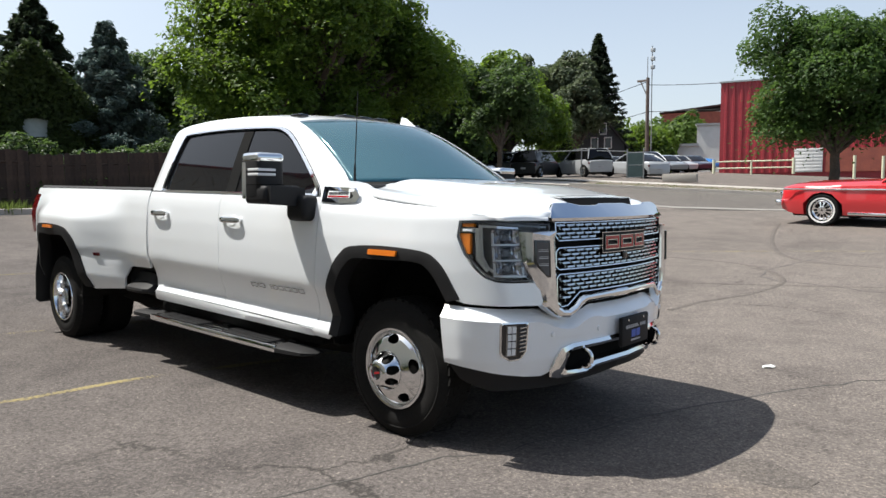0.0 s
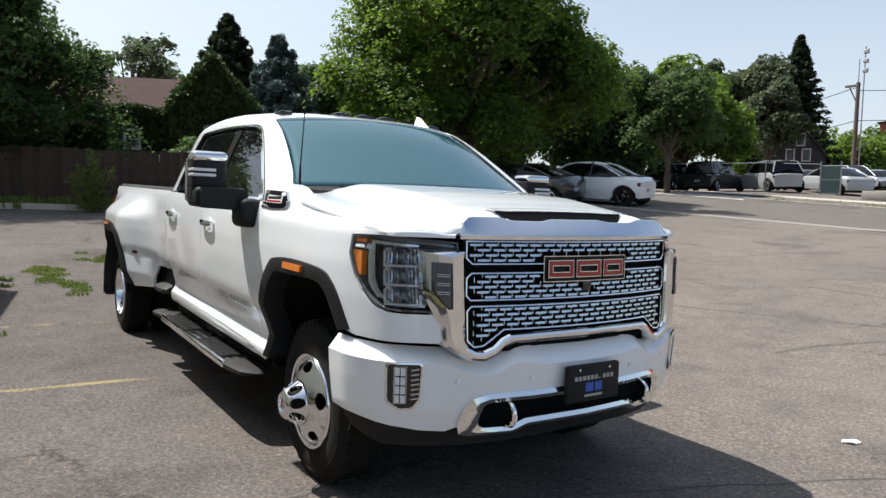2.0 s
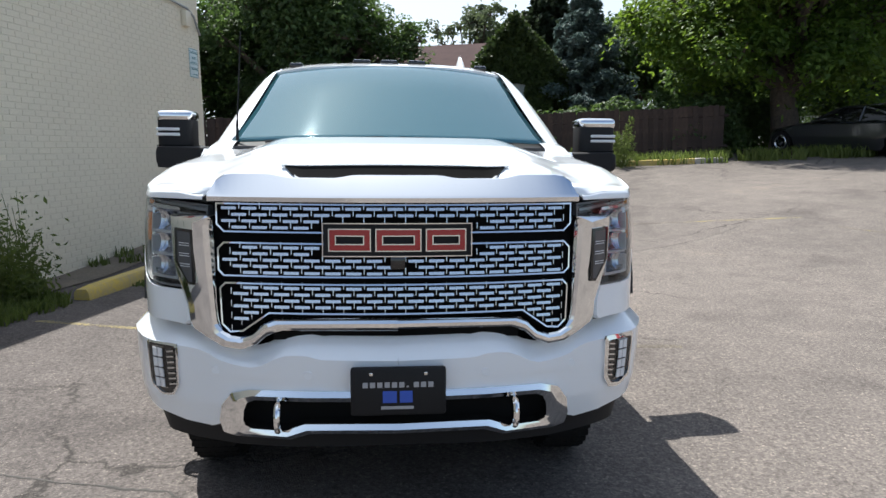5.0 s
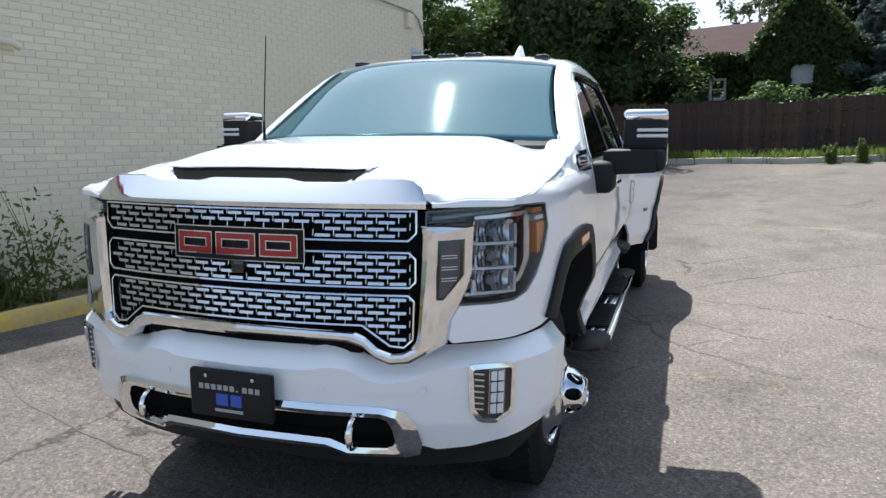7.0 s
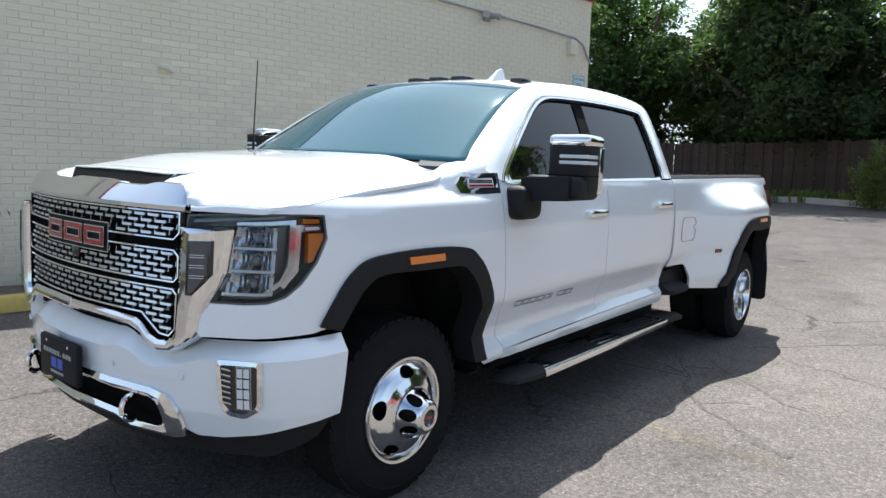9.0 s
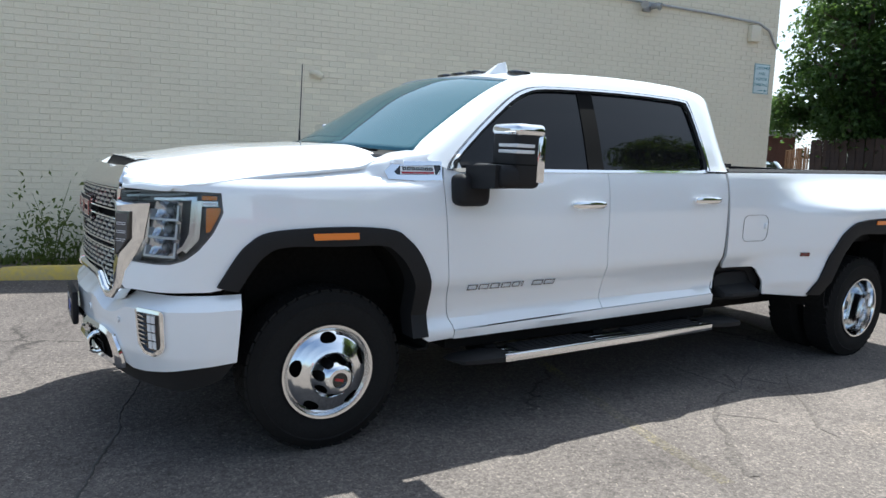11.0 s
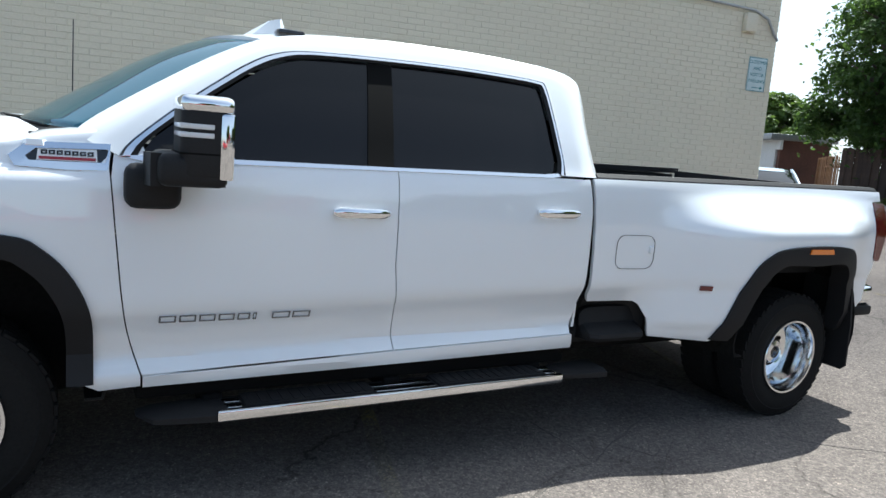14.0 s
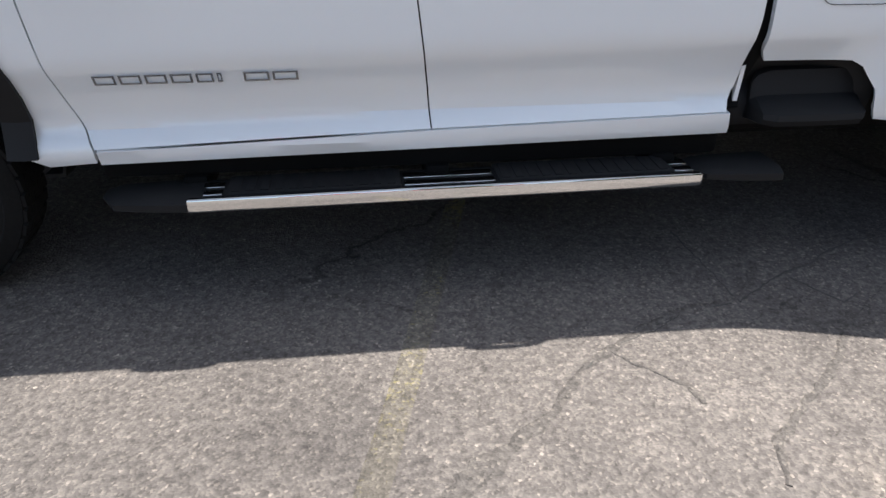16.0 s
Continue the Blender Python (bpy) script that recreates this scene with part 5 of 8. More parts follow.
def make_wheels():
    for sgn in (1, -1):
        flip = Matrix.Diagonal((1, sgn, 1, 1))
        for x0, lays in ((0.0, ((0.655, 0.895),)), (-4.369, ((0.825, 1.065), (0.53, 0.77)))):
            w = part("wheel", spun([(0.10, 0.70), (0.10, lays[0][0] + 0.10), (0.05, lays[0][0] + 0.10), (0.05, 0.70)], 24), under, truck, "chrome wheel with a black tyre")
            for y0, y1 in lays:
                tyre(w, y0, y1)
            y0, y1 = lays[0]
            if x0 == 0.0:
                rim = [(0.236, y1 - 0.004), (0.230, y1 + 0.006), (0.218, y1 + 0.004), (0.208, y1 - 0.020), (0.204, y1 - 0.09), (0.222, y0 + 0.02), (0.236, y0 + 0.01)]
                part("rim", spun(rim, 72), rim_chrome, w, "chrome rim")
                face = dense([(0.206, y1 - 0.022), (0.198, y1 - 0.008), (0.180, y1 + 0.008), (0.150, y1 + 0.026), (0.120, y1 + 0.040), (0.104, y1 + 0.046)], 7)
                part("rim_face", disc(face, 5, 0.172, 0.0235, 1.7, w), rim_chrome, w, "chrome wheel face with five openings")
                hub = dense([(0.106, y1 + 0.040), (0.104, y1 + 0.056), (0.098, y1 + 0.066), (0.078, y1 + 0.105), (0.062, y1 + 0.128), (0.052, y1 + 0.135), (0.042, y1 + 0.136), (0.040, y1 + 0.128)], 5)
                part("hub_cap", disc(hub, 8, 0.084, 0.019, 1.25, w, 176), rim_chrome, w, "chrome hub cap with eight ports")
                part("cap_centre", spun([(0.0005, y1 + 0.120), (0.040, y1 + 0.120), (0.040, y1 + 0.130), (0.0005, y1 + 0.133)], 32), gloss, w)
                part("cap_mark", box(bmesh.new(), -0.020, 0.020, y1 + 0.131, y1 + 0.135, -0.006, 0.006), red_badge, w)
                part("wheel_back", spun([(0.0005, y1 - 0.06), (0.20, y1 - 0.06), (0.20, y1 - 0.05), (0.0005, y1 - 0.05)], 40), shadow_black, w)
                part("hub_core", spun([(0.0005, y1 - 0.02), (0.075, y1 - 0.02), (0.050, y1 + 0.10), (0.0005, y1 + 0.10)], 32), under, w)
            else:
                rim = [(0.236, y1 - 0.004), (0.231, y1 + 0.006), (0.220, y1 + 0.004), (0.212, y1 - 0.02), (0.203, y1 - 0.10), (0.196, y1 - 0.190), (0.222, y0 + 0.005), (0.236, y0 + 0.01)]
                part("rim", spun(rim, 72), rim_chrome, w, "deep chrome rim")
                face = dense([(0.200, y1 - 0.180), (0.185, y1 - 0.190), (0.150, y1 - 0.210), (0.115, y1 - 0.220), (0.075, y1 - 0.220)], 4)
                part("rim_face", disc(face, 8, 0.160, 0.016, 1.2, w), rim_chrome, w)
                hub = [(0.105, y1 - 0.218), (0.100, y1 - 0.200), (0.082, y1 - 0.180), (0.072, y1 - 0.130), (0.066, y1 - 0.115), (0.045, y1 - 0.110), (0.043, y1 - 0.130)]
                part("hub_cap", disc(dense(hub, 3), 8, 0.092, 0.004, 1.0, w, 64), rim_chrome, w, "chrome hub")
                part("cap_centre", spun([(0.0005, y1 - 0.130), (0.045, y1 - 0.130), (0.045, y1 - 0.120), (0.0005, y1 - 0.118)], 32), gloss, w)
                part("wheel_back", spun([(0.0005, y0 - 0.02), (0.20, y0 - 0.02), (0.20, y0 - 0.01), (0.0005, y0 - 0.01)], 40), shadow_black, w)
            spin = Matrix.Rotation(radians(-14 if x0 == 0.0 else 20), 4, "Y")
            m = Matrix.Translation((x0, 0, 0.392)) @ flip @ spin
            for o in (w, *w.children_recursive):
                o.data.transform(m)
                if sgn < 0:
                    o.data.flip_normals()


make_wheels()

# ---- ground ----
def asphalt(name, tone, dark, crack=1.0, older=False, paint_c=None, worn=0.5):
    m = material(name, tone, 0.95, spec=0.10)
    v = place(m)
    wide = noise_of(m, v, 0.22, 5, 0.6)
    mid = noise_of(m, v, 2.6, 6, 0.65)
    grit = noise_of(m, v, 38.0, 3, 0.6)
    vor = add(m, "TexVoronoi", Scale=120.0)
    link(m, v, vor.inputs["Vector"])
    stone = ramp(m, vor.outputs["Color"], [(0.0, (0.62, 0.61, 0.61)), (0.45, (0.86, 0.85, 0.85)), (0.80, (1.12, 1.10, 1.07)), (0.93, (1.6, 1.54, 1.46)), (1.0, (2.4, 2.3, 2.15))])
    base = ramp(m, maths(m, "ADD", maths(m, "MULTIPLY", wide, 0.55), maths(m, "MULTIPLY", mid, 0.45)), [(0.36, dark), (0.50, tuple((a + b) / 2 for a, b in zip(tone, dark))), (0.64, tone)])
    col = mix(m, 1.0, base, stone, "MULTIPLY")
    col = mix(m, 1.0, col, ramp(m, grit, [(0.30, (0.70, 0.70, 0.70)), (0.70, (1.28, 1.27, 1.25))]), "MULTIPLY")
    if paint_c:
        # what is left of a painted line, between bare stones
        left_over = ramp(m, maths(m, "ADD", maths(m, "MULTIPLY", noise_of(m, v, 55.0, 4, 0.7), 0.5), maths(m, "MULTIPLY", noise_of(m, v, 2.2, 3), 0.5)), [(worn - 0.05, (0, 0, 0)), (worn + 0.05, (1, 1, 1))])
        col = mix(m, left_over, col, paint_c)
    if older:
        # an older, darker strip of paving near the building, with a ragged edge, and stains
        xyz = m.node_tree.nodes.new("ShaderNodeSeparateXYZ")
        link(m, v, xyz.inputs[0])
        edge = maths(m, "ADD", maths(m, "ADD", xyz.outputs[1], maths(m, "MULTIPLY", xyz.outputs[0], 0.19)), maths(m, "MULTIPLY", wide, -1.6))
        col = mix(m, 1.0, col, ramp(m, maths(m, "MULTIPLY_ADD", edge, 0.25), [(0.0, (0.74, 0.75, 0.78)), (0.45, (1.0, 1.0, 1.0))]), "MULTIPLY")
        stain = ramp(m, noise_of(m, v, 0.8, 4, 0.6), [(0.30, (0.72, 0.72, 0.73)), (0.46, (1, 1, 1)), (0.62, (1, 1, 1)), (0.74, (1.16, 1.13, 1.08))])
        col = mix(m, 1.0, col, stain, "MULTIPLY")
    bend = add(m, "TexNoise", Scale=1.3, Detail=6.0, Roughness=0.65)
    link(m, v, bend.inputs["Vector"])
    warp = m.node_tree.nodes.new("ShaderNodeVectorMath")
    warp.operation = "MULTIPLY_ADD"
    link(m, bend.outputs["Color"], warp.inputs[0])
    warp.inputs[1].default_value = (0.9, 0.9, 0.0)
    link(m, v, warp.inputs[2])
    # wandering cracks at two sizes
    fac = None
    for size, lo, thin, gain, gate_size in ((0.34, 0.50, 0.0055, 0.85, 0.31), (1.15, 0.56, 0.010, 0.55, 0.55)):
        cv = add(m, "TexVoronoi", Scale=size)
        cv.feature = "DISTANCE_TO_EDGE"
        link(m, warp.outputs[0], cv.inputs["Vector"])
        gate = ramp(m, noise_of(m, v, gate_size, 2), [(lo, (0, 0, 0)), (lo + 0.09, (1, 1, 1))])
        line = ramp(m, cv.outputs["Distance"], [(0.0, (1, 1, 1)), (thin * 0.5, (0.7, 0.7, 0.7)), (thin, (0, 0, 0))])
        f = maths(m, "MULTIPLY", maths(m, "MULTIPLY", gate, line), gain * crack)
        fac = f if fac is None else maths(m, "MAXIMUM", fac, f)
    link(m, mix(m, fac, col, (0.030, 0.028, 0.026)), bsdf(m).inputs["Base Color"])
    h = maths(m, "SUBTRACT", vor.outputs["Distance"], maths(m, "MULTIPLY", fac, 1.5))
    bump(m, h, 0.4, 0.006)
    return m


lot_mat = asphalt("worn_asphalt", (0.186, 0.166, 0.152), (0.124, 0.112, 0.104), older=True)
road_mat = asphalt("road_asphalt", (0.15, 0.140, 0.131), (0.115, 0.107, 0.10), 0.3)
old_concrete = grained("old_concrete", (0.24, 0.225, 0.20), (0.17, 0.158, 0.143), 60, 0.9, 0.25, 0.004)
concrete = grained("concrete", (0.42, 0.39, 0.35), (0.30, 0.28, 0.255), 60, 0.9, 0.25, 0.004)
cream_brick = grained("cream_painted_brick", (0.80, 0.735, 0.575), (0.71, 0.65, 0.51), 45, 0.62, 0.3, 0.003, large=0.7)
cream_mortar = grained("cream_mortar", (0.74, 0.68, 0.53), (0.66, 0.605, 0.475), 60, 0.75)
_ob = cream_brick.node_tree.nodes.new("ShaderNodeObjectInfo")
yellow_paint = grained("worn_yellow_paint", (0.52, 0.385, 0.075), (0.36, 0.30, 0.17), 25, 0.8, 0.3, 0.004, large=4)
line_paint = asphalt("faded_line_paint", (0.186, 0.166, 0.140), (0.124, 0.112, 0.098), 0.0, True, (0.28, 0.235, 0.105), 0.565)
dirt = grained("dirt", (0.17, 0.14, 0.105), (0.09, 0.078, 0.06), 30, 0.95, 0.5, 0.01)
red_paint = grained("red_paint", (0.42, 0.022, 0.03), (0.30, 0.016, 0.02), 12, 0.4, 0.05)
green_metal = material("grey_green_metal", (0.12, 0.17, 0.15), 0.5)
galv = grained("galvanised_steel", (0.42, 0.43, 0.43), (0.30, 0.31, 0.31), 18, 0.45, 0.1, 0.002, metal=0.7)


def grid_sheet(xs, ys, fz):
    bm = bmesh.new()
    vs = [[bm.verts.new((x, y, fz(x, y))) for y in ys] for x in xs]
    for a, b in zip(vs, vs[1:]):
        for i in range(len(ys) - 1):
            bm.faces.new((a[i], b[i], b[i + 1], a[i + 1]))
    return bm


def steps(a, b, n):
    return [a + (b - a) * k / n for k in range(n + 1)]


far_x = [-900, -400, -200, -120] + steps(-80, -22, 24) + steps(-21, 8, 87) + steps(9, 60, 24) + [120, 300, 900]
far_y = [-900, -300, -120] + steps(-60, -9, 18) + steps(-8, 9, 68) + steps(9.5, 70, 80) + [120, 300, 900]
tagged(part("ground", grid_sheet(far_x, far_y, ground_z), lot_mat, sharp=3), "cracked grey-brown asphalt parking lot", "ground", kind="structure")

# street beyond the lot: runs along STREET, with a concrete gutter on the near side
ST_A, ST_B = Vector((-10.7, 16.3, 0)), Vector((-4.5, 17.6, 0))
ST_W = (ST_B - ST_A).normalized()
ST_N = Vector((-ST_W.y, ST_W.x, 0))


def strip(a, way, nrm, s0, s1, n0, n1, lift, ns=40, nn=4, sunk=False):
    bm = bmesh.new()
    vs = []
    for i in range(ns + 1):
        row = []
        for k in range(nn + 1):
            p = a + way * (s0 + (s1 - s0) * i / ns) + nrm * (n0 + (n1 - n0) * k / nn)
            row.append(bm.verts.new((p.x, p.y, ground_z(p.x, p.y) + (-0.004 if sunk and (k in (0, nn) or i in (0, ns)) else lift))))
        vs.append(row)
    for u, v in zip(vs, vs[1:]):
        for k in range(nn):
            bm.faces.new((u[k], v[k], v[k + 1], u[k + 1]))
    return bm


def kerb_strip(a, way, nrm, s0, s1, n0, n1, low, high, ns=60):
    rows = []
    for i in range(ns + 1):
        p0 = a + way * (s0 + (s1 - s0) * i / ns)
        ring = []
        for n, h in ((n0, low), (n0, high), (n1, high), (n1, low)):
            p = p0 + nrm * n
            ring.append((p.x, p.y, ground_z(p.x, p.y) + h))
        rows.append(ring)
    return loft(rows)


tagged(part("road", strip(ST_A, ST_W, ST_N, -70, 90, 0.5, 9.0, 0.006, 160, 6), road_mat, sharp=3), "grey asphalt street", "road", kind="structure")
tagged(part("gutter", kerb_strip(ST_A, ST_W, ST_N, -70, 90, -0.3, 0.35, -0.05, 0.012), old_concrete), "pale concrete gutter strip", "gutter", kind="structure")
tagged(part("kerb", kerb_strip(ST_A, ST_W, ST_N, -2, 90, 9.0, 9.2, -0.05, 0.13), concrete), "pale concrete kerb", "kerb", kind="structure")
tagged(part("pavement", strip(ST_A, ST_W, ST_N, -70, 90, 12.2, 13.8, 0.10, 120, 3), concrete, sharp=3), "concrete pavement across the street", "pavement", kind="structure")
tagged(part("driveway", strip(ST_A, ST_W, ST_N, -16, -2, 9.0, 14.0, 0.03, 30, 4), concrete, sharp=3), "concrete driveway apron", "driveway", kind="structure")
tagged(part("verge", strip(ST_A, ST_W, ST_N, -2, 90, 9.2, 12.2, 0.09, 100, 3), dirt, sharp=3), "dry earth verge with grass", "verge", kind="structure")

# ---- the cream brick building ----
WALL_A = Vector((-9.1, -3.0, 0.0))
WALL_W = Vector((math.cos(radians(10.7)), -math.sin(radians(10.7)), 0.0))
WALL_N = Vector((math.sin(radians(10.7)), math.cos(radians(10.7)), 0.0))
WALL_M = Matrix.Translation(WALL_A) @ Matrix.Rotation(radians(-10.7), 4, "Z")
WALL_TOP, WALL_LEN = 4.36, 16.0
wall = part("wall_south", box(bmesh.new(), 0.012, WALL_LEN, -9.0, -0.004, -0.4, WALL_TOP), cream_mortar)
wall.matrix_world = WALL_M
tagged(wall, "cream-painted brick wall of a low building", "wall", kind="structure")
cop = part("coping", box(bmesh.new(), -0.03, WALL_LEN + 0.02, -9.02, 0.045, WALL_TOP, WALL_TOP + 0.07, 0.01), red_paint, wall, "dark red metal coping")


# ---- small fixtures on the wall ----
def on_wall(s, out, z):
    return WALL_M @ Matrix.Translation((s, out, z))


fix = part("junction_box", box(bmesh.new(), -0.09, 0.09, 0.0, 0.09, -0.12, 0.12, 0.01), cream_brick)
fix.matrix_world = on_wall(0.52, 0.0, 3.52)
tagged(fix, "cream-painted electrical box on the brick wall", "electrical box")
pts = [(0.02, 0.03, 3.34), (0.10, 0.035, 3.42), (0.22, 0.035, 3.60), (0.45, 0.035, 3.69), (1.5, 0.035, 3.74), (4.0, 0.035, 3.80), (9.0, 0.035, 3.92), (15.5, 0.035, 4.06)]
cond = part("conduit", tube(pts, 0.018, 8), galv)
cond.matrix_world = WALL_M
tagged(cond, "thin conduit pipe along the brick wall", "conduit")
lamp = thing("wall_lamp", "small twin floodlight on the brick wall", "wall lamp", on_wall(2.52, 0.0, 3.70))
part("lamp_base", box(bmesh.new(), -0.06, 0.06, 0.0, 0.05, -0.06, 0.06, 0.01), galv, lamp)
for s in (-1, 1):
    part("lamp_head", tube([(s * 0.05, 0.05, 0.0), (s * 0.10, 0.12, 0.02), (s * 0.14, 0.17, 0.0)], 0.03, 12, 0.055), galv, lamp)
tap = thing("wall_vent_pipe", "short cream pipe stub on the brick wall", "pipe", on_wall(7.27, 0.0, 2.40))
part("pipe_flange", box(bmesh.new(), -0.07, 0.07, 0.0, 0.02, -0.05, 0.05, 0.008), cream_brick, tap)
part("pipe_stub", tube([(0.05, 0.02, 0.02), (-0.02, 0.10, 0.0), (-0.07, 0.12, -0.04)], 0.03, 12), cream_brick, tap)
sign_white = grained("sign_face", (0.62, 0.72, 0.72), (0.50, 0.60, 0.61), 8, 0.45, 0.05)
sign_ink = material("sign_ink", (0.05, 0.22, 0.24), 0.5)
sg = thing("parking_sign", "pale blue metal parking sign with teal letters", "sign", on_wall(0.27, 0.0, 2.86))
part("sign_plate", box(bmesh.new(), -0.155, 0.155, 0.006, 0.012, -0.23, 0.23, 0.004), sign_white, sg)
for x0, x1, z0, z1 in ((-0.15, 0.15, 0.218, 0.226), (-0.15, 0.15, -0.226, -0.218), (-0.15, -0.142, -0.226, 0.226), (0.142, 0.15, -0.226, 0.226)):
    part("sign_border", box(bmesh.new(), x0, x1, 0.012, 0.0135, z0, z1), sign_ink, sg)
for text, z, size in (("CUSTOMER", 0.145, 0.052), ("AND", 0.060, 0.055), ("VISITOR", -0.025, 0.055), ("PARKING", -0.11, 0.055)):
    cu = bpy.data.curves.new("sign_text", "FONT")
    cu.body, cu.size, cu.align_x, cu.extrude = text, size * 1.15, "CENTER", 0.0008
    cu.materials.append(sign_ink)
    ob = new("sign_text", cu)
    ob.parent = sg
    ob.matrix_basis = Matrix.Translation((0, 0.0138, z)) @ pose(0, 0, 0, 90, 0, 180)
part("sign_arrow", box(bmesh.new(), -0.09, 0.06, 0.012, 0.0135, -0.183, -0.173), sign_ink, sg)
bm = bmesh.new()
bm.faces.new([bm.verts.new(p) for p in ((-0.12, 0.0135, -0.178), (-0.075, 0.0135, -0.155), (-0.075, 0.0135, -0.201))])
part("sign_arrow", bm, sign_ink, sg)

# red bollards and gas pipes at the corner
for x, y, r, h, tilt in ((-8.30, -2.50, 0.085, 0.88, -5), (-7.62, -2.09, 0.055, 0.62, 0), (-8.05, -2.06, 0.055, 0.65, 1)):
    b = thing("bollard", "red-painted steel bollard beside the building", "bollard", pose(x, y, ground_z(x, y) - 0.02, 0, tilt, 0), "bollards at the corner")
    part("post", tube([(0, 0, -0.1), (0, 0, h)], r, 20), red_paint, b)
    dome = bmesh.new()
    bmesh.ops.create_uvsphere(dome, u_segments=18, v_segments=8, radius=r * 0.98)
    bmesh.ops.translate(dome, vec=(0, 0, h - r * 0.55), verts=dome.verts)
    part("cap", dome, red_paint, b)
gm = thing("gas_meter", "cream-painted gas meter and pipes on the wall", "gas meter", on_wall(0.75, 0.0, 0.0))
for a, b in ((-0.38, 0.92), (-0.14, 1.02)):
    part("riser", tube([(a, 0.20, -0.1), (a, 0.20, b)], 0.024, 10), cream_brick, gm)
for z in (0.42, 0.78, 0.92):
    part("cross_pipe", tube([(-0.50 if z == 0.78 else -0.38, 0.20, z), (-0.14 if z < 0.9 else -0.10, 0.20, z)], 0.024, 10), cream_brick, gm)
part("regulator", tube([(-0.26, 0.13, 0.62), (-0.26, 0.19, 0.62), (-0.26, 0.27, 0.62)], 0.085, 18), cream_brick, gm)
part("regulator_cap", tube([(-0.26, 0.27, 0.62), (-0.26, 0.33, 0.62)], 0.04, 14), cream_brick, gm)
part("valve", tube([(-0.50, 0.20, 0.74), (-0.50, 0.20, 0.86)], 0.045, 12, 0.03), cream_brick, gm)
part("valve", tube([(-0.14, 0.20, 0.98), (-0.14, 0.20, 1.07)], 0.045, 12, 0.035), cream_brick, gm)
part("elbow", tube([(-0.14, 0.20, 0.92), (-0.08, 0.14, 0.95), (-0.08, 0.0, 0.95)], 0.024, 10), cream_brick, gm)

# yellow wheel stops along the wall
def wheel_stop(s, n, length, turn=0.0, label="yellow-painted concrete wheel stop with worn edges"):
    p = WALL_A + WALL_W * s + WALL_N * n
    z = ground_z(p.x, p.y)
    prof = [(-0.085, 0.0), (-0.075, 0.10), (-0.05, 0.135), (0.05, 0.135), (0.075, 0.10), (0.085, 0.0)]
    bm = loft([[(length * k / 8 - length / 2, y * (0.96 if k in (0, 8) else 1), v * (0.92 if k in (0, 8) else 1)) for y, v in prof] for k in range(9)])
    ob = part("wheel_stop", bm, yellow_paint, None)
    ob.matrix_world = Matrix.Translation((p.x, p.y, z - 0.005)) @ Matrix.Rotation(radians(-10.7 + turn), 4, "Z")
    tagged(ob, label, "wheel stop", "wheel stops along the wall")
    return ob


for s, n, turn in ((2.30, 1.20, 0), (4.45, 1.08, 1), (7.66, 0.98, 0), (9.54, 0.97, -0.5), (11.42, 0.97, 0), (13.4, 0.95, 0)):
    wheel_stop(s, n, 1.85, turn)
tagged(part("dirt_strip", strip(WALL_A, WALL_W, WALL_N, 0.3, 15.5, -0.02, 0.55, 0.012, 60, 3), dirt, sharp=3), "dirt strip along the foot of the wall", "dirt strip", kind="structure")

# painted lot lines
def lot_line(x0, y0, x1, y1, w, mat=line_paint):
    a, b = Vector((x0, y0, 0)), Vector((x1, y1, 0))
    way = (b - a).normalized()
    n = Vector((-way.y, way.x, 0))
    L = (b - a).length
    return tagged(part("lot_line", strip(a, way, n, 0, L, -w / 2, w / 2, 0.004, max(8, int(L / 0.15)), 6, True), mat, sharp=3), "faded yellow parking line on asphalt", "parking line", "lot lines", "structure")


line_bright = asphalt("yellow_line_paint", (0.186, 0.166, 0.152), (0.124, 0.112, 0.104), 0.0, True, (0.36, 0.295, 0.14), 0.515)
lot_line(-2.75, -3.0, -2.234, -1.0, 0.075, line_bright)
lot_line(-2.234, -1.0, -1.42, 2.15, 0.10)
lot_line(-5.20, -2.3, -4.826, -1.0, 0.07, line_bright)
lot_line(-4.826, -1.0, -4.25, 1.0, 0.07)
lot_line(-8.75, -1.3, -7.3, 6.7, 0.07)
lot_line(-6.5, 6.6, 4.5, 11.4, 0.07)

# open cracks in the asphalt
crack_mat = grained("crack_fill", (0.080, 0.073, 0.067), (0.045, 0.042, 0.039), 60, 0.95)
crack_rng = random.Random(12)


def crack(points, width, mat=None):
    """A wandering line, split finer twice, of uneven width."""
    line = points
    for step, amp in ((0.16, 0.028), (0.025, 0.005)):
        fine = []
        for (x0, y0), (x1, y1) in zip(line, line[1:]):
            n = max(2, int(math.hypot(x1 - x0, y1 - y0) / step))
            fine += [(x0 + (x1 - x0) * k / n + crack_rng.uniform(-amp, amp), y0 + (y1 - y0) * k / n + crack_rng.uniform(-amp, amp)) for k in range(n)]
        line = fine
    rows, swell = [], 0.6
    for (x0, y0), (x1, y1) in zip(line, line[1:]):
        swell = min(1.0, max(0.15, swell + crack_rng.uniform(-0.18, 0.18)))
        d = Vector((-(y1 - y0), x1 - x0, 0)).normalized() * width * swell * crack_rng.uniform(0.5, 1.0)
        z = ground_z(x0, y0) + 0.0025
        rows.append([(x0 + d.x * k, y0 + d.y * k, z - (0.008 if abs(k) > 1 else 0.0)) for k in (-1.4, -1, 1, 1.4)])
    tagged(part("crack", band(rows), mat or crack_mat, sharp=3), "dark wandering crack in the asphalt", "crack", "cracks in the lot", "structure")


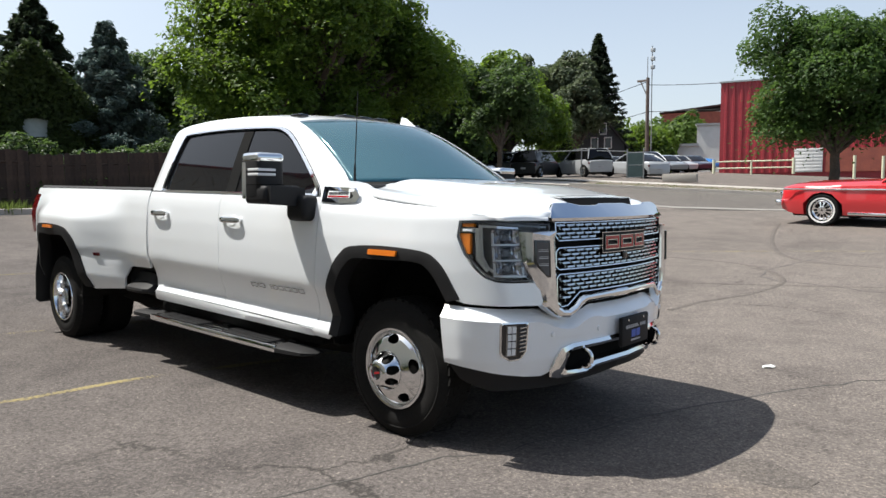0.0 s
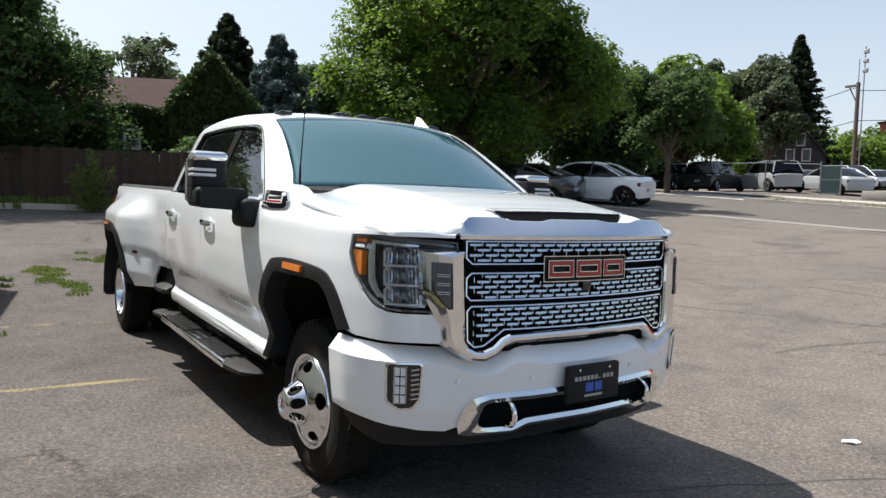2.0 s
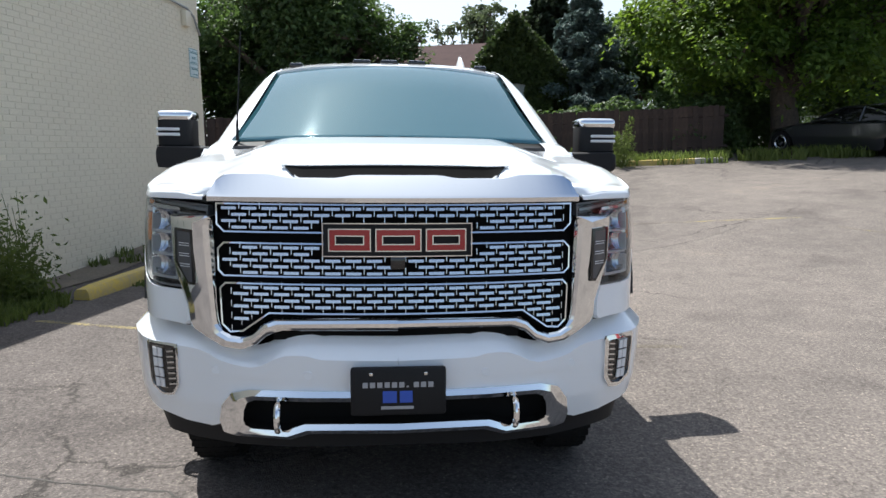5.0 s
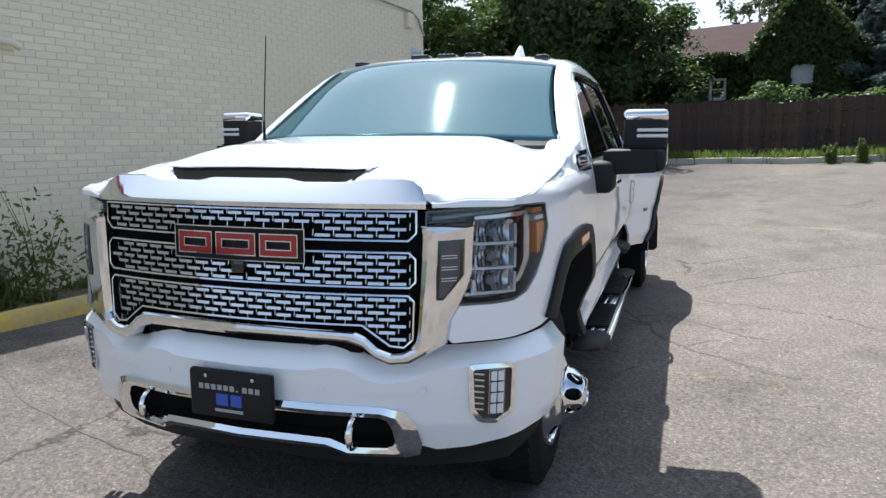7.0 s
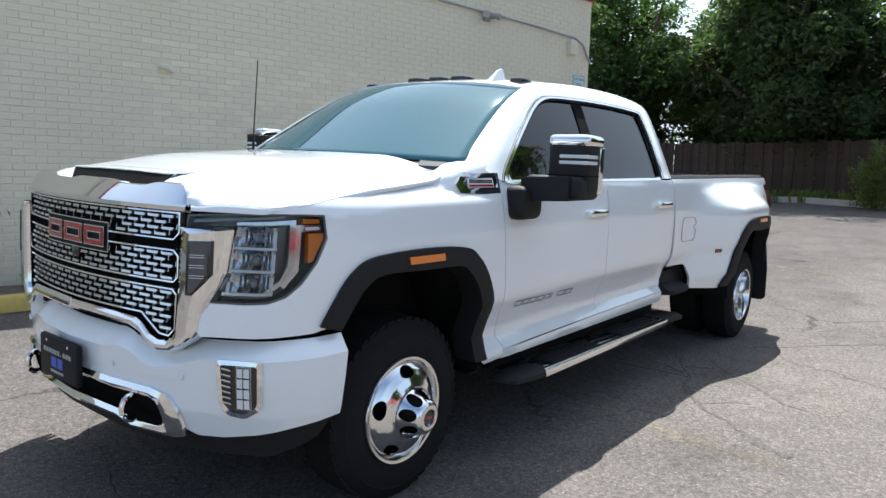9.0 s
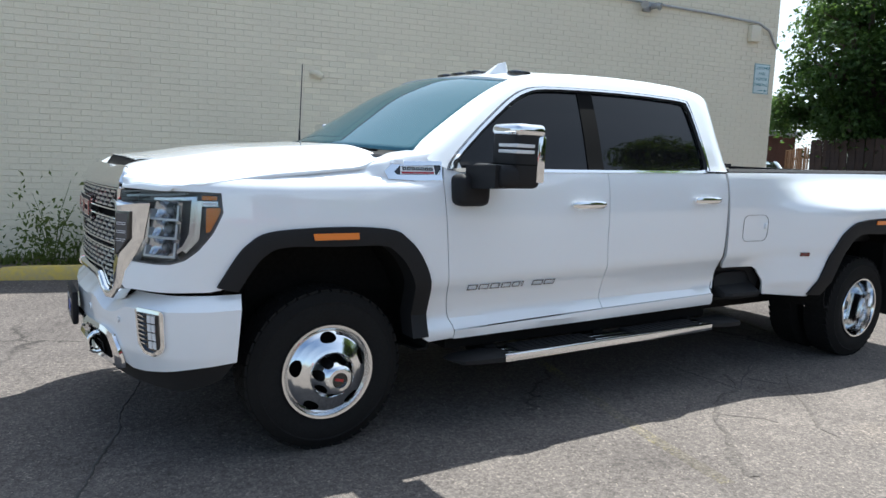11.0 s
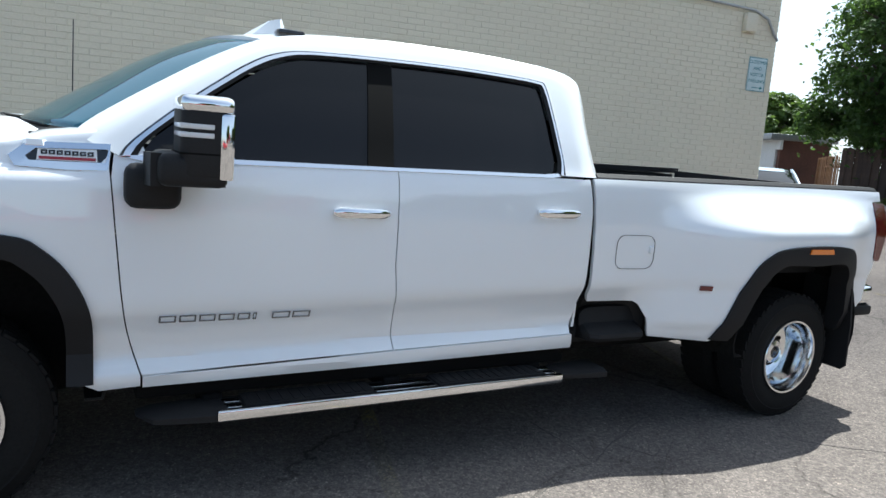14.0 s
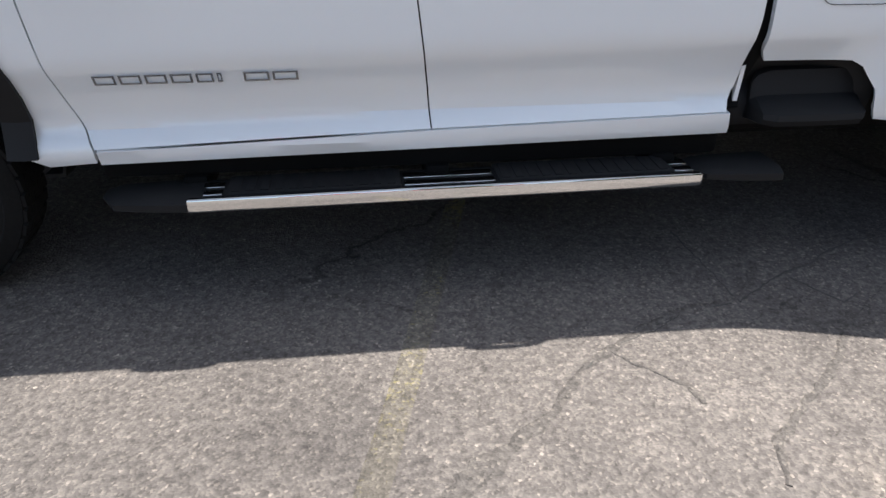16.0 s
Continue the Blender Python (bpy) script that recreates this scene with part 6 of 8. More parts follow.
crack([(-0.35, -2.9), (0.08, -2.01), (0.32, -1.45), (0.36, -1.12), (0.61, -0.66), (0.80, 0.04), (1.04, 0.80), (1.35, 1.50), (1.77, 2.09), (2.6, 2.9), (3.4, 3.3)], 0.012)
crack([(-4.05, 1.25), (-4.26, 1.46), (-5.18, 2.45), (-5.45, 2.86), (-6.23, 4.39), (-7.1, 5.6)], 0.006)
crack([(-0.1, 8.38), (-0.38, 7.35), (-0.35, 6.56), (0.0, 6.30), (0.43, 6.24), (1.26, 6.06), (2.4, 5.9), (4.2, 6.2)], 0.016)
crack([(-9.27, 1.33), (-11.0, 1.7), (-13.68, 2.66)], 0.016)

# dark tyre marks curving over the lot, and an oil blot
mark_mat = asphalt("tyre_marked_asphalt", (0.150, 0.135, 0.123), (0.103, 0.094, 0.088), 0.4)


def tyre_mark(points, width):
    line = curve_of(points, 8)
    rows = []
    for (x0, y0), (x1, y1) in zip(line, line[1:]):
        d = Vector((-(y1 - y0), x1 - x0, 0)).normalized() * width / 2
        rows.append([(x0 + d.x * k, y0 + d.y * k, ground_z(x0 + d.x * k, y0 + d.y * k) + (0.005 if abs(k) < 1 else -0.004)) for k in (-1, -0.75, 0, 0.75, 1)])
    tagged(part("tyre_mark", band(rows), mark_mat, sharp=3), "faint dark tyre mark curving over the asphalt", "tyre mark", "tyre marks", "structure")


tyre_mark([(-2.12, 13.6), (-1.5, 10.97), (-0.85, 9.07), (-0.22, 8.18), (0.44, 8.0), (2.2, 7.9)], 0.10)
tyre_mark([(-2.25, 7.71), (-1.12, 7.56), (-0.37, 7.03), (0.05, 6.24), (-0.05, 5.32), (-0.38, 4.55), (-0.51, 3.92)], 0.09)
tyre_mark([(-3.2, 5.0), (-1.24, 5.55), (1.19, 6.41), (3.0, 7.2)], 0.07)
rows = [[(1.75 + r * 0.22 * math.cos(a * 0.4) * (1 + 0.2 * math.sin(a * 2.3)), -0.06 + r * 0.16 * math.sin(a * 0.4) * (1 + 0.25 * math.sin(a * 1.7)), ground_z(1.75, 0.0) + 0.004) for a in [k * 5 * math.pi / 16 for k in range(16)]] for r in (0.05, 0.6, 1.0)]
tagged(part("oil_stain", band(rows, closed=True), mark_mat, sharp=3), "dark oil stain on the asphalt", "oil stain", kind="structure")

# scrap of litter
lit = bmesh.new()
for k in range(10):
    lit.verts.new((0.055 * math.cos(k * 0.628) * (1 + 0.2 * math.sin(k * 3)), 0.035 * math.sin(k * 0.628), 0.004 + 0.006 * math.sin(k * 2.1)))
lit.faces.new(lit.verts[:])
bmesh.ops.solidify(lit, geom=lit.faces[:], thickness=0.003)
lt = part("litter_scrap", lit, material("white_plastic", (0.75, 0.75, 0.74), 0.4))
lt.matrix_world = pose(1.13, 2.08, ground_z(1.13, 2.08) + 0.004, 0, 0, 60)
tagged(lt, "crumpled white plastic scrap on the asphalt", "litter")
crack([(-2.95, 0.95), (-2.76, 1.19), (-2.56, 1.24), (-2.22, 1.41), (-1.97, 1.68), (-1.70, 1.96), (-1.5, 2.3)], 0.045, mark_mat)
crack([(-2.76, 1.19), (-2.56, 1.24), (-2.22, 1.41), (-1.97, 1.68)], 0.003)
crack([(-3.40, 1.10), (-3.05, 1.40), (-2.81, 1.64), (-2.52, 1.88), (-2.35, 2.3)], 0.016, mark_mat)
crack([(-2.74, 0.68), (-2.76, 1.19), (-3.05, 1.05), (-3.28, 0.91), (-3.74, 0.75)], 0.005)
crack([(-3.05, 1.05), (-3.12, 1.25), (-3.40, 1.10)], 0.005)
crack([(-2.22, 1.41), (-2.40, 1.62), (-2.42, 1.90)], 0.014, mark_mat)

# ---- trees ----
bark = grained("bark", (0.11, 0.085, 0.065), (0.045, 0.036, 0.03), 14, 0.95, 0.8, 0.02)
leaf_maple = foliage("maple_leaves", (0.030, 0.062, 0.014), (0.120, 0.185, 0.034), (0.20, 0.31, 0.035))
leaf_green = foliage("green_leaves", (0.022, 0.050, 0.016), (0.085, 0.148, 0.042), (0.11, 0.19, 0.04))
leaf_dark = foliage("dark_leaves", (0.026, 0.048, 0.023), (0.088, 0.138, 0.050), (0.11, 0.18, 0.045))
leaf_grey = foliage("grey_green_leaves", (0.055, 0.075, 0.045), (0.15, 0.18, 0.11), (0.10, 0.13, 0.06))
leaf_fresh = foliage("fresh_leaves", (0.045, 0.085, 0.018), (0.13, 0.20, 0.05), (0.14, 0.22, 0.04))
needle_blue = foliage("blue_spruce_needles", (0.085, 0.125, 0.125), (0.21, 0.27, 0.26), (0.06, 0.09, 0.08))
needle_dark = foliage("dark_needles", (0.026, 0.040, 0.026), (0.065, 0.085, 0.05), (0.03, 0.045, 0.02))
grass_mat = foliage("grass_blades", (0.06, 0.085, 0.02), (0.17, 0.20, 0.06), (0.16, 0.22, 0.05))
ivy_mat = foliage("ivy_leaves", (0.020, 0.034, 0.010), (0.07, 0.10, 0.028), (0.05, 0.08, 0.02))
sky_rng = np.random.default_rng(7)


def leaves_mesh(name, centres, normals, size, mat, parent, label="", ratio=0.62):
    """Many small pointed leaves, each a bent pair of faces."""
    n = len(centres)
    rng = sky_rng
    up = rng.normal(size=(n, 3))
    a = np.cross(normals, up)
    a /= np.linalg.norm(a, axis=1, keepdims=True) + 1e-9
    b = np.cross(normals, a)
    b /= np.linalg.norm(b, axis=1, keepdims=True) + 1e-9
    s = (size * rng.uniform(0.6, 1.4, n))[:, None]
    p0, p2 = centres - a * s, centres + a * s
    p1, p3 = centres + b * s * ratio + normals * s * 0.25, centres - b * s * ratio + normals * s * 0.25
    verts = np.stack([p0, p1, p2, p3], 1).reshape(-1, 3)
    faces = np.arange(n * 4).reshape(n, 4)
    me = bpy.data.meshes.new(name)
    me.from_pydata(verts.tolist(), [], faces.tolist())
    me.materials.append(mat)
    ob = new(name, me)
    ob.parent = parent
    if label:
        ob["label"] = label
    return ob


def blob_points(blobs, count, clump=0.30, per=170):
    """Leaf places: leafy, lumpy shells of many small billows, with loose sprays at the edge."""
    rng = sky_rng
    n = int(count * 0.62)
    billow = []
    for bx, by, bz, br in blobs:
        for _ in range(7):
            d = rng.normal(size=3)
            d /= np.linalg.norm(d)
            k = br * rng.uniform(0.45, 0.95)
            billow.append((bx + d[0] * k, by + d[1] * k, bz + d[2] * k * 0.8, br * rng.uniform(0.32, 0.58)))
    bl = np.array(billow)
    pick = rng.choice(len(bl), n, p=bl[:, 3] ** 2 / (bl[:, 3] ** 2).sum())
    d = rng.normal(size=(n, 3))
    d[:, 2] = d[:, 2] * 0.9 + 0.25
    d /= np.linalg.norm(d, axis=1, keepdims=True)
    lump = 1 + 0.14 * np.sin(d[:, 0] * 9 + pick) * np.sin(d[:, 1] * 8 + pick * 2.1) + rng.normal(0, 0.07, n)
    shell = bl[pick, :3] + d * (bl[pick, 3] * lump)[:, None]
    face = d * 0.75 + rng.normal(size=(n, 3)) * 0.38 + np.array([0, 0, 0.45])
    face /= np.linalg.norm(face, axis=1, keepdims=True)
    count -= n
    vol = np.array([r ** 2 for *_, r in blobs])
    k = max(1, count // per)
    pick = rng.choice(len(blobs), k, p=vol / vol.sum())
    c = np.array([b[:3] for b in blobs])[pick]
    r = np.array([b[3] for b in blobs])[pick]
    d = rng.normal(size=(k, 3))
    d /= np.linalg.norm(d, axis=1, keepdims=True)
    rad = r * (1 - 0.55 * rng.random(k) ** 2.2)
    cl = c + d * rad[:, None] * np.array([1, 1, 0.85])
    cs = clump * 0.86 * rng.uniform(0.5, 1.3, k)
    # each clump is a flat, drooping spray: leaves face up and outward
    off = rng.normal(size=(k, per, 3)) * cs[:, None, None] * np.array([1.15, 1.15, 0.38])
    off[:, :, 2] -= 0.35 * (off[:, :, 0] ** 2 + off[:, :, 1] ** 2) / (cs[:, None] + 0.05)
    pts = cl[:, None] + off
    nr = d[:, None] * 0.45 + rng.normal(size=(k, per, 3)) * 0.42 + np.array([0, 0, 0.9])
    nr /= np.linalg.norm(nr, axis=2, keepdims=True)
    return np.concatenate([shell, pts.reshape(-1, 3)]), np.concatenate([face, nr.reshape(-1, 3)])


def wander(a, b, n, amp, rng):
    a, b = Vector(a), Vector(b)
    return [a.lerp(b, k / n) + Vector((rng.uniform(-amp, amp), rng.uniform(-amp, amp), 0)) * (0 if k in (0, n) else 1) for k in range(n + 1)]


def tree(label, x, y, blobs, count, size, mat, trunk_r=0.25, fork=2.2, clump=0.30, name="tree", leaf_label="", lean=(0, 0)):
    """blobs are (dx, dy, z above ground, radius)."""
    rng = random.Random(int(abs(x * 31 + y * 17) * 10))
    z0 = ground_z(x, y)
    t = thing(name, label, "tree", pose(x, y, z0))
    tr = tube(wander((0, 0, -0.3), (lean[0], lean[1], fork), 4, trunk_r * 0.3, rng), trunk_r * 1.15, 12, trunk_r * 0.8)
    trunk = part("trunk", tr, bark, t, "rough brown trunk")
    for bx, by, bz, r in blobs:
        limb = tube(wander((lean[0], lean[1], fork * rng.uniform(0.75, 1.0)), (bx, by, bz + r * 0.3), 5, r * 0.12, rng), trunk_r * 0.5, 7, 0.03)
        part("limb", limb, bark, trunk)
        for _ in range(3):
            d = Vector((rng.uniform(-1, 1), rng.uniform(-1, 1), rng.uniform(-0.2, 1))).normalized() * r * 0.85
            c = Vector((bx, by, bz - r * 0.2))
            part("branch", tube(wander(c, c + d, 3, r * 0.08, rng), trunk_r * 0.2, 5, 0.012), bark, trunk)
    p, nrm = blob_points(blobs, count, clump)
    leaves_mesh("crown", p, nrm, size, mat, t, leaf_label)
    return t


def conifer(label, x, y, height, radius, mat, count, size=0.16, bare=0.06, name="conifer_tree", droop=0.25):
    rng = sky_rng
    t = thing(name, label, "tree", pose(x, y, ground_z(x, y)))
    part("trunk", tube([(0, 0, -0.3), (0.03, 0, height * 0.5), (0, 0, height * 0.98)], 0.03 * height * 0.6, 10, 0.02), bark, t, "straight dark trunk")
    n = count
    tiers = int(height * 2.3)
    lev = rng.integers(0, tiers, n)
    h = bare + (1 - bare) * (lev + rng.uniform(0, 0.4, n)) / tiers
    arms = 9
    ang = (rng.integers(0, arms, n) + lev * 0.38 + rng.normal(0, 0.13, n)) * 2 * np.pi / arms
    reach = radius * (1 - h) ** 0.85 * (0.80 + 0.34 * np.sin(lev * 2.7 + np.floor(ang * 1.43) * 1.9))
    f = rng.random(n) ** 0.6
    rr = reach * f
    p = np.stack([rr * np.cos(ang), rr * np.sin(ang), height * h - droop * rr + 0.12 * rr * f * 1.5 + rng.normal(0, 0.08, n)], 1)
    nr = np.stack([0.4 * np.cos(ang), 0.4 * np.sin(ang), np.ones(n)], 1) + rng.normal(0, 0.5, (n, 3))
    nr /= np.linalg.norm(nr, axis=1, keepdims=True)
    leaves_mesh("crown", p, nr, size, mat, t, "", 0.4)
    return t


def ball_of(cx, cy, cz, spread, r, n, seed, flat=0.8):
    rng = random.Random(seed)
    out = []
    for _ in range(n):
        a, e = rng.uniform(0, 6.283), rng.uniform(-0.9, 1.2)
        k = rng.uniform(0.35, 1.0)
        out.append((cx + spread * k * math.cos(a) * math.cos(e), cy + spread * k * math.sin(a) * math.cos(e), cz + spread * flat * k * math.sin(e), r * rng.uniform(0.7, 1.25)))
    return out


# great maple behind the fence, bright on its sunny side
tree("large leafy green maple tree behind the lot", -18.6, 12.9, ball_of(0, 0, 5.9, 4.6, 1.45, 38, 3) + ball_of(0, 0, 8.4, 3.2, 1.3, 14, 4) + ball_of(0, 0, 3.3, 3.9, 1.0, 14, 41, 0.3) + ball_of(1.2, 3.4, 5.4, 2.3, 1.2, 16, 71) + ball_of(0.6, 1.2, 9.6, 2.2, 1.0, 8, 72), 176000, 0.084, leaf_maple, 0.42, 2.4, 0.42)
tree("smaller leafy green tree beside the parked cars", -19.2, 25.6, ball_of(0, 0, 4.0, 1.9, 0.85, 20, 5), 44000, 0.085, leaf_dark, 0.14, 1.9, 0.28)
tree("broad green street tree beside the red building", -5.0, 31.5, ball_of(-0.2, 0, 5.1, 3.5, 1.2, 34, 6) + ball_of(-0.2, 0, 3.4, 3.3, 0.9, 16, 61, 0.15), 88000, 0.085, leaf_green, 0.22, 2.1, 0.36)
tree("dark leafy tree overhanging the wooden fence", -21.8, -2.2, ball_of(0, -0.6, 5.2, 3.3, 1.05, 34, 8) + ball_of(0.2, -0.2, 2.8, 3.2, 0.80, 22, 9, 0.25) + ball_of(0.3, 2.5, 3.7, 1.7, 0.50, 16, 91, 0.9), 88000, 0.074, leaf_dark, 0.35, 2.2, 0.42)
tree("tall dark shade tree behind the fence", -23.0, -8.6, ball_of(0, 0, 5.2, 3.3, 1.0, 34, 10) + ball_of(0, 0, 2.4, 2.9, 0.8, 18, 42, 0.25), 60000, 0.082, leaf_green, 0.35, 2.4, 0.42)
tree("pale green tree beyond the garage", -38.0, -24.0, ball_of(0, 0, 2.6, 2.9, 1.2, 18, 11), 24000, 0.17, leaf_fresh, 0.3, 1.6, 0.4)
tree("dark leafy tree standing between two shade trees", -25.4, -5.2, ball_of(0, 0, 4.2, 2.6, 1.0, 24, 62) + ball_of(0, 0, 2.0, 2.4, 0.8, 14, 63, 0.25), 40000, 0.09, leaf_dark, 0.3, 2.2, 0.42)
conifer("blue spruce tree beside the house", -23.2, 7.6, 6.4, 3.3, needle_blue, 50000, 0.11)
conifer("tall dark pine behind the house", -34.0, 8.9, 9.4, 4.6, needle_dark, 40000, 0.18, 0.2)
tree("thin grey-green tree beyond the roof", -44.0, 6.0, ball_of(0, 0, 7.6, 3.6, 0.7, 26, 12), 3600, 0.15, leaf_grey, 0.25, 4.0, 0.55)
tree("leafy tree behind the parked cars", -26.0, 35.5, ball_of(0, 0, 4.6, 3.4, 1.4, 24, 13), 40000, 0.15, leaf_maple, 0.3, 2.0, 0.42)
tree("tall grey-green tree far beyond the cars", -39.5, 60.0, ball_of(0, 0, 9.0, 4.6, 1.7, 26, 14), 30000, 0.24, leaf_grey, 0.4, 4.0, 0.7)
tree("green tree far beyond the cars", -45.0, 56.0, ball_of(0, 0, 7.0, 4.6, 1.8, 22, 15), 24000, 0.26, leaf_grey, 0.4, 3.0, 0.7)
tree("dark leafy tree between the spruce and the maple", -31.0, 12.5, ball_of(0, 0, 4.0, 2.2, 1.2, 22, 51), 34000, 0.13, leaf_dark, 0.25, 2.0, 0.42)
conifer("tall dark spruce far beyond the cars", -34.5, 63.0, 14.6, 4.6, needle_dark, 26000, 0.26, 0.1)
tree("low green trees beyond the far lot", -31.5, 70.5, ball_of(0, 0, 3.2, 3.0, 1.5, 14, 81, 0.5), 16000, 0.20, leaf_maple, 0.2, 1.4, 0.5)
tree("slim grey-green tree beside the gabled house", -32.6, 55.5, ball_of(0, 0, 6.0, 2.4, 1.0, 18, 82, 1.3), 16000, 0.17, leaf_grey, 0.2, 2.4, 0.45)
tree("low green trees beyond the far lot", -36.0, 82.0, ball_of(0, 0, 3.8, 6.0, 2.4, 18, 16, 0.4), 24000, 0.30, leaf_fresh, 0.3, 1.5, 0.7)
tree("low green trees beyond the far lot", -46.0, 80.0, ball_of(0, 0, 4.2, 6.5, 2.6, 18, 17, 0.5), 24000, 0.30, leaf_maple, 0.3, 1.5, 0.7)
tree("leafy tree closing the gap beyond the fence", -27.0, 22.0, ball_of(0, 0, 4.4, 4.2, 1.6, 26, 18) + ball_of(-1.0, 0, 1.6, 3.0, 1.0, 12, 43, 0.25), 32000, 0.17, leaf_dark, 0.3, 2.0, 0.42)
tree("leafy green tree beyond the parked sedans", -26.2, 28.4, ball_of(0, 0, 4.3, 3.4, 1.4, 24, 44) + ball_of(0, 0, 1.8, 3.6, 1.1, 12, 45, 0.3), 32000, 0.15, leaf_dark, 0.3, 2.0, 0.42)
tree("dark leafy tree beyond the maple", -26.5, 15.4, ball_of(0, 0, 4.2, 3.4, 1.3, 26, 46) + ball_of(0, 0, 1.7, 3.6, 1.0, 16, 47, 0.3), 38000, 0.12, leaf_dark, 0.3, 2.0, 0.42)
# undergrowth close behind the fence
for n, (ax, ay, bx, by) in enumerate(((-22.9, -9.0, -21.6, -1.0), (-21.4, -0.6, -20.6, 3.6), (-20.4, 4.2, -19.1, 8.2), (-19.0, 8.4, -18.4, 10.9), (-20.3, 11.4, -21.4, 14.6))):
    cx, cy = (ax + bx) / 2, (ay + by) / 2
    bush = thing("hedge", "dark leafy undergrowth behind the plank fence", "hedge", pose(cx, cy, ground_z(cx, cy)), "hedges behind the fence")
    lumps = [(ax + (bx - ax) * k / 6 - cx, ay + (by - ay) * k / 6 - cy, 0.9 + 0.45 * math.sin(k * 2.3 + n), 0.85) for k in range(7)]
    c, nr = blob_points(lumps, 14000, 0.25)
    leaves_mesh("foliage", c, nr, 0.07, leaf_dark, bush)
    part("stem", tube([(0, 0, -0.1), (0, 0.1, 1.0)], 0.06, 8, 0.03), bark, bush)

# ---- wooden fence along the lot ----
wood = grained("weathered_fence_wood", (0.062, 0.040, 0.031), (0.032, 0.022, 0.018), 9, 0.9, 0.4, 0.004, large=2.5)
_oi = wood.node_tree.nodes.new("ShaderNodeObjectInfo")
_old = bsdf(wood).inputs["Base Color"].links[0].from_socket
_var = ramp(wood, _oi.outputs["Random"], [(0.0, (0.72, 0.72, 0.74)), (1.0, (1.25, 1.2, 1.15))])
link(wood, mix(wood, 1.0, _old, _var, "MULTIPLY"), bsdf(wood).inputs["Base Color"])
wood_new = grained("orange_fence_wood", (0.34, 0.18, 0.085), (0.22, 0.11, 0.05), 9, 0.85, 0.4, 0.004, large=2.5)


def plank_mesh(w, h, t=0.018):
    bm = bmesh.new()
    pts = [(-w / 2, 0), (w / 2, 0), (w / 2, h - 0.03), (w / 2 - 0.025, h), (-w / 2 + 0.025, h), (-w / 2, h - 0.03)]
    merge(bm, loft([[(x, -t / 2, z) for x, z in pts], [(x, t / 2, z) for x, z in pts]]))
    finish(bm)
    me = bpy.data.meshes.new("plank")
    bm.to_mesh(me)
    bm.free()
    return me


def fence(label, a, b, h, mat, pitch=0.145, sag=0.03):
    a, b = Vector((*a, 0)), Vector((*b, 0))
    way = (b - a).normalized()
    ang = math.degrees(math.atan2(way.y, way.x))
    root = thing("wooden_fence", label, "fence", pose(a.x, a.y, ground_z(a.x, a.y), 0, 0, ang))
    inv = root.matrix_world.inverted()
    meshes = [plank_mesh(pitch + 0.012, h * k) for k in (0.985, 1.0, 1.012)]
    for me in meshes:
        me.materials.append(mat)
    rng = random.Random(5)
    L = (b - a).length
    n = int(L / pitch)
    for i in range(n):
        p = a + way * (i + 0.5) * pitch + Vector((-way.y, way.x, 0)) * (0.011 if i % 2 else -0.011)
        ob = new("plank", rng.choice(meshes))
        ob.parent = root
        dz = ground_z(p.x, p.y) - 0.02 + sag * math.sin(i * 0.11) * 0.6 + rng.uniform(-0.012, 0.012)
        ob.matrix_basis = inv @ pose(p.x, p.y, dz, rng.uniform(-0.6, 0.6), rng.uniform(-0.7, 0.7), ang)
    k = int(L / 2.4) + 1
    for i in range(k):
        p = a + way * min(L, i * 2.4) + Vector((-way.y, way.x, 0)) * 0.07
        z = ground_z(p.x, p.y)
        part("fence_post", box(bmesh.new(), -0.05, 0.05, -0.05, 0.05, -0.2, h - 0.05, 0.005), mat, root).matrix_basis = inv @ pose(p.x, p.y, z, 0, 0, ang)
    for zz in (0.35, h - 0.35):
        p0, p1 = a + Vector((-way.y, way.x, 0)) * 0.03, b + Vector((-way.y, way.x, 0)) * 0.03
        r = tube([inv @ Vector((p0.lerp(p1, j / 12).x, p0.lerp(p1, j / 12).y, ground_z(p0.lerp(p1, j / 12).x, p0.lerp(p1, j / 12).y) + zz)) for j in range(13)], 0.045, 4)
        part("rail", r, mat, root)
    return root


fence("tall weathered brown plank fence behind a kerb", (-21.3, -9.6), (-19.35, 3.6), 1.72, wood)
fence("tall weathered brown plank fence behind a kerb", (-19.35, 3.6), (-17.3, 10.4), 1.60, wood)
fence("newer orange-brown plank fence", (-24.6, -12.6), (-21.4, -9.7), 1.5, wood_new)
# kerb in front of the fence, yellow in places
def kerb_run(a, b, n0, n1, mats):
    a, b = Vector((*a, 0)), Vector((*b, 0))
    way = (b - a).normalized()
    nrm = Vector((-way.y, way.x, 0))
    L = (b - a).length
    pos = 0.0
    i = 0
    while pos < L:
        ln = min(1.9, L - pos)
        tagged(part("kerb", kerb_strip(a + way * pos, way, nrm, 0.01, ln - 0.01, n0, n1, -0.05, 0.15, 6), mats[i % len(mats)]), "low concrete kerb at the foot of the fence", "kerb", "kerb stones", "structure")
        pos += ln
        i += 1


kerb_run((-19.6, -9.6), (-17.75, 3.4), 0.0, 0.18, [concrete])
kerb_run((-17.75, 3.4), (-15.9, 9.6), 0.0, 0.18, [concrete, concrete, yellow_paint, concrete, yellow_paint, yellow_paint])

